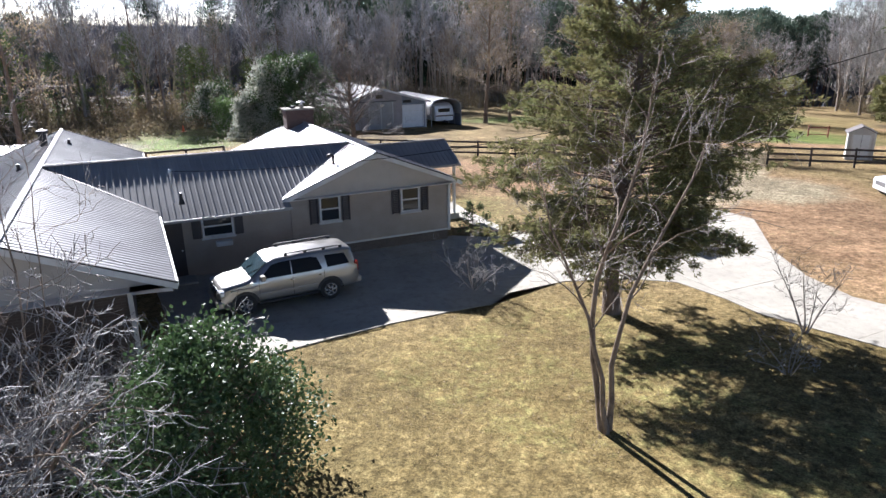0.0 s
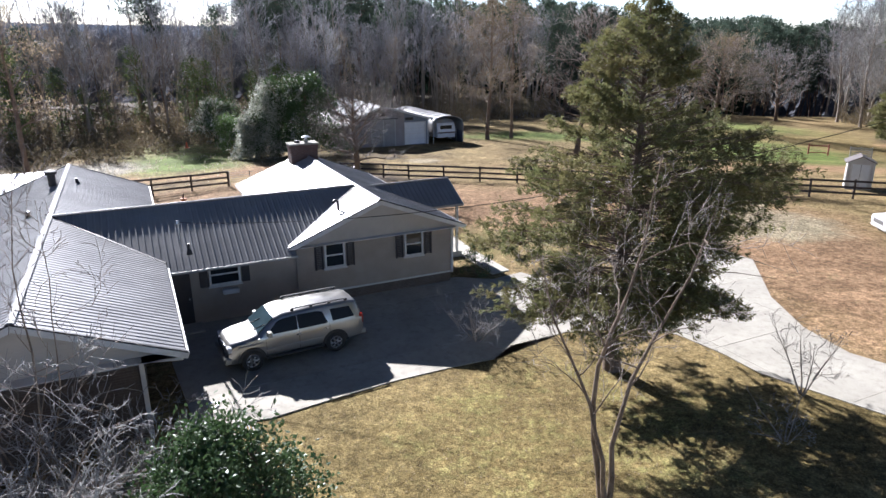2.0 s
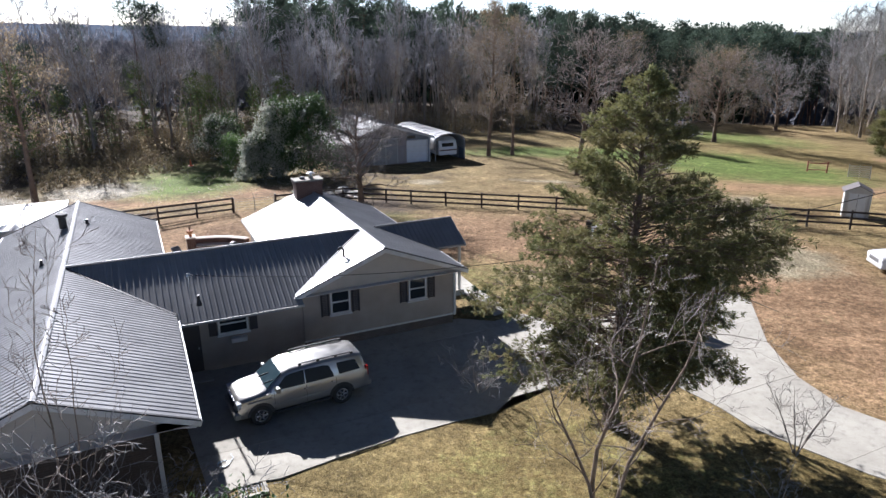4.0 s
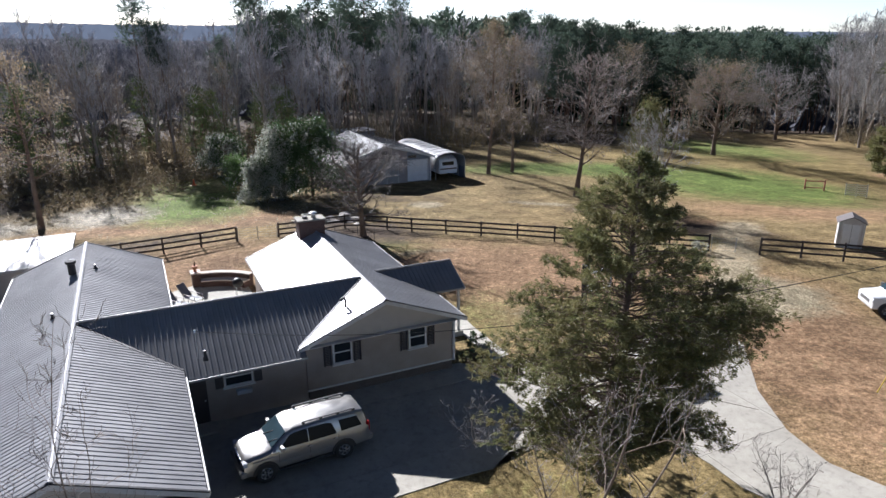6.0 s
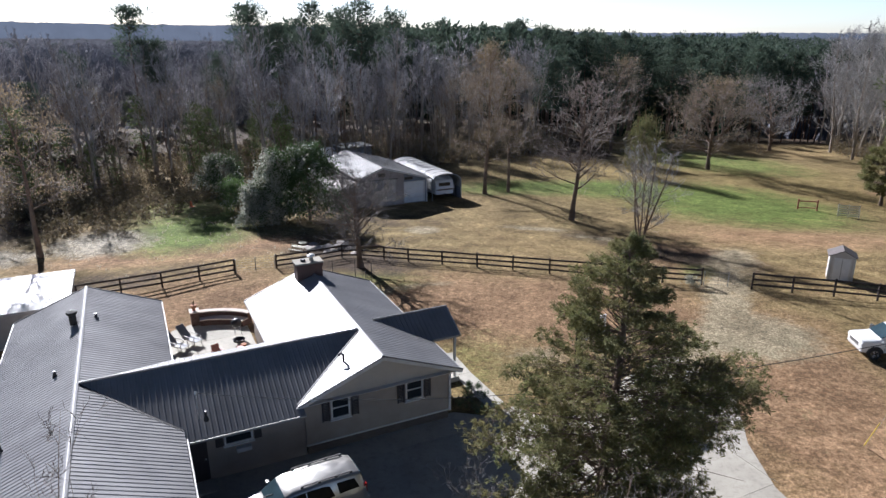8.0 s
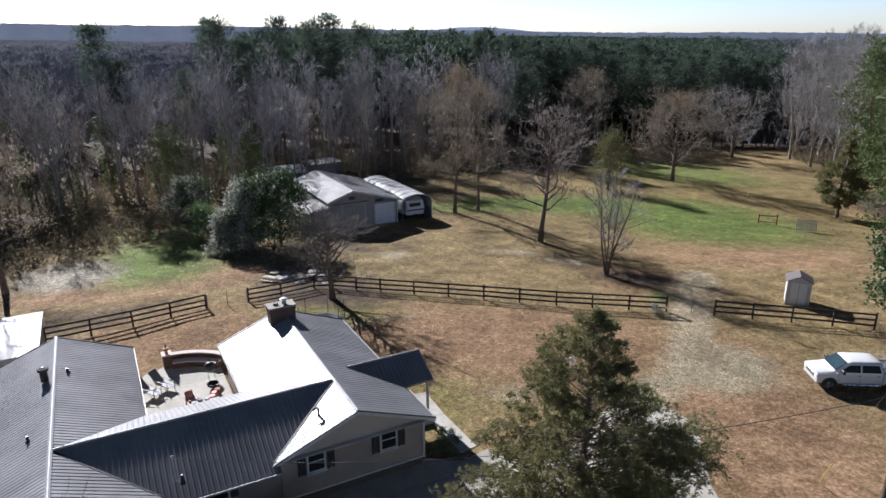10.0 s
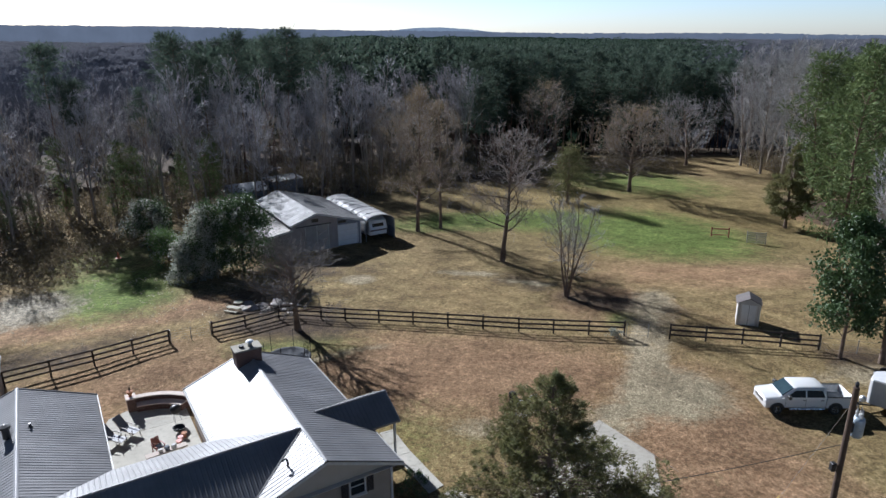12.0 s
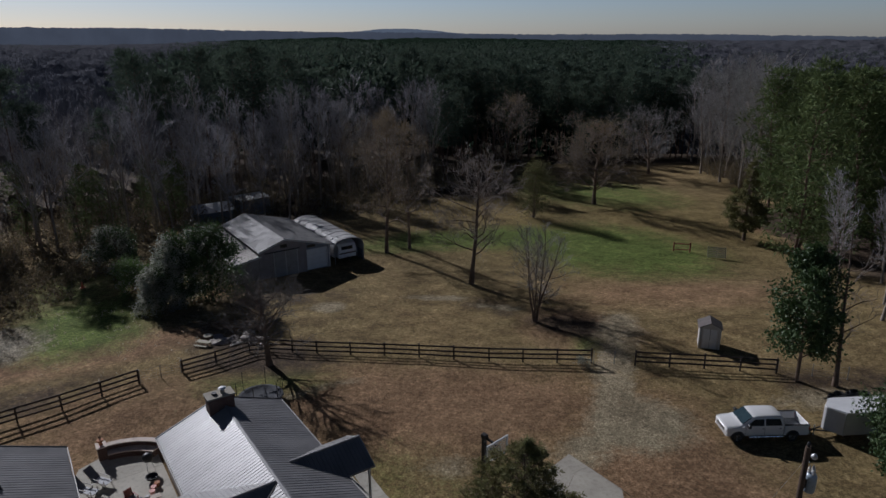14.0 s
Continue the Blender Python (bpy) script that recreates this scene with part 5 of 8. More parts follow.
# ---- trees of the front lawn ----
def cedar_tree(label, seed, m, height, radius, crown_from, reach, sprays, group="", blade=0.34, gaps=0.18, count=15, fuller=None, leaf=CEDAR, shape=(0.65, 1.0, 0.85, 0.60, 0.32, 0.15, 0.04), inner=0.30):
    """A red cedar: a straight trunk, many thin limbs, drooping sprays in uneven masses."""
    rng = np.random.default_rng(seed)
    thick, fine, cs, os = [], [], [], []
    n = 10
    p = np.zeros(3)
    spine = [p]
    for i in range(n):
        p = p + np.array([rng.normal(0, 0.006) * height, rng.normal(0, 0.006) * height, height / n])
        spine.append(p)
        thick.append((*spine[-2], *spine[-1], radius * (1 - 0.93 * i / n) * (1.3 if i == 0 else 1), radius * (1 - 0.93 * (i + 1) / n)))
    lobes = [(rng.uniform(0, 2 * math.pi), rng.uniform(crown_from, 0.95), rng.uniform(0.35, 1.7)) for _ in range(40)]
    if fuller is not None:
        lobes += [(fuller, 0.52, 1.75), (fuller + 0.35, 0.30, 1.4)]
    total = 0
    for k in range(sprays + (16 if fuller is not None else 0)):
        h = crown_from + (1 - crown_from) * ((k + rng.uniform(0, 1)) / sprays) ** 1.3
        a = rng.uniform(0, 2 * math.pi)
        if k >= sprays:
            h, a = 0.47 + rng.normal(0, 0.03), fuller + rng.normal(0, 0.11)
        i = min(int(h * n), n - 1)
        q = spine[i] + (spine[i + 1] - spine[i]) * (h * n - i)
        near = 1.0
        for la, lh, lw in lobes:
            da = abs((a - la + math.pi) % (2 * math.pi) - math.pi)
            near += (lw - 1.0) * math.exp(-(da / 0.5) ** 2 - ((h - lh) / 0.09) ** 2)
        near = min(max(near, 0.74), 1.14)
        g = (h - crown_from) / (1 - crown_from)
        lift = 0.15 + 0.75 * g
        length, part_of = 0.0, near * rng.uniform(0.74, 1.07)
        for _ in range(3):
            tip_at = min(1.0, g + max(0.0, lift - 0.2) * 0.8 * length / (height * (1 - crown_from)))
            length = height * reach * part_of * float(np.interp(tip_at, [0.0, 0.10, 0.36, 0.58, 0.76, 0.9, 1.0], shape))
        if k >= sprays:
            length = height * reach * rng.uniform(0.95, 1.22)
        d = unit(np.array([math.cos(a), math.sin(a), lift]))
        pts = [q]
        e = q
        for s in range(4):
            d = unit(d + np.array([0, 0, -0.13 + 0.05 * s]) + rng.normal(0, 0.09, 3))
            e = e + d * length / 4
            pts.append(e)
            fine.append((*pts[-2], *pts[-1], 0.03 * (1 - 0.2 * s) * (1 - 0.6 * g), 0.03 * (0.8 - 0.2 * s) * (1 - 0.6 * g)))
        if rng.uniform() < gaps + 0.45 * g * g:
            continue
        m_sub = max(3, int(12 * length / (height * reach) + 2))
        for s in range(m_sub):
            f = inner + (1 - inner) * ((s + rng.uniform(0, 1)) / m_sub) ** 0.75
            j = min(int(f * 4), 3)
            c = pts[j] + (pts[j + 1] - pts[j]) * (f * 4 - j)
            out = unit(np.cross(d, np.array([0, 0, 1.0]))) * rng.choice([-1, 1])
            w = length * 0.17 * rng.uniform(0.3, 1.0)
            tip = c + out * w + d * w * 0.6
            fine.append((*c, *tip, 0.012, 0.006))
            for r in (0.35, 0.7, 1.0):
                cs.append(c + (tip - c) * r + rng.normal(0, 0.06, 3))
                os.append(unit(out * 0.5 + d * 0.7 + np.array([0, 0, 0.25])))
                total += 1
    t = thing("cedar_tree", m, label, "tree", group)
    part_mesh("trunk", stick_mesh("trunk", thick, 8, BARK), t)
    tagged(part_mesh("branching", stick_mesh("branching", fine, 4, BARK), t, label="thin grey brown limbs"), kind="stuff")
    part_mesh("crown", blade_mesh("crown", cs, os, rng, count, blade, blade * 0.11, leaf, 0.6, 0.35), t, label="olive green cedar sprays")
    return t


cedar_tree("tall olive green cedar with drooping sprays beside the driveway", 11, place(5.25, 19.35, 40), 11.5, 0.25, 0.18, 0.355, 540, gaps=0.2, blade=0.15, count=15, fuller=radians(-40), shape=(0.60, 0.98, 0.92, 0.82, 0.50, 0.28, 0.04), inner=0.36)

# bare many-stemmed tree on the lawn
def many_stemmed(label, seed, m, stems, height, radius, name="bare_tree", twig=TWIG, material=GREYBARK, flare=0.28, category="tree", **shape):
    rng = np.random.default_rng(seed)
    t = thing(name, m, label, category)
    for k in range(stems):
        a = 2 * math.pi * k / stems + rng.uniform(-0.4, 0.4)
        h = height * rng.uniform(0.75, 1.05)
        thick, fine, tips = grow(rng, h, radius * rng.uniform(0.75, 1.1), lean=(math.cos(a) * flare * rng.uniform(0.5, 1.3), math.sin(a) * flare * rng.uniform(0.5, 1.3)), **shape)
        at = Matrix.Translation((math.cos(a) * radius * 1.2, math.sin(a) * radius * 1.2, 0))
        st = part_mesh("stem", stick_mesh("stem", thick, 6, material), t, at)
        tagged(part_mesh("twig_crown", stick_mesh("twig_crown", fine, 3, twig), st), kind="stuff")
    return t


many_stemmed("bare grey tree with several slender stems on the lawn", 21, place(3.55, 12.65, 30), 3, 8.4, 0.075, material=LAWNBARK, twig=REDTWIG, curl=0.8, flare=0.10, bare=0.38, limbs=9, spread=0.24, kids=(5, 5, 3), rise=0.9, thin=0.008, wobble=0.16)
many_stemmed("small bare shrub with fine upright twigs beside the driveway", 22, place(10.6, 17.7), 6, 2.6, 0.03, name="bare_shrub", twig=REDTWIG, flare=0.55, category="shrub", bare=0.25, limbs=6, spread=0.38, kids=(4, 3, 2), rise=0.8, thin=0.008, wobble=0.2)
many_stemmed("low bare shrub in the shade of the cedar", 23, place(8.9, 15.2), 5, 1.7, 0.025, name="bare_shrub", twig=TWIG, flare=0.9, category="shrub", bare=0.2, limbs=5, spread=0.4, kids=(3, 3, 2), rise=0.5, thin=0.008, wobble=0.25)
many_stemmed("twiggy bare shrub at the edge of the driveway", 24, place(0.9, 21.4), 7, 2.1, 0.025, name="bare_shrub", twig=TWIG, flare=0.8, category="shrub", bare=0.2, limbs=7, spread=0.45, kids=(4, 3, 3), rise=0.6, thin=0.009, wobble=0.25)
many_stemmed("large bare arching shrub before the end wall", 25, place(-8.3, 9.7), 18, 6.0, 0.055, name="bare_shrub", material=LAWNBARK, twig=TWIG, flare=1.5, category="shrub", bare=0.15, limbs=11, spread=0.5, kids=(6, 4, 2), rise=0.1, thin=0.016, wobble=0.17, curl=0.7)
many_stemmed("bare arching shrub with grey twigs beside the evergreen", 27, place(-6.9, 12.0), 11, 3.6, 0.04, name="bare_shrub", material=LAWNBARK, twig=TWIG, flare=1.3, category="shrub", bare=0.15, limbs=9, spread=0.5, kids=(5, 4, 2), rise=0.15, thin=0.014, wobble=0.18, curl=0.7)
many_stemmed("bare slender tree rising past the roof edge", 26, place(-9.2, 12.2), 3, 9.2, 0.035, material=LAWNBARK, twig=REDTWIG, flare=0.16, bare=0.35, limbs=8, spread=0.28, kids=(5, 4, 3), rise=1.0, thin=0.012, wobble=0.18)


def evergreen(label, seed, m, height, width, material=BROADLEAF, lobes=22, centres=1500, per=7, leaf=0.13, clear=0.0, name="evergreen_tree", trunk=0.14, group="", category="tree", ragged=0.9):
    """A leafy evergreen: masses of single leaves on lobes round a trunk."""
    rng = np.random.default_rng(seed)
    t = thing(name, m, label, category, group)
    ls = []
    for k in range(lobes):
        h = clear + (height - clear) * (k + 0.5) / lobes
        g = (h - clear) / (height - clear)
        r = width * 0.5 * (math.sin(math.pi * (0.18 + 0.80 * g)) ** 0.7)
        a = k * 2.4 + rng.uniform(-0.7, 0.7)
        o = rng.uniform(0.45, 0.85)
        ls.append((np.array([math.cos(a) * r * o, math.sin(a) * r * o, h]), r * rng.uniform(0.22, 0.66)))
    sticks = [(0, 0, -0.1, 0, 0, height * 0.5, trunk, trunk * 0.55), (0, 0, height * 0.5, 0, 0, height * 0.93, trunk * 0.55, 0.02)]
    cs = []
    for c, r in ls:
        sticks.append((0, 0, max(0.1, c[2] - r * 1.2), *c, trunk * 0.3, 0.012))
        k = int(centres / lobes)
        d = unit(rng.normal(0, 1, (k, 3)))
        rr = r * rng.uniform(0.55, 1.08, (k, 1)) ** 0.6
        pts = c + d * rr * np.array([1, 1, 0.85])
        cs.append(pts)
        for q in pts[::6]:
            sticks.append((*c, *q, 0.012, 0.004))
    cs = np.concatenate(cs)
    cs = cs[cs[:, 2] > 0.05]
    part_mesh("trunk", stick_mesh("trunk", sticks, 5, BARK), t)
    part_mesh("crown", leaf_mesh("crown", cs, rng, per, leaf * ragged, leaf, leaf * 0.30, material, 0.25), t, label="glossy dark green leaves")
    return t


evergreen("dense glossy evergreen tree near the house end", 31, place(-4.45, 10.35, 20), 3.4, 3.8, material=HOLLY, lobes=26, centres=2000, per=9, leaf=0.115, trunk=0.12, ragged=1.9)
evergreen("glossy broad-leaved evergreen tree beside the fence", 32, place(32.55, 40.0, 10), 10.6, 4.9, lobes=26, centres=1200, per=9, leaf=0.27, clear=2.6, trunk=0.16)
evergreen("leafy evergreen tree near the trailer", 33, place(32.2, 29.4, 80), 7.0, 5.2, lobes=24, centres=1100, per=9, leaf=0.24, clear=0.3, trunk=0.18)
evergreen("low dark evergreen shrub at the house corner", 34, place(1.1, 28.4), 1.5, 1.5, lobes=10, centres=300, per=7, leaf=0.07, trunk=0.03, name="evergreen_shrub", category="shrub")
def draped(label, seed, m, height, width, lobes, centres, leaf, strands, material=BROADLEAF, sunny=2.6, name="evergreen_tree", category="tree", fall=1.6):
    """An uneven evergreen mass with pale vines hanging in strands down the side that looks towards the angle sunny."""
    rng = np.random.default_rng(seed)
    t = thing(name, m, label, category)
    sticks = [(0, 0, -0.1, 0.1, 0, height * 0.8, 0.16, 0.04)]
    cs, heads = [], []
    for k in range(lobes):
        g = (k + rng.uniform(0.1, 0.9)) / lobes
        a, h = k * 2.4 + rng.uniform(-0.6, 0.6), height * (0.10 + 0.80 * g ** 0.9)
        r = width * 0.5 * (1.0 - 0.66 * g ** 1.6)
        size = width * rng.uniform(0.06, 0.21)
        c = np.array([math.cos(a) * r * rng.uniform(0.35, 1.2), math.sin(a) * r * rng.uniform(0.35, 1.2), h + rng.normal(0, 0.35)])
        sticks.append((0.05, 0, max(0.2, h - size * 1.5), *c, 0.05, 0.012))
        n = int(centres / lobes * (size / (width * 0.17)) ** 2)
        d = unit(rng.normal(0, 1, (n, 3)))
        cs.append(c + d * size * rng.uniform(0.35, 1.15, (n, 1)) * np.array([1, 1, 0.9]))
        for q in range(max(1, int(strands / lobes))):
            b = sunny + rng.normal(0, 0.85)
            heads.append(c + np.array([math.cos(b) * size, math.sin(b) * size, size * rng.uniform(0.2, 0.95)]))
    cs = np.concatenate(cs)
    cs = cs[cs[:, 2] > 0.08]
    part_mesh("trunk", stick_mesh("trunk", sticks, 5, BARK), t)
    part_mesh("crown", leaf_mesh("crown", cs, rng, 6, leaf * 1.3, leaf, leaf * 0.34, material, 0.2), t, label="dark evergreen leaves")
    if strands:
        ps, vs = [], []
        for p in heads:
            step, drop = np.array([math.cos(sunny), math.sin(sunny), 0]) * 0.05, fall * rng.uniform(0.3, 1.2)
            k, q = int(4 + drop * 7), p.copy()
            for i in range(k):
                nxt = q + step + rng.normal(0, 0.05, 3) + np.array([0, 0, -drop / k])
                if nxt[2] < 0.1:
                    break
                vs.append((*q, *nxt, 0.012, 0.010))
                ps.append(nxt)
                q = nxt
        vines = part_mesh("vines", stick_mesh("vines", vs, 3, PALETWIG), t, label="pale hanging vines")
        part_mesh("vine_leaves", leaf_mesh("vine_leaves", np.array(ps), rng, 3, 0.17, 0.22, 0.07, VINE, -0.2), vines)
    return t


draped("big dark evergreen beside the barn, hung with pale vines", 35, place(-14.5, 66.3, 0), 8.4, 6.0, 50, 3000, 0.22, 70, sunny=3.5)
draped("pale vine-draped spire of a shrub beside the barn", 52, place(-17.2, 65.4, 0), 7.6, 3.6, 34, 1300, 0.2, 190, sunny=3.6, fall=2.4)
draped("low pale vine-draped shrub beside the barn", 53, place(-18.9, 64.6, 0), 4.6, 3.6, 24, 700, 0.17, 190, sunny=3.9, name="evergreen_shrub", category="shrub")
draped("rounded green bush at the field edge", 37, place(-23.4, 71.0, 0), 3.4, 4.4, 26, 1300, 0.16, 26, GREENBUSH, name="evergreen_shrub", category="shrub")
draped("pale vine-draped thicket at the edge of the woods", 38, place(-28.0, 80.5, 0), 5.2, 5.4, 30, 1100, 0.2, 140, name="evergreen_shrub", category="shrub")
evergreen("ivy-grown tree in the green field", 39, place(29.7, 100.6, 50), 9.0, 5.6, CEDAR, 22, 700, 8, 0.22, 1.0, trunk=0.25, ragged=2.6)
evergreen("small green shrub at the fence end", 40, place(17.6, 45.0), 0.8, 1.6, VINE, 8, 160, 7, 0.08, 0.0, "evergreen_shrub", 0.02, category="shrub")

# ---- trees of the yard and field ----
bare_tree("bare_tree", "bare spreading tree at the yard fence", 41, place(-7.0, 49.2), 7.6, 0.27, BARK, DARKTWIG, limbs=34, bare=0.22, spread=0.50, levels=4, kids=(7, 5, 3, 2), rise=0.5, thin=0.017)
bare_tree("bare_tree", "slender tree with a few tan leaves at the field edge", 42, place(4.5, 80.8), 18.0, 0.26, BARK, REDTWIG, leaves=4, limbs=26, bare=0.22, spread=0.25, levels=4, kids=(6, 4, 3, 2), thin=0.02, leaf_size=0.13)
bare_tree("bare_tree", "slender bare tree at the field edge", 43, place(7.55, 82.1), 16.5, 0.22, BARK, REDTWIG, leaves=1, limbs=24, bare=0.26, spread=0.24, levels=4, kids=(6, 4, 3, 2), thin=0.02, leaf_size=0.12)
bare_tree("bare_tree", "bare grey tree in the field", 44, place(12.9, 67.0), 14.4, 0.28, BARK, REDTWIG, limbs=28, bare=0.22, spread=0.38, rise=0.5, levels=4, kids=(6, 5, 4, 2), thin=0.021, short=True)
many_stemmed("bare tree with several stems near the track gate", 45, place(16.65, 55.0), 5, 11.0, 0.10, material=BARK, twig=TWIG, flare=0.11, bare=0.2, limbs=15, spread=0.26, kids=(6, 5, 3), rise=0.8, thin=0.017)
bare_tree("bare_tree", "broad round-crowned bare tree in the field", 46, place(44.5, 112.2), 14.6, 0.36, BARK, REDTWIG, leaves=1, limbs=38, bare=0.16, spread=0.50, levels=4, kids=(6, 6, 4, 2), thin=0.026, rise=0.5, leaf_size=0.16)
bare_tree("bare_tree", "bare round-crowned tree at the far end of the field", 47, place(74.0, 152.0), 15.0, 0.36, BARK, TWIG, limbs=34, bare=0.16, spread=0.56, levels=4, kids=(6, 5, 3, 2), thin=0.034, rise=0.55)
bare_tree("bare_tree", "brown bare tree before the dark pines", 48, place(33.0, 134.0), 18.0, 0.3, BARK, REDTWIG, limbs=26, bare=0.25, spread=0.36, levels=4, kids=(6, 5, 3, 2), thin=0.028, leaves=1, leaf_size=0.16)
bare_tree("bare_tree", "tall bare tree beside the trailer", 49, place(34.9, 38.9), 12.5, 0.19, BARK, REDTWIG, limbs=16, bare=0.25, spread=0.24, kids=(5, 4, 3), thin=0.018)
bare_tree("bare_tree", "tall tree with thin brown leaves at the field corner", 50, place(-34.5, 52.5), 14.0, 0.24, BARK, REDTWIG, leaves=6, limbs=20, bare=0.28, spread=0.30, kids=(6, 5, 4), thin=0.02, leaf_size=0.11)
cedar_tree("dark conical cedar at the edge of the field", 51, place(58.5, 87.2), 12.0, 0.22, 0.17, 0.27, 190, blade=0.42, count=7, gaps=0.3, leaf=CEDAR)

# ---- the woods ----
EDGE = [(-150, 30), (-60, 52), (-48, 66), (-40, 86), (-26, 99), (-8, 106), (8, 116), (20, 130), (31, 150), (44, 168), (60, 184), (85, 186), (110, 184), (160, 184)]


def edge_y(x):
    return float(np.interp(x, [p[0] for p in EDGE], [p[1] for p in EDGE]))


rng_w = np.random.default_rng(77)


def scatter(n, inside, apart, lo, hi, taken):
    out = []
    for _ in range(n * 60):
        if len(out) >= n:
            break
        x, y = rng_w.uniform(lo[0], hi[0]), rng_w.uniform(lo[1], hi[1])
        if inside(x, y) and all((x - a) ** 2 + (y - b) ** 2 > apart ** 2 for a, b in taken):
            taken.append((x, y))
            out.append((x, y))
    return out


def spread_copies(protos, spots, small=0.8, large=1.15):
    """The first spots take the originals, the others copies."""
    for k, (x, y) in enumerate(spots):
        m = place(x, y, rng_w.uniform(0, 360), rng_w.uniform(small, large), 0.1)
        if k < len(protos):
            protos[k].matrix_basis = m
        else:
            copy_thing(protos[k % len(protos)], m)


WOODS = "trees of the woods behind the barn"
bare_protos = [bare_tree("bare_tree", "bare grey tree of the woods", 100 + k, Matrix.Identity(4), 17.0 + k, 0.19, GREYBARK, WOODTWIG, group=WOODS, limbs=19 + k, bare=0.20 + 0.05 * k, spread=0.22, rise=1.15, split=0.5, kids=(6, 4, 3), thin=0.036, short=True) for k in range(4)]
brown_protos = [bare_tree("bare_tree", "tree of the woods with thin brown leaves", 110 + k, Matrix.Identity(4), 11.5 + 3 * k, 0.15, BARK, REDTWIG, leaves=3, group=WOODS, limbs=13, bare=0.14, spread=0.26, rise=0.9, kids=(5, 4, 3), thin=0.03, leaf_size=0.17, short=True) for k in range(3)]
pine_protos = [pine_tree("tall dark green pine of the woods", 120 + k, Matrix.Identity(4), 24.0 + k, 0.22, 0.60 + 0.04 * k, 0.145, 9, WOODS, 3, 0.95, 22, wide=0.075) for k in range(4)]
taken = [(-21.0, 103.0), (-15.8, 107.5), (-15, 80), (-8, 85), (0, 85)]
front = lambda x, y: edge_y(x) + 0 < y < edge_y(x) + 36
spread_copies(bare_protos, scatter(104, front, 2.8, (-72, 50), (20, 165), taken))
spread_copies(brown_protos, scatter(92, lambda x, y: edge_y(x) - 3 < y < edge_y(x) + 22, 1.9, (-66, 48), (14, 146), taken), 0.35, 0.95)
# single pines that stand out: place and height
lone = [(-24.3, 122.0, 25.6), (-21.0, 132.0, 25.6), (-45.0, 96.0, 22.9), (-39.9, 93.0, 18.3), (-35.5, 104.0, 16.0), (-34.0, 116.0, 24.1), (-29.5, 119.0, 24.6), (-31.0, 128.0, 25.1), (-16.5, 126.0, 24.6), (-11.0, 131.0, 24.1), (-52.0, 84.0, 15.0), (-47.0, 80.0, 12.5), (-38.0, 128.0, 24.1), (-57.0, 104.0, 16.5)]
for k, (x, y, h) in enumerate(lone):
    m = place(x, y, 77 * k, h / (24.0 + k % 4), 0.1)
    if k < 4:
        pine_protos[k].matrix_basis = m
    else:
        copy_thing(pine_protos[k % 4], m)
taken += [(x, y) for x, y, h in lone]
for x, y in scatter(46, lambda x, y: y > edge_y(x) + 34 and x > -0.30 * y, 4.2, (-58, 138), (26, 205), taken):
    copy_thing(pine_protos[int(rng_w.integers(4))], place(x, y, rng_w.uniform(0, 360), rng_w.uniform(0.86, 1.0), 0.1))
cedars = [pine_tree("dark young evergreen in the edge of the woods", 160 + k, Matrix.Identity(4), 9.0 + 2 * k, 0.14, 0.10, 0.17, 11, WOODS, 2, 0.6, 14, SUNPINE) for k in range(2)]
spread_copies(cedars, scatter(24, lambda x, y: edge_y(x) - 1 < y < edge_y(x) + 18, 2.2, (-66, 52), (-26, 130), taken), 0.5, 1.15)
# the dark wall of pines that closes the field
wall_spots = scatter(128, lambda x, y: y > edge_y(x) + 1, 3.4, (18, 128), (122, 226), taken)
wall_protos = [pine_tree("dark pine closing the far end of the field", 150 + k, place(*wall_spots.pop(), 30 * k, 1.0, 0.1), 23.5 + k, 0.22, 0.30 + 0.07 * k, 0.15, 10, WOODS, 3, 1.2, 15, wide=0.09) for k in range(3)]
for x, y in wall_spots:
    copy_thing(wall_protos[int(rng_w.integers(3))], place(x, y, rng_w.uniform(0, 360), float(np.interp(y, [128, 165, 222], [0.70, 0.90, 1.08])) * rng_w.uniform(0.92, 1.08), 0.1))

# bare grove at the right end of the field
GROVE = "bare grove past the field"
grove = [bare_tree("bare_tree", "large pale grey bare tree of the grove", 130 + k, Matrix.Identity(4), 24 + 2 * k, 0.26, GREYBARK, TWIG, group=GROVE, limbs=28, bare=0.10, spread=0.32, kids=(7, 7, 4), thin=0.036, rise=1.0, short=True) for k in range(2)]
spread_copies(grove, [(86, 140), (91, 146), (84, 129), (95, 137), (100, 150), (90, 132), (97, 128), (104, 141), (93, 158), (88, 152), (108, 152), (101, 162), (82, 122)], 0.88, 1.12)

for x, y, s in ((-16.5, 93.5, 0.8), (-20.5, 91.5, 0.75), (-12.0, 95.5, 0.85), (-18.5, 98.0, 0.9), (-24.5, 94.0, 0.85), (-9.0, 98.5, 0.8)):
    copy_thing(bare_protos[int(abs(y)) % 4], place(x, y, x * 9, s, 0.1))

for x, y in scatter(16, lambda x, y: x > 0.52 * y, 3.0, (92, 150), (130, 200), taken):
    copy_thing(bare_protos[int(rng_w.integers(4))], place(x, y, rng_w.uniform(0, 360), rng_w.uniform(1.0, 1.25), 0.1))

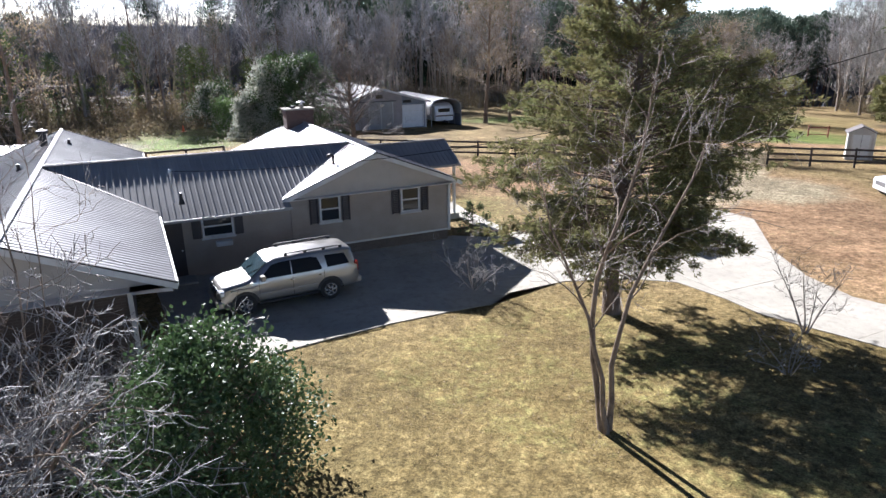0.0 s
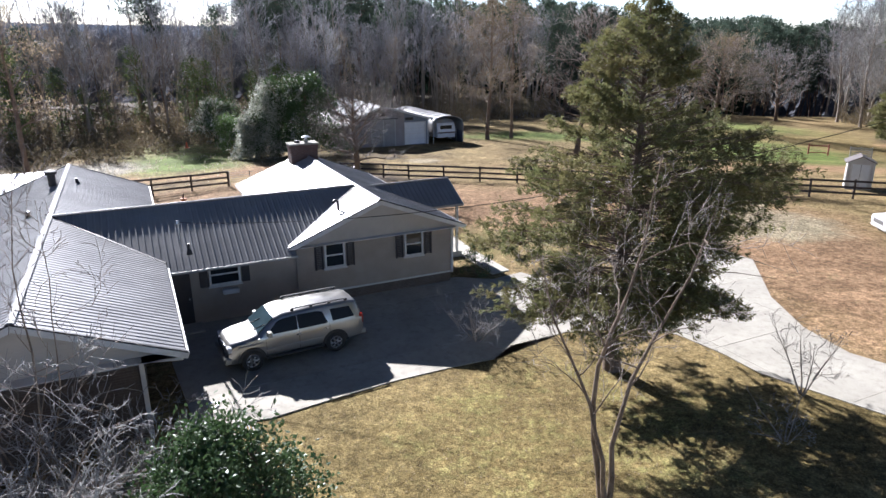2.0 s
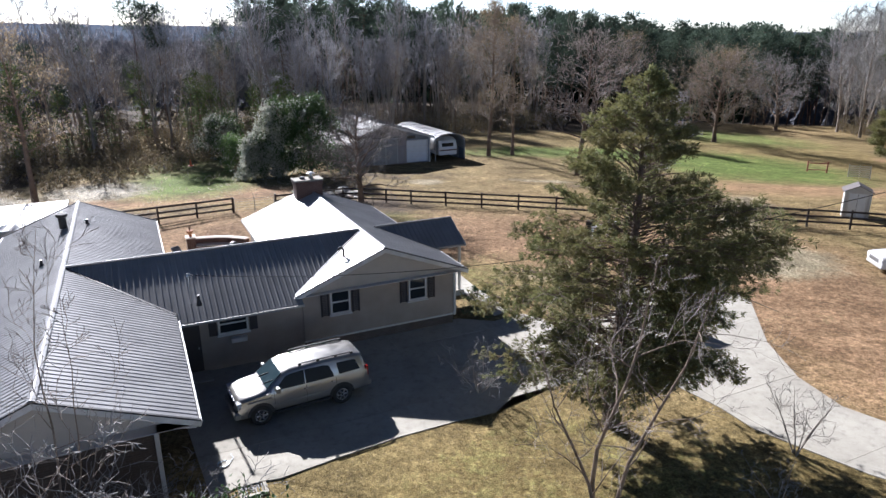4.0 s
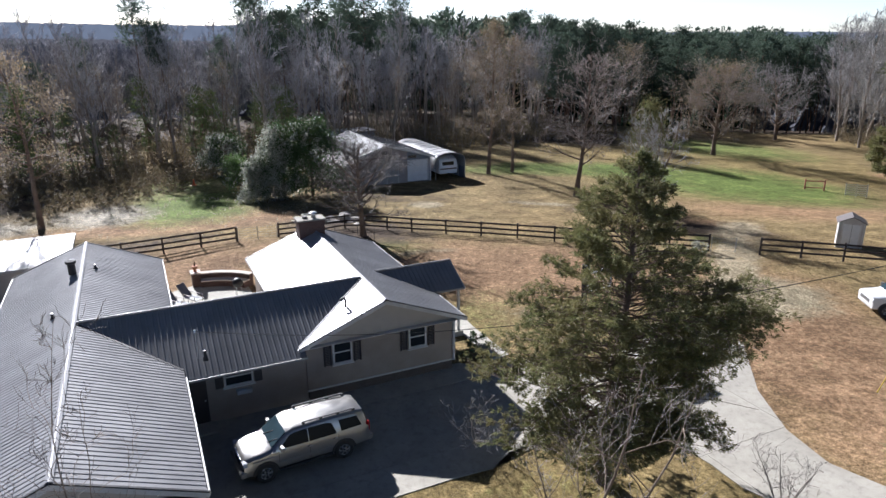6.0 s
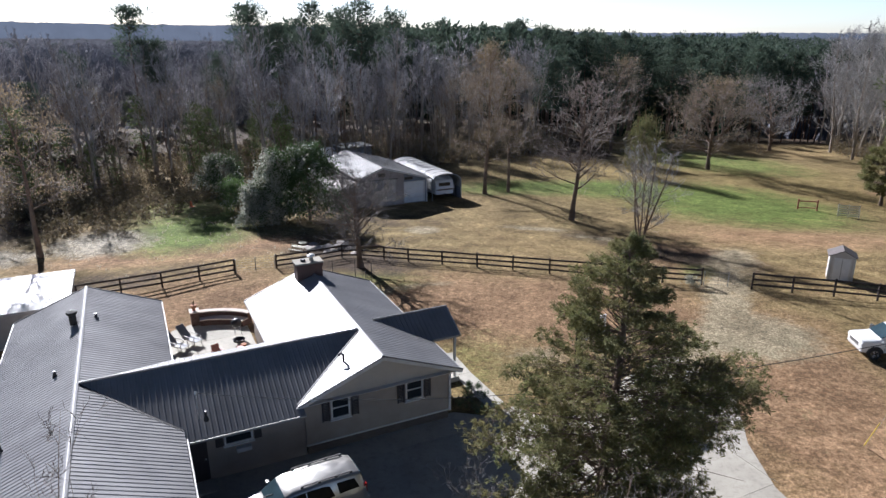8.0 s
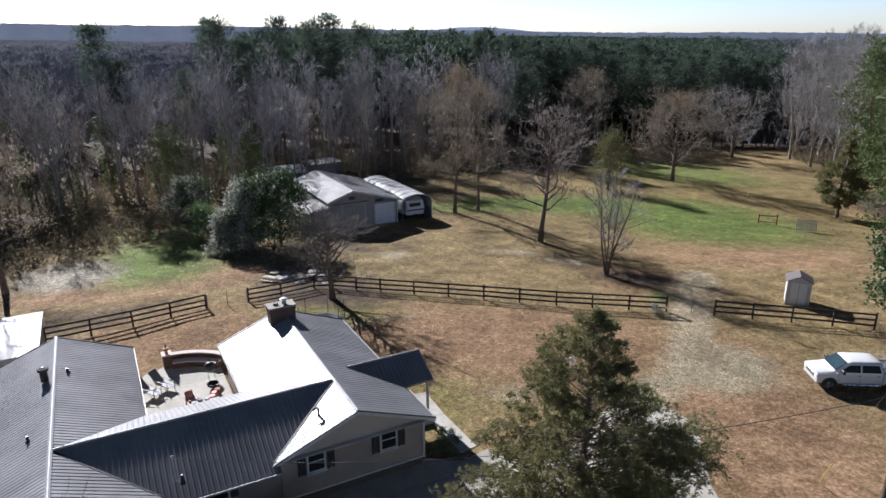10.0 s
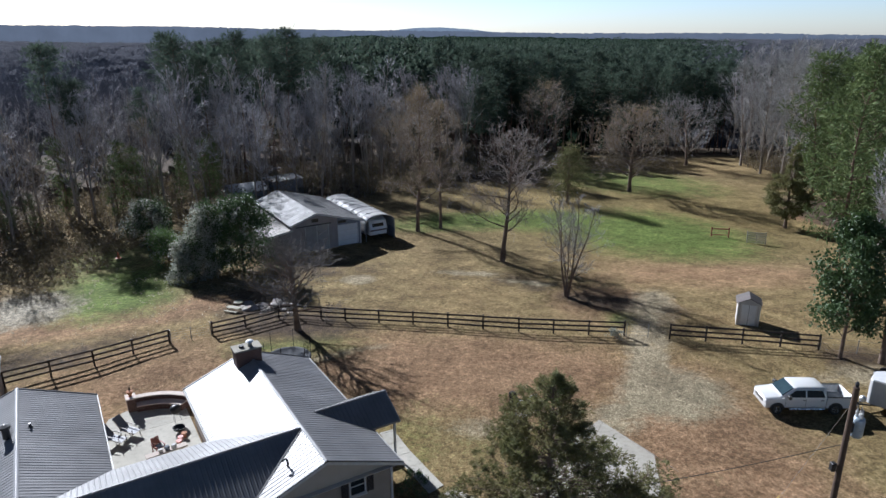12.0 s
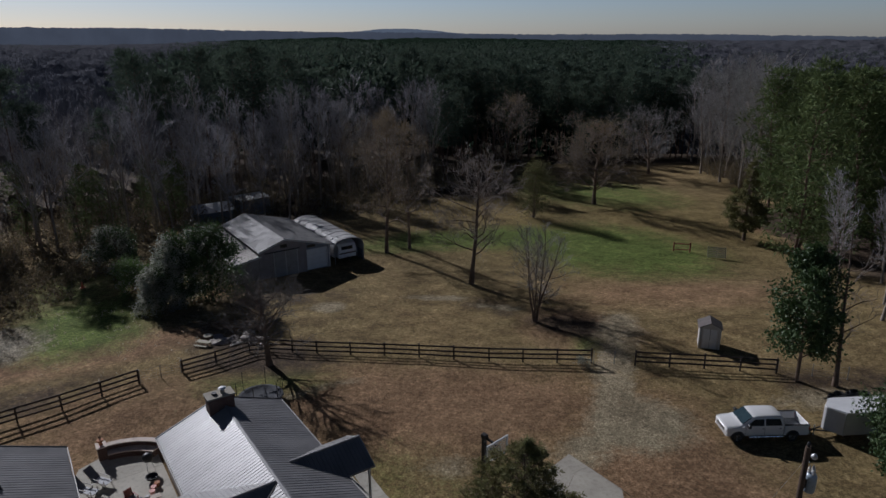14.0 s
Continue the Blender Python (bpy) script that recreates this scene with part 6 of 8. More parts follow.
# dense pines at the right
RIGHTW = "dense pines beside the field"
thickp = [pine_tree("dense green pine beside the field", 140 + k, Matrix.Identity(4), 24 + k, 0.26, 0.08, 0.19, 15, RIGHTW, 4, 1.15, 17, SUNPINE, 0.075) for k in range(3)]
spots = scatter(40, lambda x, y: (0.70 if y > 98 else 0.77) * y < x < 0.70 * y + 24, 2.8, (54, 68), (112, 134), taken)
spread_copies(thickp, spots, 0.8, 1.05)
for x, y in scatter(14, lambda x, y: True, 3.0, (47, 46), (68, 66), taken):
    copy_thing(bare_protos[int(rng_w.integers(4))], place(x, y, rng_w.uniform(0, 360), rng_w.uniform(0.5, 0.75), 0.1))


def undergrowth():
    """Brambles, saplings and dead leaves along the edge of the woods."""
    rng = np.random.default_rng(5)
    cs, seg = [], []
    for k in range(1500):
        x = rng.uniform(-62, 22)
        y = edge_y(x) + rng.uniform(-6, 26)
        if x > -12 and y < 103:
            continue
        z = gz(x, y)
        h = 0.4 + 3.4 * rng.uniform(0, 1) ** 1.8
        for j in range(4):
            a, s = rng.uniform(0, 6.28), rng.uniform(0.1, 0.45)
            e = (x + math.cos(a) * h * s, y + math.sin(a) * h * s, z + h * rng.uniform(0.6, 1.2))
            seg.append((x, y, z - 0.1, *e, 0.02, 0.008))
            cs.append(((x + e[0]) / 2, (y + e[1]) / 2, z + h * 0.45))
            cs.append((e[0], e[1], e[2] - 0.1))
    for k in range(520):
        x = rng.uniform(-48, -27)
        y = rng.uniform(57, 82)
        if y > edge_y(x) + 2 or y < 62 - 0.7 * (x + 30) - 14 * rng.uniform(0, 1) or x > -33 + 0.2 * (y - 60) + rng.normal(0, 2.0) or rng.uniform() < 0.3:
            continue
        z = gz(x, y)
        h = rng.uniform(0.3, 1.3)
        for j in range(4):
            a, s = rng.uniform(0, 6.28), rng.uniform(0.2, 0.9)
            e = (x + math.cos(a) * h * s, y + math.sin(a) * h * s, z + h * rng.uniform(0.4, 1.0))
            seg.append((x, y, z - 0.1, *e, 0.015, 0.006))
            cs.append(((x + e[0]) / 2, (y + e[1]) / 2, z + h * 0.4))
            cs.append((e[0], e[1], e[2] - 0.1))
    for k in range(420):
        y = rng.uniform(104, 158)
        x = 81 + 0.16 * (y - 104) + 9 * rng.uniform(0, 1) ** 0.8 + (4 if y < 116 else 0)
        z = gz(x, y)
        h = 0.6 + 3.2 * rng.uniform(0, 1) ** 1.5
        for j in range(4):
            a, s = rng.uniform(0, 6.28), rng.uniform(0.1, 0.5)
            e = (x + math.cos(a) * h * s, y + math.sin(a) * h * s, z + h * rng.uniform(0.6, 1.2))
            seg.append((x, y, z - 0.1, *e, 0.025, 0.01))
            cs.append(((x + e[0]) / 2, (y + e[1]) / 2, z + h * 0.45))
            cs.append((e[0], e[1], e[2] - 0.1))
    e = thing("undergrowth", Matrix.Identity(4), "brown brambles and saplings along the edge of the woods", "undergrowth", kind="stuff")
    part_mesh("stems", stick_mesh("stems", seg, 3, TWIG), e)
    part_mesh("leaves", leaf_mesh("leaves", cs, rng, 5, 0.35, 0.26, 0.11, BRAMBLE, 0.2), e)


undergrowth()


def ridge(x, y):
    """The pine-covered rise beyond the field."""
    d, a = np.hypot(x, y), np.arctan2(x, y)
    return (5.0 + 6.0 * smooth(0.0, 0.15, a)) * smooth(190, 330, d) * smooth(-0.34, -0.14, a) * smooth(0.70, 0.40, a)


def far_woods():
    """Crowns of the woods beyond, thinning out with distance."""
    rng = np.random.default_rng(9)
    cs, os, cb, seg = [], [], [], []
    for k in range(5200):
        d = 135 * (1500 / 135) ** rng.uniform(0, 1)
        a = radians(rng.uniform(-48, 50))
        x, y = d * math.sin(a), d * math.cos(a)
        if y < edge_y(x) + 34 and -150 < x < 108:
            continue
        if x >= 108 and y < 40:
            continue
        far = smooth(160, 400, d)
        z = gz(x, y) - 4 * far + float(ridge(x, y))
        pine = math.sin(x * 0.011 + 1.5) + math.sin(y * 0.014 - x * 0.004) + rng.normal(0, 0.4) + (1.6 if -0.17 < a + rng.normal(0, 0.05) < 0.47 else -1.9) > 0
        pine = pine and (d > 190 or x > -40)
        s = 1.0 + d / 500
        if pine:
            h = rng.uniform(17, 24)
            for j in range(14 if d < 420 else 8):
                o = unit(rng.normal(0, 1, 3) * np.array([1, 1, 0.8]) + np.array([0, 0, 0.4]))
                cs.append((x + o[0] * 2.3 * s, y + o[1] * 2.3 * s, z + h - 3.5 + o[2] * 3.5))
                os.append(o * 0.8)
        else:
            h = rng.uniform(13, 18)
            for j in range(13 if d < 230 else 7):
                aa = rng.uniform(0, 6.28)
                t = (x + math.cos(aa) * rng.uniform(0.5, 3.2) * s, y + math.sin(aa) * rng.uniform(0.5, 3.2) * s, z + h * rng.uniform(0.8, 1.0))
                seg.append((x, y, z + h * 0.3, *t, 0.14 * s, 0.05 * s))
                for q in range(1):
                    f = rng.uniform(0.5, 0.9)
                    b = tuple(p + (w - p) * f for p, w in zip((x, y, z + h * 0.3), t))
                    seg.append((*b, b[0] + rng.normal(0, 1.3 * s), b[1] + rng.normal(0, 1.3 * s), b[2] + rng.uniform(0.8, 2.5), 0.07 * s, 0.03 * s))
    e = thing("far_woods", Matrix.Identity(4), "mixed pine and bare woods running to the horizon", "woods", kind="stuff")
    part_mesh("needles", blade_mesh("needles", cs, os, rng, 6, 1.7, 0.34, PINE, 0.7), e)
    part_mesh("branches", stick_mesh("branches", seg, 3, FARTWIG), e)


far_woods()


# ---- woodland floor of crowns beyond, and the far hills ----
def canopy():
    rng = np.random.default_rng(3)
    ds = np.concatenate([np.linspace(170, 600, 62), np.geomspace(620, 2400, 40)])
    an = np.linspace(radians(-60), radians(62), 260)
    d, a = np.meshgrid(ds, an, indexing='ij')
    x, y = d * np.sin(a), d * np.cos(a)
    z = land(x, y) - 4 * smooth(160, 400, d) + 14 * smooth(0, 40, d - 172 - 60 * smooth(0.02, 0.16, a)) - 3 + 2.2 * np.sin(x * 0.06 + 2 * np.sin(y * 0.05)) * np.sin(y * 0.07) + rng.normal(0, 1.1, x.shape)
    z = z + ridge(x, y) + 12 * smooth(700, 2000, d) * (0.6 + 0.5 * np.sin(x * 0.004 + 1.0))
    n, k = an.size, None
    i = (np.arange(ds.size - 1)[:, None] * n + np.arange(n - 1)[None]).reshape(-1)
    f = np.stack([i, i + 1, i + n + 1, i + n], 1)
    m = Nodes("hazed_far_crowns")
    co = m.coords()
    # bare crowns tinted blue grey for the haze of distance
    c = m.mix(m.ramp(m.noise(0.05, 6, 0.7, co), 0, 1), (0.06, 0.063, 0.075), (0.118, 0.12, 0.136))
    c = m.mix(m.ramp(m.math('ADD', m.attr("pines"), m.math('MULTIPLY', m.math('SUBTRACT', m.noise(0.008, 4, 0.6, co), 0.5), 1.5)), 0, 1, 0.45, 0.58), c, (0.018, 0.03, 0.02))
    m.bump(m.noise(0.25, 5, 0.7, co), 1.0, 2.5)
    ob = mesh_object("far_canopy", np.stack([x, y, z], -1).reshape(-1, 3).tolist(), f.tolist(), m.done(c, 1.0, 0, 0.0))
    at = ob.data.attributes.new("pines", 'FLOAT', 'POINT')
    at.data.foreach_set("value", np.asarray(smooth(-0.32, -0.06, a) * smooth(0.62, 0.34, a) * 0.85, np.float32).reshape(-1))
    tagged(ob, "crowns of distant woods, haze painted in as blue grey, with green pines", "woods", kind="stuff")


canopy()


def hills(name, dist, base, height, color, seed, tilt, knoll):
    """A far ridge on the horizon, so distant that it never shifts; its blue haze is a painted glow."""
    rng = np.random.default_rng(seed)
    an = np.linspace(radians(-62), radians(62), 900)
    h = np.zeros_like(an)
    for f, w in ((3, 1.0), (7, 0.6), (17, 0.3), (60, 0.10), (150, 0.07)):
        h += w * np.sin(an * f + rng.uniform(0, 6.28))
    top = base + height * (0.5 + 0.35 * h / 1.6) - tilt * an + knoll * np.exp(-((an - 0.09) / 0.08) ** 2) + rng.normal(0, 0.9, an.size)
    x, y = dist * np.sin(an), dist * np.cos(an)
    v = [(p, q, -40.0) for p, q in zip(x, y)] + [(p, q, t) for p, q, t in zip(x, y, top)]
    v += [(p * 1.1, q * 1.1, t - 6.0) for p, q, t in zip(x, y, top)]
    n = len(an)
    f = [(i, i + 1, n + i + 1, n + i) for i in range(n - 1)] + [(n + i, n + i + 1, 2 * n + i + 1, 2 * n + i) for i in range(n - 1)]
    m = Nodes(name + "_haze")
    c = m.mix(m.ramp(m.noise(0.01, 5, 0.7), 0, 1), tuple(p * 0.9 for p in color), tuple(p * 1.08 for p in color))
    # the hills emit their haze colour instead of being lit
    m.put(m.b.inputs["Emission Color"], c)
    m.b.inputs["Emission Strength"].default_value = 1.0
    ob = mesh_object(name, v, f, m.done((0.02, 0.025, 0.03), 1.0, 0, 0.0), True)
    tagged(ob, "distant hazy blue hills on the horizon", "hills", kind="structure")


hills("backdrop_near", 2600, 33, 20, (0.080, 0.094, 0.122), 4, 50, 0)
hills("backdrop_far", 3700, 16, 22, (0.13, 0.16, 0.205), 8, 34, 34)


# ---- vehicles ----
SILVER = car_paint("silver_paint", (0.40, 0.39, 0.37), 0.75)
WHITEPAINT = car_paint("white_paint", (0.74, 0.74, 0.73), 0.0)
CARGLASS = glass("car_glass", (0.005, 0.006, 0.007), 0.2)
CARGLASS.node_tree.nodes["Principled BSDF"].inputs["Specular IOR Level"].default_value = 0.1
# the bluish tint paints the reflected sky into the glass
SCREEN = glass("sky_tinted_glass", (0.03, 0.05, 0.06), 0.03)
TYRE = surface("tyre_rubber", (0.014, 0.014, 0.015), (0.028, 0.027, 0.026), 9, 0.8)
PLASTIC = surface("black_plastic", (0.02, 0.02, 0.021), (0.035, 0.035, 0.036), 9, 0.55)
CHROME = surface("alloy", (0.52, 0.52, 0.53), (0.62, 0.62, 0.63), 6, 0.25, 0.9)
REDLENS = surface("red_lens", (0.30, 0.012, 0.01), (0.38, 0.02, 0.015), 6, 0.2)
CLEARLENS = surface("clear_lens", (0.55, 0.56, 0.58), (0.65, 0.66, 0.68), 6, 0.15)


def loft(bm, stations):
    """A car skin: stations (x, bottom, belt, top, half width, half width of the top), from nose to tail."""
    rings = []
    for x, zb, belt, top, w, wt in stations:
        half = [(0, zb), (w * 0.86, zb), (w * 0.97, zb + 0.10), (w, zb + 0.30), (w, belt - 0.16), (w * 0.975, belt), (wt + 0.05, top - 0.12), (wt, top - 0.05), (wt - 0.12, top), (0, top + 0.02)]
        ring = [bm.verts.new((x, y, z)) for y, z in half] + [bm.verts.new((x, -y, z)) for y, z in half[-2:0:-1]]
        rings.append(ring)
    n = len(rings[0])
    for a, b in zip(rings, rings[1:]):
        for i in range(n):
            bm.faces.new((a[i], a[(i + 1) % n], b[(i + 1) % n], b[i]))
    for r in (rings[0], rings[-1]):
        f = bm.faces.new(r)
        bmesh.ops.triangulate(bm, faces=[f])
    return bm


def wheel(parent, x, y, r, s):
    """A wheel with its tyre, rim and spokes; arch() adds the dark well plate. s: the side it looks to."""
    m = Matrix.Translation((x, y, r))
    turn = Matrix.Rotation(radians(90), 4, 'X')
    w = part("wheel", lathe(bmesh.new(), [(r * 0.60, -0.12), (r * 0.97, -0.125), (r, -0.09), (r, 0.09), (r * 0.97, 0.125), (r * 0.60, 0.12)], 24, m @ turn), TYRE, parent, "black tyre", True)
    b = lathe(bmesh.new(), [(r * 0.62, 0.0), (r * 0.62, 0.10), (r * 0.55, 0.125), (r * 0.52, 0.06), (0.05, 0.05)], 20, m @ turn @ Matrix.Scale(-1 if s > 0 else 1, 4, (0, 0, 1)))
    rim = part("rim", b, PLASTIC, w)
    sp = bmesh.new()
    for k in range(6):
        a = 2 * math.pi * k / 6
        yy = y + s * 0.118
        bar(sp, (x + 0.04 * math.cos(a), yy, r + 0.04 * math.sin(a)), (x + r * 0.57 * math.cos(a), yy, r + r * 0.57 * math.sin(a)), 0.07, 0.03, (0, s, 0))
    lathe(sp, [(r * 0.50, -0.01), (r * 0.61, -0.012), (r * 0.62, 0.012), (r * 0.50, 0.012)], 20, Matrix.Translation((x, y + s * 0.112, r)) @ turn, caps=False)
    part("spokes", sp, CHROME, w, "alloy spokes")
    return w


# black plate on the body side, for the shade inside the wheel well
def arch(parent, x, y, r, s):
    bm = bmesh.new()
    n = 12
    prof = [(x + (r + 0.11) * math.cos(math.pi * k / n), r + (r + 0.11) * math.sin(math.pi * k / n)) for k in range(n + 1)]
    prof = [(x + r + 0.11, 0.42)] + prof + [(x - r - 0.11, 0.42)]
    prism(bm, prof, min(y, y + s * 0.012), max(y, y + s * 0.012), 'y')
    part("wheel_arch", bm, PLASTIC, parent, "dark plate drawn for the shaded wheel well")


def side_glass(parent, pts, w, wt, belt, top, s, name="window"):
    """A pane on the sloping cabin side; pts are (x, height share)."""
    a, b = Vector((0, w * 0.975, belt)), Vector((0, wt + 0.05, top - 0.12))
    nrm = Vector((0, 1, (w * 0.975 - wt - 0.05) / (top - 0.12 - belt))).normalized()
    bm = bmesh.new()
    fr, bk = [], []
    for x, f in pts:
        p = a + (b - a) * f
        for lst, o in ((fr, 0.010), (bk, -0.012)):
            q = p + nrm * o
            lst.append(bm.verts.new((x, s * q.y, q.z)))
    n = len(pts)
    bm.faces.new(fr)
    bm.faces.new(bk[::-1])
    for i in range(n):
        bm.faces.new((fr[i], bk[i], bk[(i + 1) % n], fr[(i + 1) % n]))
    return part(name, bm, CARGLASS, parent, "dark tinted side window")


def cross_glass(parent, xa, za, wa, xb, zb, wb, name, out):
    """A windscreen or rear window: a sloping pane across the car."""
    bm = bmesh.new()
    d = Vector((xb - xa, 0, zb - za))
    nrm = Vector((-d.z, 0, d.x)).normalized()
    if nrm.x * out < 0:
        nrm = -nrm
    c = [(xa, -wa, za), (xa, wa, za), (xb, wb, zb), (xb, -wb, zb)]
    t = [bm.verts.new(Vector(p) + nrm * 0.022) for p in c]
    u = [bm.verts.new(Vector(p) - nrm * 0.03) for p in c]
    bm.faces.new(t)
    bm.faces.new(u[::-1])
    for i in range(4):
        bm.faces.new((t[i], u[i], u[(i + 1) % 4], t[(i + 1) % 4]))
    return part(name, bm, SCREEN, parent, "glass with the sky's reflection tinted in")


def seam(parent, a, b):
    part("seam", bar(bmesh.new(), a, b, 0.012, 0.012), PLASTIC, parent)


def suv(m):
    e = thing("sport_utility_vehicle", m, "silver full-size sport utility vehicle parked on the shaded driveway", "car")
    w, wt, belt, top = 0.99, 0.74, 1.20, 1.90
    st = [(2.50, 0.50, 0.80, 0.86, 0.66, 0.52), (2.44, 0.36, 0.93, 1.00, 0.88, 0.72), (2.30, 0.34, 1.02, 1.09, 0.95, 0.80), (2.0, 0.34, 1.07, 1.15, 0.98, 0.84), (1.7, 0.36, 1.11, 1.19, w, 0.86), (1.42, 0.38, 1.16, 1.23, w, 0.84),
          (1.22, 0.38, 1.18, 1.38, w, 0.80), (0.98, 0.38, 1.19, 1.57, w, 0.78), (0.70, 0.38, belt, 1.77, w, 0.755), (0.45, 0.38, belt, 1.85, w, wt), (-0.9, 0.38, belt, top, w, wt), (-2.1, 0.38, belt, 1.87, w, wt), (-2.42, 0.40, belt, 1.80, 0.98, 0.70), (-2.58, 0.44, 1.18, 1.30, 0.95, 0.80), (-2.66, 0.50, 0.90, 0.98, 0.88, 0.74)]
    body = part("body", loft(bmesh.new(), st), SILVER, e, "silver metallic paint", True)
    body.data.set_sharp_from_angle(angle=radians(38))
    for s in (-1, 1):
        side_glass(e, [(1.10, 0.06), (0.62, 0.80), (0.40, 0.88), (-0.07, 0.92), (-0.07, 0.04)], w, wt, belt, top, s)
        side_glass(e, [(-0.10, 0.04), (-0.10, 0.92), (-0.85, 0.90), (-1.06, 0.80), (-1.22, 0.10), (-1.18, 0.04)], w, wt, belt, top, s)
        side_glass(e, [(-1.42, 0.10), (-1.36, 0.86), (-2.12, 0.82), (-2.28, 0.14)], w, wt, belt, top, s)
        part("flare", bar(bmesh.new(), (2.1, s * 0.985, 0.98), (1.2, s * 0.985, 1.02), 0.05, 0.06, bevel=0.02), SILVER, e)
        for x in (-0.10, 1.12, -1.28):
            seam(e, (x, s * 1.0, 0.5), (x, s * 0.985, 1.19))
        for x in (-0.05, -1.10):
            part("door_handle", box(bmesh.new(), (x - 0.13, min(s * 0.985, s * 1.03), 1.03), (x + 0.05, max(s * 0.985, s * 1.03), 1.07), 0.008), CHROME, e)
        part("side_step", bar(bmesh.new(), (1.15, s * 1.0, 0.40), (-1.0, s * 1.0, 0.40), 0.16, 0.07, bevel=0.02), PLASTIC, e)
        part("body_moulding", bar(bmesh.new(), (1.15, s * 1.0, 0.68), (-1.0, s * 1.0, 0.68), 0.03, 0.10), SILVER, e)
        mir = part("mirror", box(bmesh.new(), (0.92, min(s * 0.98, s * 1.22), 1.22), (1.08, max(s * 0.98, s * 1.22), 1.42), 0.03), SILVER, e)
        part("mirror_glass", box(bmesh.new(), (0.912, min(s * 1.03, s * 1.20), 1.24), (0.922, max(s * 1.03, s * 1.20), 1.40)), CHROME, mir)
        part("roof_rail", bar(bmesh.new(), (0.05, s * 0.66, 1.955), (-2.0, s * 0.66, 1.945), 0.06, 0.045, bevel=0.012), PLASTIC, e, "dark roof rail")
        for x in (0.02, -0.7, -1.4, -2.05):
            part("rail_foot", box(bmesh.new(), (x - 0.06, s * 0.66 - 0.03, 1.86), (x + 0.06, s * 0.66 + 0.03, 1.95), 0.01), PLASTIC, e)
        part("headlight", box(bmesh.new(), (2.28, min(s * 0.60, s * 0.94), 0.82), (2.47, max(s * 0.60, s * 0.94), 1.02), 0.04), CLEARLENS, e, "clear headlight")
        part("tail_light", box(bmesh.new(), (-2.64, min(s * 0.76, s * 0.93), 0.90), (-2.50, max(s * 0.76, s * 0.93), 1.30), 0.02), REDLENS, e, "red tail light")
        for x in (1.65, -1.48):
            arch(e, x, s * 0.985, 0.40, s)
            wheel(e, x, s * 0.89, 0.40, s)
    cross_glass(e, 1.33, 1.29, 0.77, 0.74, 1.75, 0.68, "windscreen", 1)
    cross_glass(e, -2.55, 1.36, 0.72, -2.44, 1.76, 0.62, "rear_window", -1)
    gr = part("grille", box(bmesh.new(), (2.42, -0.52, 0.72), (2.53, 0.52, 0.98), 0.03), CHROME, e, "chrome grille")
    for k in range(3):
        part("grille_bar", box(bmesh.new(), (2.50, -0.46, 0.75 + k * 0.075), (2.54, 0.46, 0.785 + k * 0.075)), PLASTIC, gr)
    part("front_bumper", box(bmesh.new(), (2.30, -0.93, 0.38), (2.60, 0.93, 0.66), 0.06), SILVER, e)
    part("rear_bumper", box(bmesh.new(), (-2.76, -0.93, 0.44), (-2.45, 0.93, 0.70), 0.05), SILVER, e)
    for y in (-0.35, 0.3):
        part("wiper", bar(bmesh.new(), (1.38, y, 1.285), (1.05, y + 0.35, 1.55), 0.02, 0.02), PLASTIC, e)
    return e


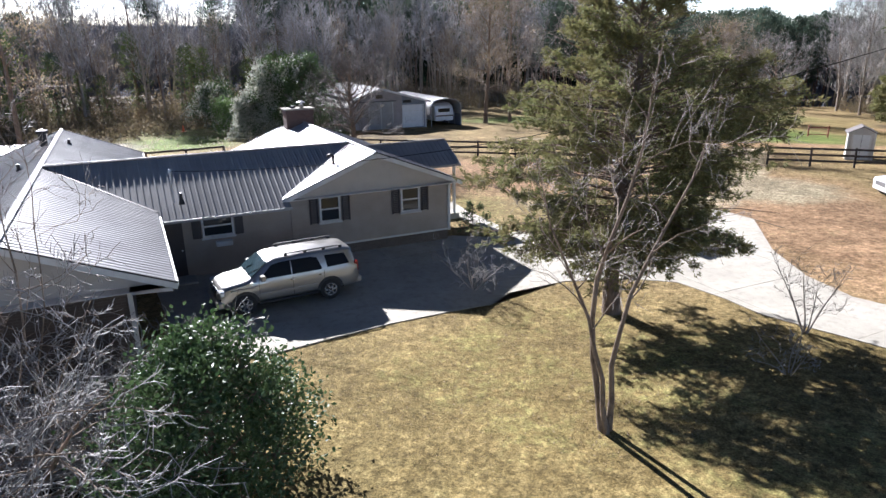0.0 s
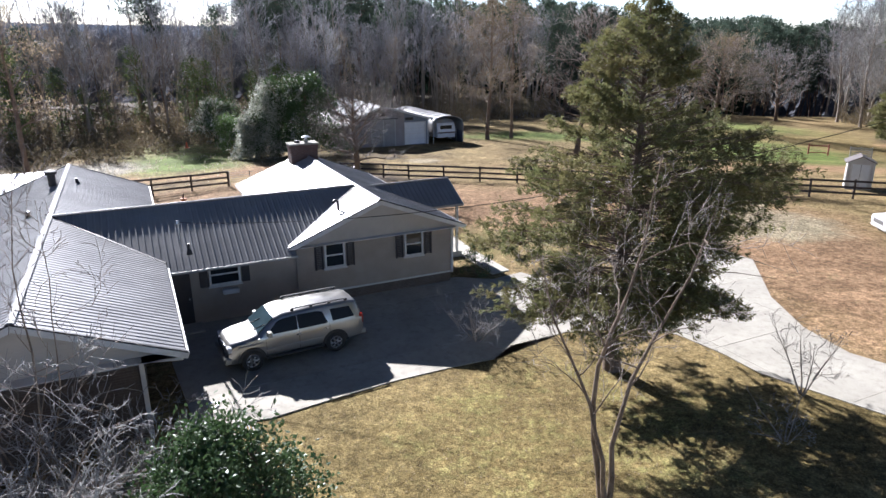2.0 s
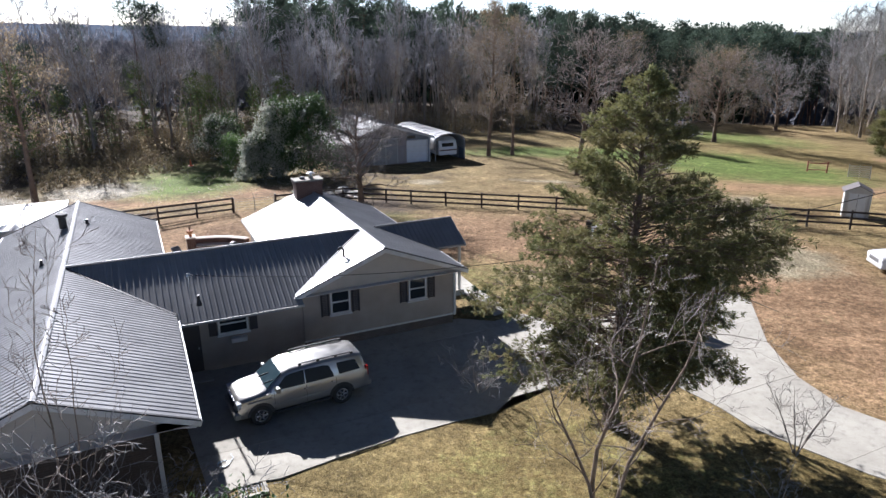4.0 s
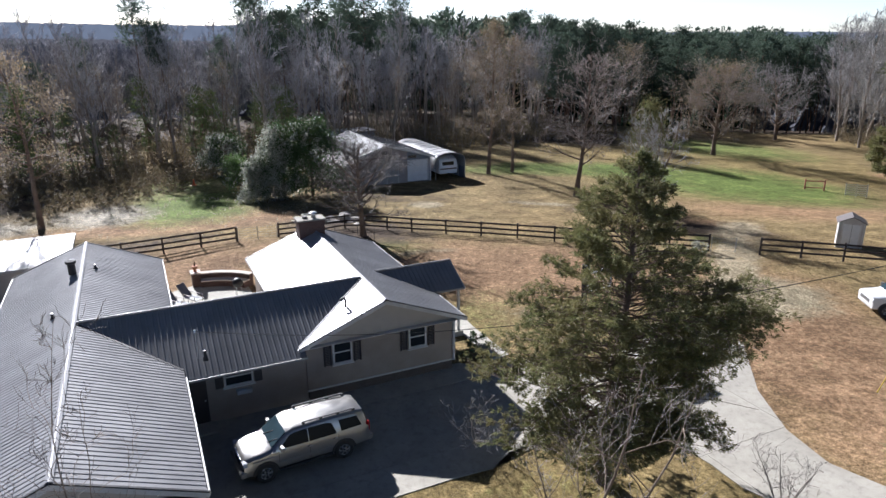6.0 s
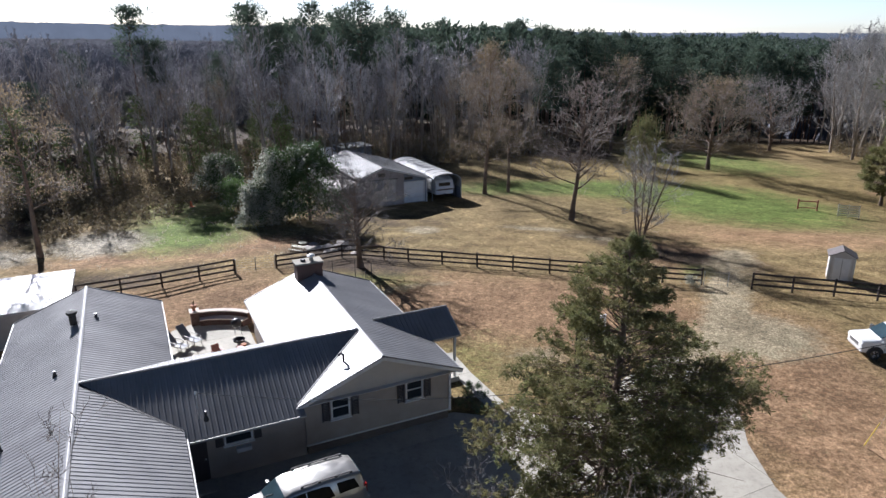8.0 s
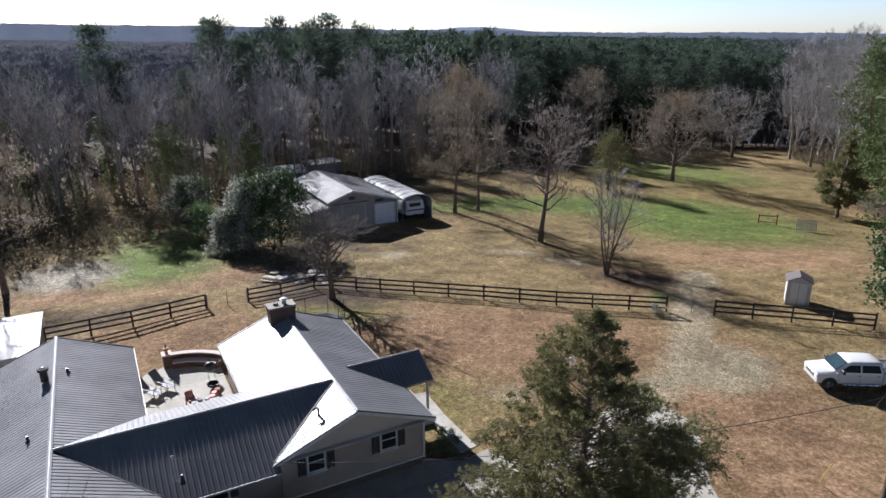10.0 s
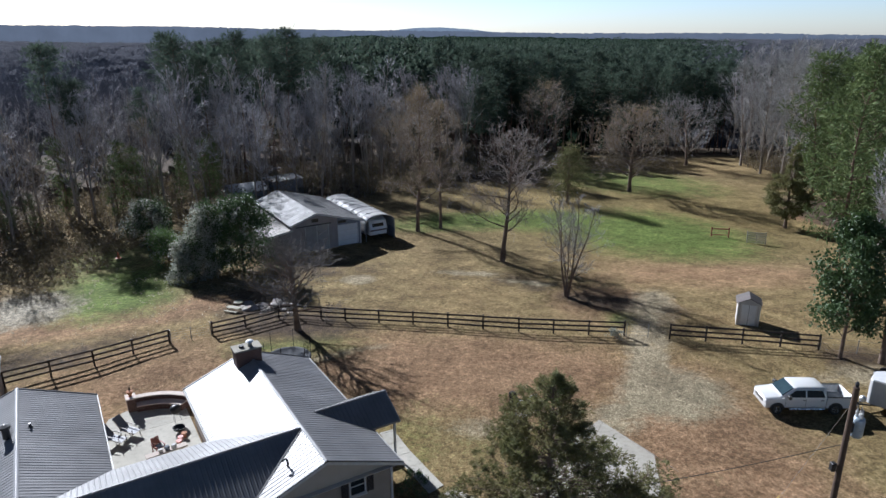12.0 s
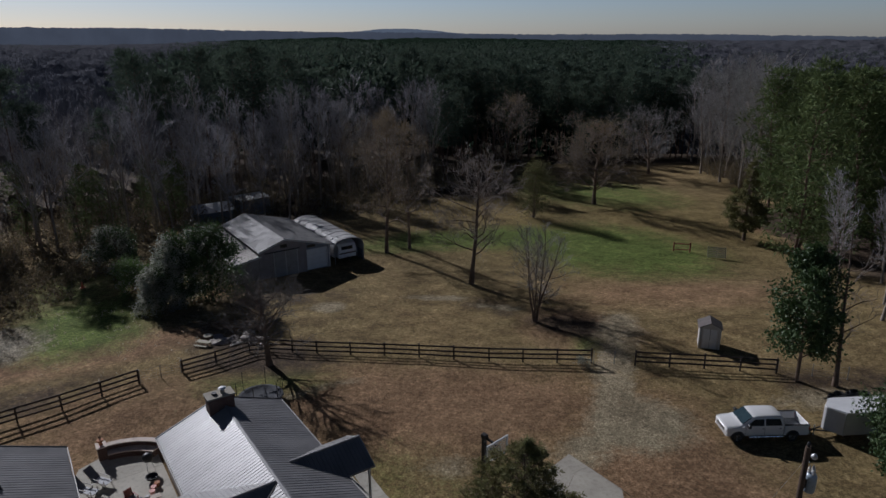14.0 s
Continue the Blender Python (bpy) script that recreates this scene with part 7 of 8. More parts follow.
def pickup(m):
    e = thing("pickup_truck", m, "white crew-cab pickup truck parked on the gravel", "car")
    w, wt, belt, top = 0.99, 0.74, 1.22, 1.90
    st = [(2.86, 0.50, 0.98, 1.05, 0.82, 0.70), (2.80, 0.42, 1.06, 1.13, 0.94, 0.81), (2.5, 0.40, 1.10, 1.17, 0.98, 0.86), (2.05, 0.40, 1.14, 1.22, w, 0.88), (1.82, 0.42, 1.17, 1.26, w, 0.85), (1.62, 0.42, 1.19, 1.40, w, 0.81), (1.0, 0.42, belt, 1.84, w, 0.77),
          (0.72, 0.42, belt, 1.90, w, wt), (-0.5, 0.42, belt, top, w, wt), (-0.95, 0.42, belt, 1.87, w, 0.73), (-1.12, 0.42, belt, 1.78, w, 0.72), (-1.16, 0.42, 1.0, 1.26, w, 0.86)]
    cab = part("cab", loft(bmesh.new(), st), WHITEPAINT, e, "white painted cab and bonnet", True)
    cab.data.set_sharp_from_angle(angle=radians(38))
    for s in (-1, 1):
        side_glass(e, [(1.50, 0.06), (0.94, 0.84), (0.26, 0.88), (0.26, 0.06)], w, wt, belt, top, s)
        side_glass(e, [(0.17, 0.06), (0.17, 0.88), (-0.86, 0.86), (-1.02, 0.06)], w, wt, belt, top, s)
        for x in (1.55, 0.21, -1.14):
            seam(e, (x, s * 1.0, 0.55), (x, s * 0.985, 1.2))
        for x in (0.38, -0.82):
            part("door_handle", box(bmesh.new(), (x - 0.13, min(s * 0.985, s * 1.03), 1.04), (x + 0.05, max(s * 0.985, s * 1.03), 1.08), 0.008), PLASTIC, e)
        mir = part("mirror", box(bmesh.new(), (1.30, min(s * 0.98, s * 1.27), 1.22), (1.48, max(s * 0.98, s * 1.27), 1.46), 0.03), PLASTIC, e)
        part("mirror_glass", box(bmesh.new(), (1.292, min(s * 1.04, s * 1.25), 1.24), (1.30, max(s * 1.04, s * 1.25), 1.44)), CHROME, mir)
        part("side_step", rod(bmesh.new(), (1.25, s * 1.0, 0.42), (-1.1, s * 1.0, 0.42), 0.05), CHROME, e)
        part("headlight", box(bmesh.new(), (2.56, min(s * 0.60, s * 0.93), 0.80), (2.85, max(s * 0.60, s * 0.93), 1.02), 0.04), CLEARLENS, e)
        part("tail_light", box(bmesh.new(), (-2.98, min(s * 0.86, s * 0.985), 0.84), (-2.85, max(s * 0.86, s * 0.985), 1.2), 0.015), REDLENS, e)
        b = bmesh.new()
        box(b, (-2.95, min(s * 0.86, s * 0.985), 0.46), (-1.20, max(s * 0.86, s * 0.985), 1.24), 0.03)
        bs = part("bed_side", b, WHITEPAINT, e, "white bed side")
        part("bed_rail", box(bmesh.new(), (-2.94, min(s * 0.85, s * 0.99), 1.24), (-1.20, max(s * 0.85, s * 0.99), 1.275), 0.01), PLASTIC, bs, "black bed rail cap")
        for x in (2.05, -1.80):
            arch(e, x, s * 0.985, 0.39, s)
            wheel(e, x, s * 0.89, 0.39, s)
    part("bed_floor", box(bmesh.new(), (-2.9, -0.86, 0.62), (-1.2, 0.86, 0.68)), STEEL, e, "grey bed liner")
    part("bed_front", box(bmesh.new(), (-1.28, -0.86, 0.5), (-1.2, 0.86, 1.24)), WHITEPAINT, e)
    tg = part("tailgate", box(bmesh.new(), (-2.98, -0.86, 0.55), (-2.90, 0.86, 1.25), 0.015), WHITEPAINT, e)
    part("handle", box(bmesh.new(), (-3.0, -0.14, 1.02), (-2.975, 0.14, 1.10)), PLASTIC, tg)
    cross_glass(e, 1.74, 1.32, 0.78, 1.04, 1.82, 0.69, "windscreen", 1)
    cross_glass(e, -1.17, 1.34, 0.70, -1.12, 1.72, 0.62, "rear_window", -1)
    part("grille", box(bmesh.new(), (2.78, -0.56, 0.70), (2.885, 0.56, 1.0), 0.03), surface("dull_grille", (0.16, 0.16, 0.165), (0.26, 0.26, 0.265), 14, 0.4, 0.6), e, "grey grille")
    part("front_bumper", box(bmesh.new(), (2.55, -0.92, 0.43), (2.845, 0.92, 0.58), 0.05), WHITEPAINT, e)
    part("rear_bumper", box(bmesh.new(), (-3.12, -0.95, 0.50), (-2.95, 0.95, 0.70), 0.03), CHROME, e)
    return e


suv(pose(-5.62, 20.69, 0.047, 0, 0, 209.7) @ Matrix.Scale(0.912, 4))
pickup(pose(25.75, 34.2, 0.0, 0, 0, 173.2) @ Matrix.Scale(0.92, 4))


def cargo_trailer(m):
    e = thing("cargo_trailer", m, "pale grey enclosed cargo trailer with a pointed nose", "trailer")
    bm = bmesh.new()
    prism(bm, [(2.2, -1.02), (3.05, -0.12), (3.05, 0.12), (2.2, 1.02), (-2.3, 1.02), (-2.3, -1.02)], 0.5, 2.25)
    bmesh.ops.bevel(bm, geom=list(bm.edges), offset=0.03, segments=1, affect='EDGES')
    part("body", bm, surface("grey_trailer_skin", (0.50, 0.50, 0.50), (0.60, 0.60, 0.60), 1.5, 0.45, 0.2), e)
    part("roof", prism(bmesh.new(), [(2.15, -1.0), (3.0, -0.12), (3.0, 0.12), (2.15, 1.0), (-2.28, 1.0), (-2.28, -1.0)], 2.252, 2.30), DOORWHITE, e)
    part("roof_vent", box(bmesh.new(), (0.2, -0.2, 2.30), (0.6, 0.2, 2.38), 0.02), DOORWHITE, e)
    for s in (-1, 1):
        part("corner_trim", box(bmesh.new(), (2.17, s * 1.03 - 0.02, 0.5), (2.25, s * 1.03 + 0.02, 2.25)), STEEL, e)
        part("mudguard", box(bmesh.new(), (-1.0, min(s * 0.98, s * 1.18), 0.62), (0.1, max(s * 0.98, s * 1.18), 0.72), 0.02), STEEL, e)
        wheel(e, -0.45, s * 1.07, 0.33, s)
        part("drawbar", bar(bmesh.new(), (2.2, s * 0.5, 0.48), (3.9, 0.0, 0.45), 0.08, 0.08), DARK, e)
    part("coupler", box(bmesh.new(), (3.8, -0.09, 0.40), (4.1, 0.09, 0.52), 0.02), DARK, e)
    part("jack", rod(bmesh.new(), (3.6, 0, 0.0), (3.6, 0, 0.8), 0.035), STEEL, e)
    return e


cargo_trailer(pose(32.45, 33.3, 0.0, 0, 0, 176) @ Matrix.Scale(0.92, 4))


# ---- utility pole and wire ----
POLE = surface("dark_treated_pole", (0.055, 0.035, 0.025), (0.12, 0.08, 0.055), 4, 0.85, bump=0.4)
TRANSF = surface("blue_grey_enamel", (0.30, 0.36, 0.42), (0.38, 0.44, 0.50), 5, 0.35, 0.2)
up = thing("utility_pole", pose(15.15, 17.8, 0), "dark wooden utility pole with a transformer", "utility pole")
part("pole", rod(bmesh.new(), (0, 0, -0.5), (0, 0, 11.4), 0.125, 0.095, 12), POLE, up)
tc = part("transformer", lathe(bmesh.new(), [(0.05, 9.5), (0.18, 9.53), (0.20, 9.6), (0.20, 10.15), (0.16, 10.24), (0.05, 10.28)], 16, Matrix.Translation((0.34, 0.02, 0))), TRANSF, up, "blue grey transformer can", True)
for x, y in ((0.27, 0.07), (0.41, 0.06), (0.34, -0.08)):
    part("bushing", lathe(bmesh.new(), [(0.03, 10.22), (0.055, 10.30), (0.03, 10.36), (0.055, 10.42), (0.03, 10.48), (0.012, 10.58)], 8, Matrix.Translation((x, y, 0))), TRIM, tc)
part("bracket", bar(bmesh.new(), (0, 0, 9.9), (0.2, 0.01, 9.9), 0.12, 0.35), DARK, up)
part("insulator", lathe(bmesh.new(), [(0.02, 11.3), (0.05, 11.45), (0.07, 11.5), (0.03, 11.6)], 8), DARK, up)
part("cutout", bar(bmesh.new(), (0.05, 0.12, 10.75), (0.30, 0.22, 10.60), 0.08, 0.08), TRIM, up)
part("street_light", lathe(bmesh.new(), [(0.04, 11.0), (0.10, 10.94), (0.11, 10.86), (0.07, 10.80), (0.03, 10.78)], 12, Matrix.Translation((0.32, 0.02, 0.05))), STEEL, up, "small round lamp head")
part("flood_light", box(bmesh.new(), (-0.32, -0.06, 8.2), (-0.15, 0.12, 8.52), 0.02), DARK, up, "dark box lamp")
head = uv(1.1, 24.95, 4.05)
a, b = Vector((15.05, 17.85, 9.2)), Vector(head)
bm = bmesh.new()
pts = [a + (b - a) * t - Vector((0, 0, 1.1 * 4 * t * (1 - t))) for t in np.linspace(0, 1, 25)]
tube(bm, pts, 0.012, 5)
ob = new("service_wire", bm_to("service_wire", bm, DARK))
tagged(ob, "thin sagging service wire from pole to house", "wire")

YELLOW = surface("yellow_plastic", (0.55, 0.40, 0.05), (0.66, 0.50, 0.09), 5, 0.6)
guy = thing("guy_wire", pose(18.3, 25.3, 0), "taut steel guy wire with a yellow sleeve near the ground", "wire")
aim = Vector((15.15 - 18.3, 17.8 - 25.3, 10.9))
part("strand", rod(bmesh.new(), (0, 0, -0.1), aim, 0.0045, 0.0045, 5), STEEL, guy)
part("sleeve", rod(bmesh.new(), aim * 0.015, aim * 0.20, 0.03, 0.03, 8), YELLOW, guy, "yellow plastic sleeve")
part("anchor_rod", rod(bmesh.new(), (0.05, 0.12, -0.2), (0, 0, 0.12), 0.012, 0.012, 6), DARK, guy)

# ---- trampoline behind the house ----
tr = thing("trampoline", pose(-7.0, 43.3, -0.2), "round black trampoline with thin net poles behind the house", "trampoline")
part("mat", lathe(bmesh.new(), [(0.02, 0.80), (1.35, 0.80), (1.35, 0.785), (0.02, 0.785)], 32), surface("woven_black_mat", (0.03, 0.032, 0.036), (0.06, 0.062, 0.068), 4, 0.7), tr)
part("pad", lathe(bmesh.new(), [(1.34, 0.81), (1.38, 0.84), (1.58, 0.84), (1.62, 0.80), (1.58, 0.77), (1.36, 0.77)], 32), surface("grey_pad_cloth", (0.05, 0.055, 0.065), (0.09, 0.095, 0.105), 3, 0.95), tr, "grey rim pad", True)
for k in range(6):
    c, s = math.cos(k * math.pi / 3 + 0.4), math.sin(k * math.pi / 3 + 0.4)
    part("leg", rod(bmesh.new(), (1.55 * c, 1.55 * s, -0.05), (1.55 * c, 1.55 * s, 0.79), 0.025, 0.025, 8), STEEL, tr)
    part("net_pole", rod(bmesh.new(), (1.64 * c, 1.64 * s, 0.3), (1.64 * c, 1.64 * s, 2.3), 0.02, 0.02, 8), DARK, tr)

# ---- basketball hoop ----
hp = thing("basketball_hoop", pose(6.75, 31.5, 0, 0, 0, -56), "basketball hoop on a black post with a clear backboard", "basketball hoop")
part("post", box(bmesh.new(), (-0.11, -0.11, -0.1), (0.11, 0.11, 3.55), 0.015), DARK, hp, "black padded post")
part("post_head", box(bmesh.new(), (-0.14, -0.14, 3.50), (0.20, 0.14, 3.78), 0.02), DARK, hp)
part("arm", bar(bmesh.new(), (0, 0, 3.60), (0.95, 0, 3.50), 0.10, 0.12), DARK, hp)
part("arm", bar(bmesh.new(), (0, 0, 3.15), (0.95, 0, 3.0), 0.08, 0.08), DARK, hp)
bb = bmesh.new()
for lo, hi in (((0.95, -0.85, 2.72), (1.02, 0.85, 2.82)), ((0.95, -0.85, 3.72), (1.02, 0.85, 3.82)), ((0.95, -0.85, 2.82), (1.02, -0.75, 3.72)), ((0.95, 0.75, 2.82), (1.02, 0.85, 3.72))):
    box(bb, lo, hi)
fr = part("board_frame", bb, DOORWHITE, hp, "white frame")
gl = Nodes("clear_board")
gl.b.inputs["Transmission Weight"].default_value = 0.9
part("board", box(bmesh.new(), (0.965, -0.75, 2.82), (0.985, 0.75, 3.72)), gl.done((0.75, 0.78, 0.78), 0.1), fr, "clear board")
bb = bmesh.new()
for lo, hi in (((0.986, -0.28, 2.92), (0.994, 0.28, 2.97)), ((0.986, -0.28, 3.32), (0.994, 0.28, 3.37)), ((0.986, -0.28, 2.97), (0.994, -0.23, 3.32)), ((0.986, 0.23, 2.97), (0.994, 0.28, 3.32))):
    box(bb, lo, hi)
part("target_square", bb, TRIM, fr, "white square")
bb = bmesh.new()
for k in range(16):
    p, q = 2 * math.pi * k / 16, 2 * math.pi * (k + 1) / 16
    rod(bb, (1.27 + 0.23 * math.cos(p), 0.23 * math.sin(p), 2.98), (1.27 + 0.23 * math.cos(q), 0.23 * math.sin(q), 2.98), 0.012, sides=6)
part("rim", bb, BRICK, hp, "orange red rim")

# ---- patio ----
CAP = concrete("pale_stone_cap", (0.60, 0.52, 0.46), (0.70, 0.62, 0.55))
REDWOOD = surface("red_stained_wood", (0.20, 0.05, 0.035), (0.29, 0.085, 0.055), 6, 0.6)
CUSHION = surface("slate_sling_cloth", (0.13, 0.145, 0.175), (0.19, 0.205, 0.24), 10, 0.9)
SLING = surface("pale_sling_cloth", (0.48, 0.49, 0.51), (0.60, 0.61, 0.63), 8, 0.9)
CHAIRFRAME = surface("pale_chair_frame", (0.40, 0.37, 0.34), (0.52, 0.49, 0.45), 6, 0.7)
TERRA = surface("terracotta", (0.32, 0.14, 0.07), (0.42, 0.20, 0.11), 6, 0.85)


def H(u, v, z=0.05, turn=0.0):
    return Matrix.Translation(uv(u, v, z)) @ pose(0, 0, 0, 0, 0, TURN + turn)


def seat_wall():
    e = thing("patio_seat_wall", H(2.4, 37.6), "curved red brick seat wall with pale stone caps", "wall")
    for name, r0, r1, z, lab in (("wall", 3.75, 4.05, 0.70, "brick back tier"), ("bench", 3.25, 3.75, 0.36, "brick seat tier")):
        bm, cap = bmesh.new(), bmesh.new()
        a0, a1, n = radians(87), radians(38), 14
        for k in range(n):
            p, q = a0 + (a1 - a0) * k / n, a0 + (a1 - a0) * (k + 1) / n
            for b, lo, hi, g in ((bm, -0.05, z, 0.0), (cap, z + 0.002, z + 0.07, 0.05)):
                o = [((r0 - g) * math.cos(p), (r0 - g) * math.sin(p)), ((r1 + (g if name == "wall" else -0.004)) * math.cos(p), (r1 + (g if name == "wall" else -0.004)) * math.sin(p)),
                     ((r1 + (g if name == "wall" else -0.004)) * math.cos(q), (r1 + (g if name == "wall" else -0.004)) * math.sin(q)), ((r0 - g) * math.cos(q), (r0 - g) * math.sin(q))]
                prism(b, o, lo, hi)
        w = part(name, bm, BRICK, e, lab)
        part("cap", cap, CAP, w, "pale stone cap")
    pl = part("pillar", box(bmesh.new(), (-0.32, 3.45, -0.05), (0.18, 4.1, 0.85), 0.01), BRICK, e, "brick end pillar")
    part("cap", box(bmesh.new(), (-0.37, 3.40, 0.852), (0.23, 4.15, 0.93), 0.01), CAP, pl)
    return e


seat_wall()
urn = thing("plant_urn", H(2.33, 41.37, 0.98), "terracotta urn with a dry plant on the wall pillar", "planter")
part("pot", lathe(bmesh.new(), [(0.10, 0.0), (0.12, 0.03), (0.07, 0.10), (0.19, 0.28), (0.21, 0.36), (0.18, 0.36)], 14), TERRA, urn, "", True)
part_mesh("plant", stick_mesh("plant", [(0, 0, 0.3, 0.08 * math.cos(k), 0.08 * math.sin(k), 0.62 + 0.1 * math.sin(3 * k), 0.02, 0.008) for k in range(9)], 4, BARK), urn)


def lounger(m):
    e = thing("deck_chair", m, "reclining patio chair with a slate sling back and pale seat", "chair", "chairs on the patio")
    for x in (-0.3, 0.3):
        part("frame_side", bar(bmesh.new(), (x, -0.75, 0.36), (x, 0.35, 0.40), 0.04, 0.05), CHAIRFRAME, e)
        part("back_side", bar(bmesh.new(), (x, 0.3, 0.38), (x, 0.95, 1.12), 0.04, 0.05), CHAIRFRAME, e)
        part("arm", bar(bmesh.new(), (x * 1.1, -0.3, 0.62), (x * 1.1, 0.5, 0.66), 0.06, 0.03), CHAIRFRAME, e)
        for y in (-0.6, 0.4):
            part("leg", bar(bmesh.new(), (x, y, 0.0), (x, y, 0.62), 0.04, 0.04, (0, 1, 0)), CHAIRFRAME, e)
    part("seat", box(bmesh.new(), (-0.28, -0.75, 0.39), (0.28, 0.32, 0.42), 0.01, pose(0, 0, 0, 2, 0, 0)), SLING, e, "pale sling seat")
    part("backrest", box(bmesh.new(), (-0.28, 0.0, -0.02), (0.28, 1.0, 0.02), 0.01, pose(0, 0.30, 0.40, 48, 0, 0)), CUSHION, e, "dark sling back")
    return e


first = lounger(H(1.0, 37.95, 0.05, 42) @ Matrix.Scale(0.9, 4))
copy_thing(first, H(1.8, 38.5, 0.05, 38))
rc = thing("garden_chair", H(3.0, 35.75, 0.05, 20) @ Matrix.Scale(0.82, 4), "red-stained wooden garden chair with dark cushion", "chair", "chairs on the patio")
for k in range(5):
    part("seat_slat", box(bmesh.new(), (-0.28, -0.28 + k * 0.115, 0.38), (0.28, -0.18 + k * 0.115, 0.41)), REDWOOD, rc)
    part("back_slat", box(bmesh.new(), (-0.28 + k * 0.115, 0.0, 0.0), (-0.18 + k * 0.115, 0.03, 0.62), 0, pose(0, 0.28, 0.38, -14, 0, 0)), REDWOOD, rc)
for x in (-0.3, 0.3):
    part("arm", box(bmesh.new(), (x - 0.05, -0.35, 0.60), (x + 0.05, 0.36, 0.63)), REDWOOD, rc)
    for y in (-0.28, 0.28):
        part("leg", box(bmesh.new(), (x - 0.03, y - 0.03, 0), (x + 0.03, y + 0.03, 0.60)), REDWOOD, rc)
part("cushion", box(bmesh.new(), (-0.25, -0.25, 0.412), (0.25, 0.22, 0.48), 0.03), CUSHION, rc)
bn = thing("patio_bench", H(3.3, 34.95, 0.05, 4), "pale stone bench with small boxes on it", "bench")
part("top", box(bmesh.new(), (-1.1, -0.22, 0.40), (1.1, 0.22, 0.48), 0.015), CAP, bn)
for x in (-0.8, 0.8):
    part("support", box(bmesh.new(), (x - 0.12, -0.18, 0), (x + 0.12, 0.18, 0.40), 0.01), CAP, bn)
for k, (u, v) in enumerate(((3.0, 34.95), (3.35, 35.0), (3.7, 34.9))):
    cr = thing("box", H(u, v, 0.53, k * 20), "small pale box on the bench", "box", "boxes on the bench")
    part("carton", box(bmesh.new(), (-0.11, -0.1, 0), (0.11, 0.1, 0.16 + 0.05 * k), 0.01), (SHEDWALL, CUSHION, SLING)[k], cr)
gr = thing("kettle_grill", H(4.45, 38.5), "black round grill on legs beside the roof edge", "grill")
part("bowl", lathe(bmesh.new(), [(0.05, 0.55), (0.25, 0.62), (0.32, 0.80), (0.30, 0.95), (0.15, 1.08), (0.03, 1.10)], 16), DARK, gr, "", True)
for k in range(3):
    a = 2.1 * k
    part("leg", rod(bmesh.new(), (0.28 * math.cos(a), 0.28 * math.sin(a), 0), (0.15 * math.cos(a), 0.15 * math.sin(a), 0.62), 0.015), STEEL, gr)
fp = thing("fire_bowl", H(4.35, 37.2), "low dark fire bowl", "fire bowl")
part("bowl", lathe(bmesh.new(), [(0.1, 0.12), (0.3, 0.2), (0.36, 0.34), (0.33, 0.34), (0.25, 0.22)], 16), DARK, fp, "", True)
for k in range(3):
    a = 2.1 * k
    part("leg", rod(bmesh.new(), (0.25 * math.cos(a), 0.25 * math.sin(a), 0), (0.2 * math.cos(a), 0.2 * math.sin(a), 0.18), 0.02), DARK, fp)
PINK = surface("faded_pink_pot", (0.55, 0.25, 0.22), (0.65, 0.36, 0.32), 6, 0.7)
for k, (u, v) in enumerate(((4.25, 36.2), (4.5, 36.5), (4.1, 35.85))):
    po = thing("flower_pot", H(u, v), "faded pink and terracotta flower pot", "pot", "pots by the patio wall")
    part("pot", lathe(bmesh.new(), [(0.10, 0), (0.16, 0.26), (0.17, 0.30), (0.14, 0.30)], 12), (PINK, TERRA, PINK)[k], po)
    part("soil", lathe(bmesh.new(), [(0.14, 0.26), (0.135, 0.28)], 12), JOINT, po)

# ---- garden clutter by the fence ----
STONE = surface("field_stone", (0.30, 0.27, 0.24), (0.46, 0.42, 0.38), 2.5, 0.85, bump=0.5, fine=12, vary=0.2)
WOODP = surface("weathered_plank", (0.30, 0.28, 0.20), (0.44, 0.42, 0.32), 5, 0.8)
rng_s = np.random.default_rng(15)


def boulder(seed, r):
    rg = np.random.default_rng(seed)
    bm = bmesh.new()
    bmesh.ops.create_icosphere(bm, subdivisions=2, radius=r)
    for v in bm.verts:
        k = 1 + 0.28 * noise.noise(v.co * (1.6 / r) + Vector((seed, 0, 0)))
        v.co = Vector((v.co.x * k * rg.uniform(1.0, 1.05) * 1.25, v.co.y * k, v.co.z * k * 0.6))
    return bm_to("boulder", bm, STONE)


bmeshes = [boulder(k, 0.42) for k in range(4)]
for k in range(26):
    x, y = -10.6 + 0.22 * (k % 13) * 1.5 - 1.4 + rng_s.normal(0, 0.3), 55.3 + rng_s.normal(0, 0.5) - 0.10 * (k % 13)
    s = rng_s.uniform(0.5, 1.15)
    o = new("boulder", bmeshes[k % 4])
    o.matrix_basis = pose(x, y, gz(x, y) + 0.12 * s + (0.3 if k > 18 else 0), rng_s.uniform(-15, 15), rng_s.uniform(-15, 15), rng_s.uniform(0, 360)) @ Matrix.Scale(s, 4)
    tagged(o, "grey field stone in a heap by the fence", "rock", "stones heaped by the fence")
pt = thing("picnic_table", pose(-13.0, 54.2, gz(-13.0, 54.2), 0, 0, -25) @ Matrix.Scale(0.72, 4), "low pale weathered garden table with a bench", "table")
for k in range(4):
    part("plank", box(bmesh.new(), (-0.9, -0.36 + k * 0.18, 0.62), (0.9, -0.20 + k * 0.18, 0.66)), WOODP, pt)
for x in (-0.7, 0.7):
    for y in (-0.28, 0.28):
        part("leg", box(bmesh.new(), (x - 0.04, y - 0.04, -0.1), (x + 0.04, y + 0.04, 0.62)), WOODP, pt)
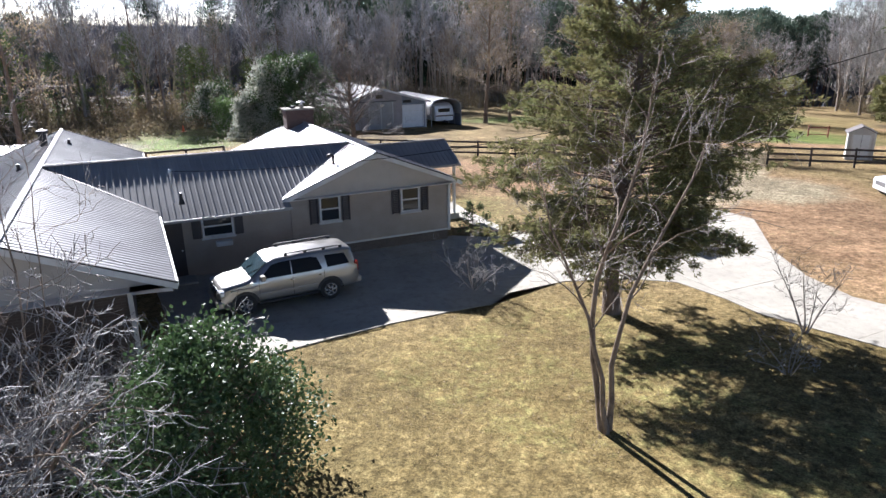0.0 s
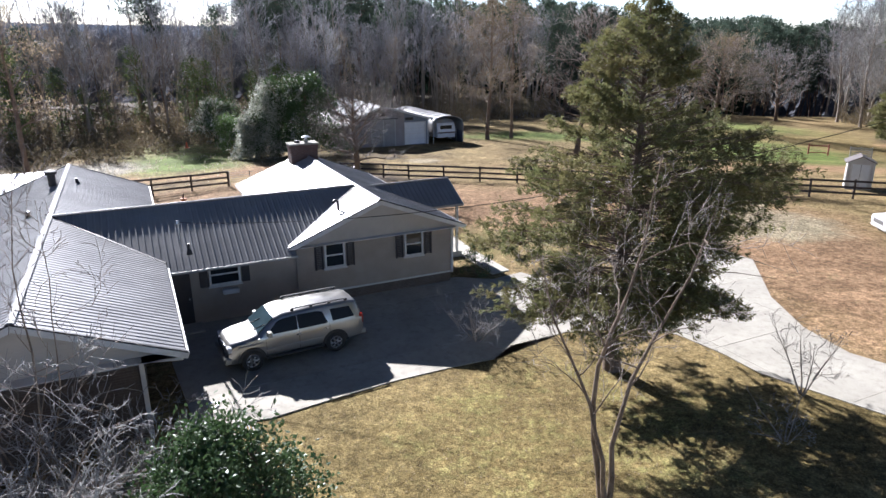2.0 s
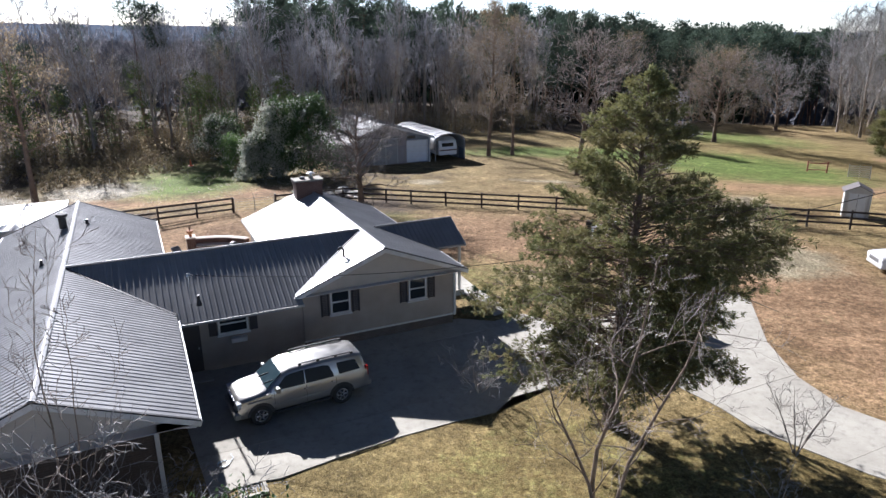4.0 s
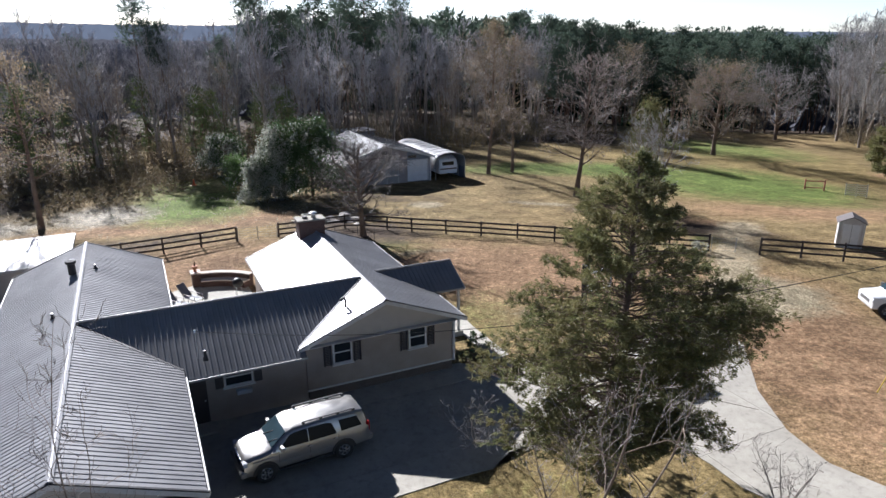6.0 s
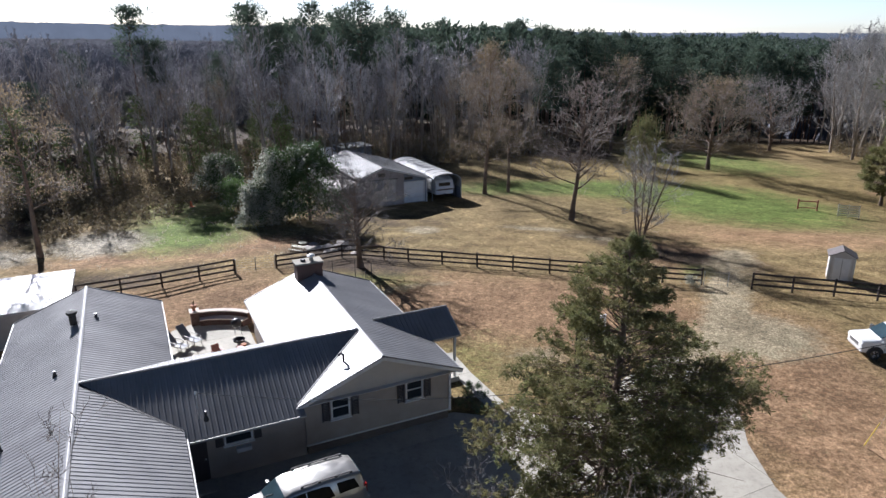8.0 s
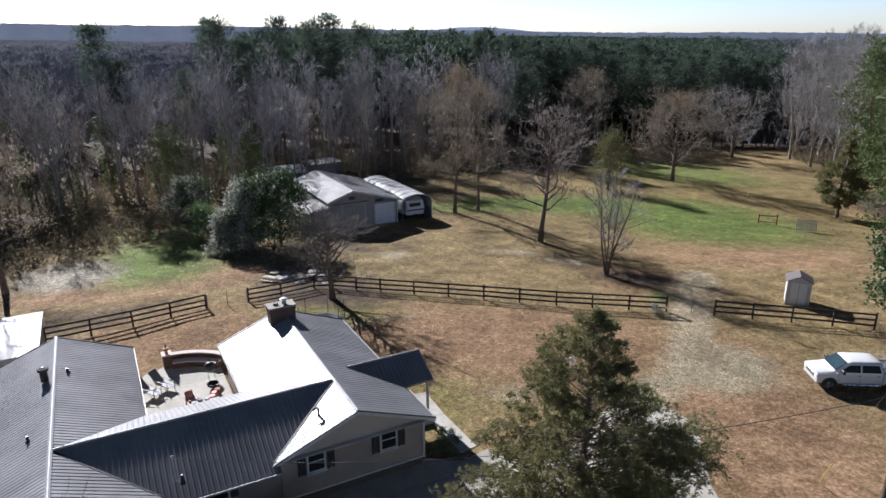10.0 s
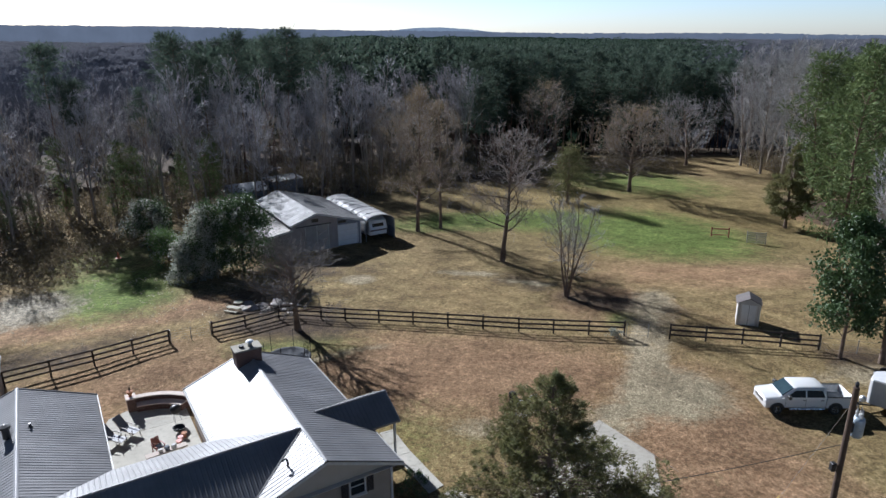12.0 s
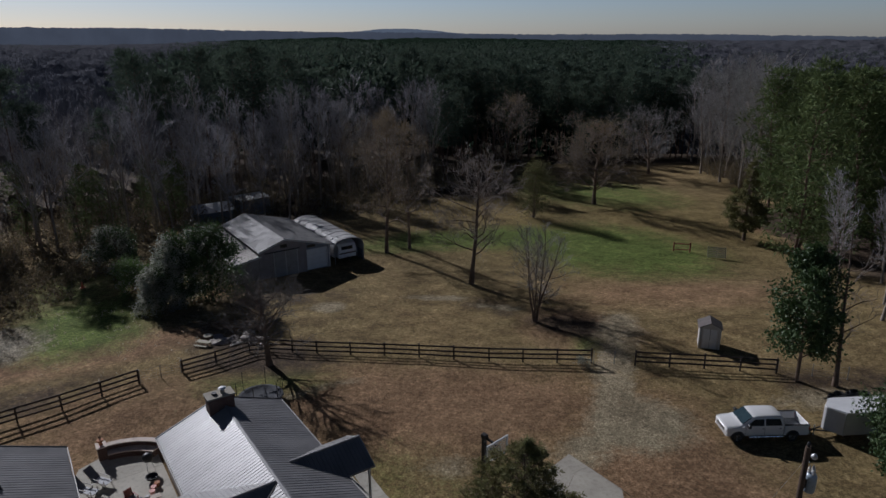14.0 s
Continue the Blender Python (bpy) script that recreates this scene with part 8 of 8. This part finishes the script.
part("bench", box(bmesh.new(), (-0.9, -0.85, 0.36), (0.9, -0.6, 0.41)), WOODP, pt)
for x in (-0.7, 0.7):
    part("bench_leg", box(bmesh.new(), (x - 0.04, -0.8, -0.1), (x + 0.04, -0.65, 0.36)), WOODP, pt)
stp = thing("tree_stump", pose(-12.9, 55.6, gz(-12.9, 55.6)), "pale sawn tree stump", "stump")
part("wood", lathe(bmesh.new(), [(0.55, -0.1), (0.46, 0.15), (0.44, 0.42), (0.40, 0.43), (0.02, 0.43)], 14), BARK, stp)
part("cut_face", lathe(bmesh.new(), [(0.40, 0.43), (0.39, 0.445)], 14), WOODP, stp)

# gates standing in the field
ga = thing("field_gate", pose(45.0, 80.6, gz(45, 80.6), 0, 0, -14), "plain brown timber gate frame in the field", "gate")
for x in (-1.1, 1.1):
    part("post", box(bmesh.new(), (x - 0.07, -0.07, -0.2), (x + 0.07, 0.07, 1.3)), REDWOOD, ga)
part("top_rail", box(bmesh.new(), (-1.03, -0.04, 1.0), (1.03, 0.04, 1.12)), REDWOOD, ga)
part("bottom_rail", box(bmesh.new(), (-1.03, -0.04, 0.2), (1.03, 0.04, 0.28)), REDWOOD, ga)
gb2 = thing("field_gate", pose(48.3, 77.4, gz(48.3, 77.4), 0, 0, -24) @ pose(0, 0, 0, -18, 0, 0), "pale slatted gate panel leaning in the field", "gate")
for k in range(6):
    part("slat", box(bmesh.new(), (-1.15, -0.02, 0.05 + k * 0.24), (1.15, 0.02, 0.17 + k * 0.24)), SHEDWALL, gb2)
for x in (-1.1, 0.0, 1.1):
    part("upright", box(bmesh.new(), (x - 0.05, 0.022, -0.1), (x + 0.05, 0.06, 1.5)), SHEDWALL, gb2)

# drain at the lawn corner, and a hose
dn = thing("drain_box", pose(-5.85, 15.85, 0.0, 0, 0, 26) @ Matrix.Scale(0.8, 4), "pale concrete drain box with a dark grate", "drain")
bm = bmesh.new()
for lo, hi in (((-0.5, -0.4, -0.1), (0.5, -0.28, 0.10)), ((-0.5, 0.28, -0.1), (0.5, 0.4, 0.10)), ((-0.5, -0.28, -0.1), (-0.38, 0.28, 0.10)), ((0.38, -0.28, -0.1), (0.5, 0.28, 0.10))):
    box(bm, lo, hi, 0.01)
part("rim", bm, CONCRETE, dn)
for k in range(7):
    part("grate_bar", box(bmesh.new(), (-0.36 + k * 0.11, -0.28, 0.03), (-0.32 + k * 0.11, 0.28, 0.06)), DARK, dn)
hs = thing("garden_hose", pose(-7.1, 17.0, 0.06) @ Matrix.Scale(0.6, 4), "coiled pale garden hose on the driveway", "hose")
bm = bmesh.new()
pt_h = [Vector((0.22 * math.cos(k * 0.5) * (1 + k * 0.01), 0.22 * math.sin(k * 0.5) * (1 + k * 0.01), 0.015 + 0.012 * (k // 13))) for k in range(38)] + [Vector((0.35, 0.5, 0.015)), Vector((0.1, 0.9, 0.015))]
tube(bm, pt_h, 0.015)
part("hose", bm, TRANSF, hs)

# heap beside the trailer
for k in range(5):
    tr = thing("old_tyre", pose(33.6 + 0.65 * k, 37.4 + 0.25 * (k % 2), 0.0 + (0.14 if k % 2 else 0.12), 0, 0, 40 * k), "old black tyre lying by the trees", "tyre", "tyres by the trees")
    part("tyre", lathe(bmesh.new(), [(0.20, -0.11), (0.33, -0.11), (0.36, -0.05), (0.36, 0.05), (0.33, 0.11), (0.20, 0.11), (0.17, 0.06), (0.17, -0.06)], 18), TYRE, tr, "", True)
tp = thing("tarpaulin", pose(34.6, 36.4, 0), "black tarpaulin over a heap beside the trailer", "tarpaulin")
bm = bmesh.new()
bmesh.ops.create_grid(bm, x_segments=18, y_segments=12, size=1.0)
for v in bm.verts:
    r = max(abs(v.co.x), abs(v.co.y))
    z = 0.65 * (1 - r ** 3) + 0.22 * noise.noise(Vector((v.co.x * 3, v.co.y * 3, 2))) * (1 - r * 0.7)
    v.co = Vector((v.co.x * 1.5, v.co.y * 0.9, max(0.0, z)))
bmesh.ops.solidify(bm, geom=list(bm.faces), thickness=0.02)
part("sheet", bm, PLASTIC, tp, "", True)
cone = thing("marker_cone", pose(-29.4, 72.9, gz(-29.4, 72.9)), "small orange red marker in the grass", "cone")
part("cone", lathe(bmesh.new(), [(0.30, 0.0), (0.30, 0.03), (0.16, 0.04), (0.04, 0.7), (0.02, 0.7)], 12), surface("orange_plastic", (0.7, 0.12, 0.04), (0.8, 0.2, 0.08), 6, 0.5), cone)


# ---- fallen leaves and grass tufts of the near lawn ----
def lawn_cover():
    rng = np.random.default_rng(61)
    n = 11000
    x, y = rng.uniform(-6, 16, n), rng.uniform(5, 23, n)
    lower = np.interp(x, [-7, -5.2, -1.83, 1.43, 2.1, 4.2, 8.2, 9.9, 12.3, 20], [15.8, 16.2, 18.3, 19.8, 20.8, 21.9, 21.7, 18.8, 16.4, 11.2])
    keep = y < lower - 0.1
    x, y = x[keep], y[keep]
    k = len(x)
    th = rng.uniform(0, 2 * np.pi, k)
    d = np.stack([np.cos(th), np.sin(th), rng.uniform(-0.05, 0.25, k)], 1)
    s = np.stack([-np.sin(th), np.cos(th), rng.uniform(-0.3, 0.3, k)], 1)
    p = np.stack([x, y, np.full(k, 0.012)], 1)
    l, w = rng.uniform(0.018, 0.042, (k, 1)), rng.uniform(0.010, 0.022, (k, 1))
    v = np.stack([p - d * l, p + s * w + [0, 0, 0.012], p + d * l, p - s * w + [0, 0, 0.012]], 1).reshape(-1, 3)
    f = np.arange(k)[:, None] * 4 + np.array([[0, 1, 2, 3]])
    e = thing("lawn_litter", Matrix.Identity(4), "fallen dry leaves and straw tufts on the lawn", "leaves", kind="stuff")
    me = bpy.data.meshes.new("dry_leaves")
    me.from_pydata(v.tolist(), [], f.tolist())
    me.materials.append(DRYLEAF)
    part_mesh("dry_leaves", me, e)
    m = 22000
    x, y = rng.uniform(-6, 16, m), rng.uniform(5, 23, m)
    keep = y < np.interp(x, [-7, -5.2, -1.83, 1.43, 2.1, 4.2, 8.2, 9.9, 12.3, 20], [15.8, 16.2, 18.3, 19.8, 20.8, 21.9, 21.7, 18.8, 16.4, 11.2])
    c = np.stack([x[keep], y[keep], np.zeros(keep.sum())], 1)
    part_mesh("tufts", blade_mesh("tufts", c, np.tile([0, 0, 0.8], (len(c), 1)), rng, 3, 0.06, 0.005, STRAW, 0.6), e)



def field_cover():
    """Dead weeds, leaves and tufts strewn over the yard and the rough meadow."""
    rng = np.random.default_rng(62)
    e = thing("field_litter", Matrix.Identity(4), "dry leaves and dead weeds strewn over the yard and meadow", "leaves", kind="stuff")

    def strew(n, lo, hi, mask):
        x, y = rng.uniform(lo[0], hi[0], n), rng.uniform(lo[1], hi[1], n)
        k = rng.uniform(0, 1, n) < mask(x, y)
        x, y = x[k], y[k]
        return np.stack([x, y, land(x, y) + 0.03], 1)

    yard = strew(6000, (-14, 36), (31, 62), lambda x, y: 0.35 + 0.65 * (np.sin(x * 0.7 + 2 * np.sin(y * 0.4)) > 0.3))
    under = strew(2600, (29, 40), (33, 46), lambda x, y: blob(x, y, 34.5, 39.5, 4, 3.4))
    part_mesh("dry_leaves", leaf_mesh("dry_leaves", np.concatenate([yard, under]), rng, 1, 0.02, 0.085, 0.032, DRYLEAF, 0.0), e, label="brown fallen leaves")
    weeds = strew(9000, (-44, -10), (44, 70), lambda x, y: np.maximum(blob(x, y, -32, 57, 7, 6), 0.6 * blob(x, y, -24, 58, 12, 9)) * (y > 0.42 * x + 54.5))
    part_mesh("dead_weeds", blade_mesh("dead_weeds", weeds, np.tile([0, 0, 0.8], (len(weeds), 1)), rng, 4, 0.34, 0.022, PALEWEED, 0.7), e, label="pale dead weeds")


PALEWEED = foliage("pale_dead_weed", (0.34, 0.29, 0.20), (0.62, 0.57, 0.46), (0.30, 0.25, 0.16), 0.8, 0.4)
STRAW = foliage("straw_blade", (0.30, 0.22, 0.10), (0.45, 0.36, 0.19), (0.26, 0.24, 0.09), 0.8, 0.4)
lawn_cover()
field_cover()
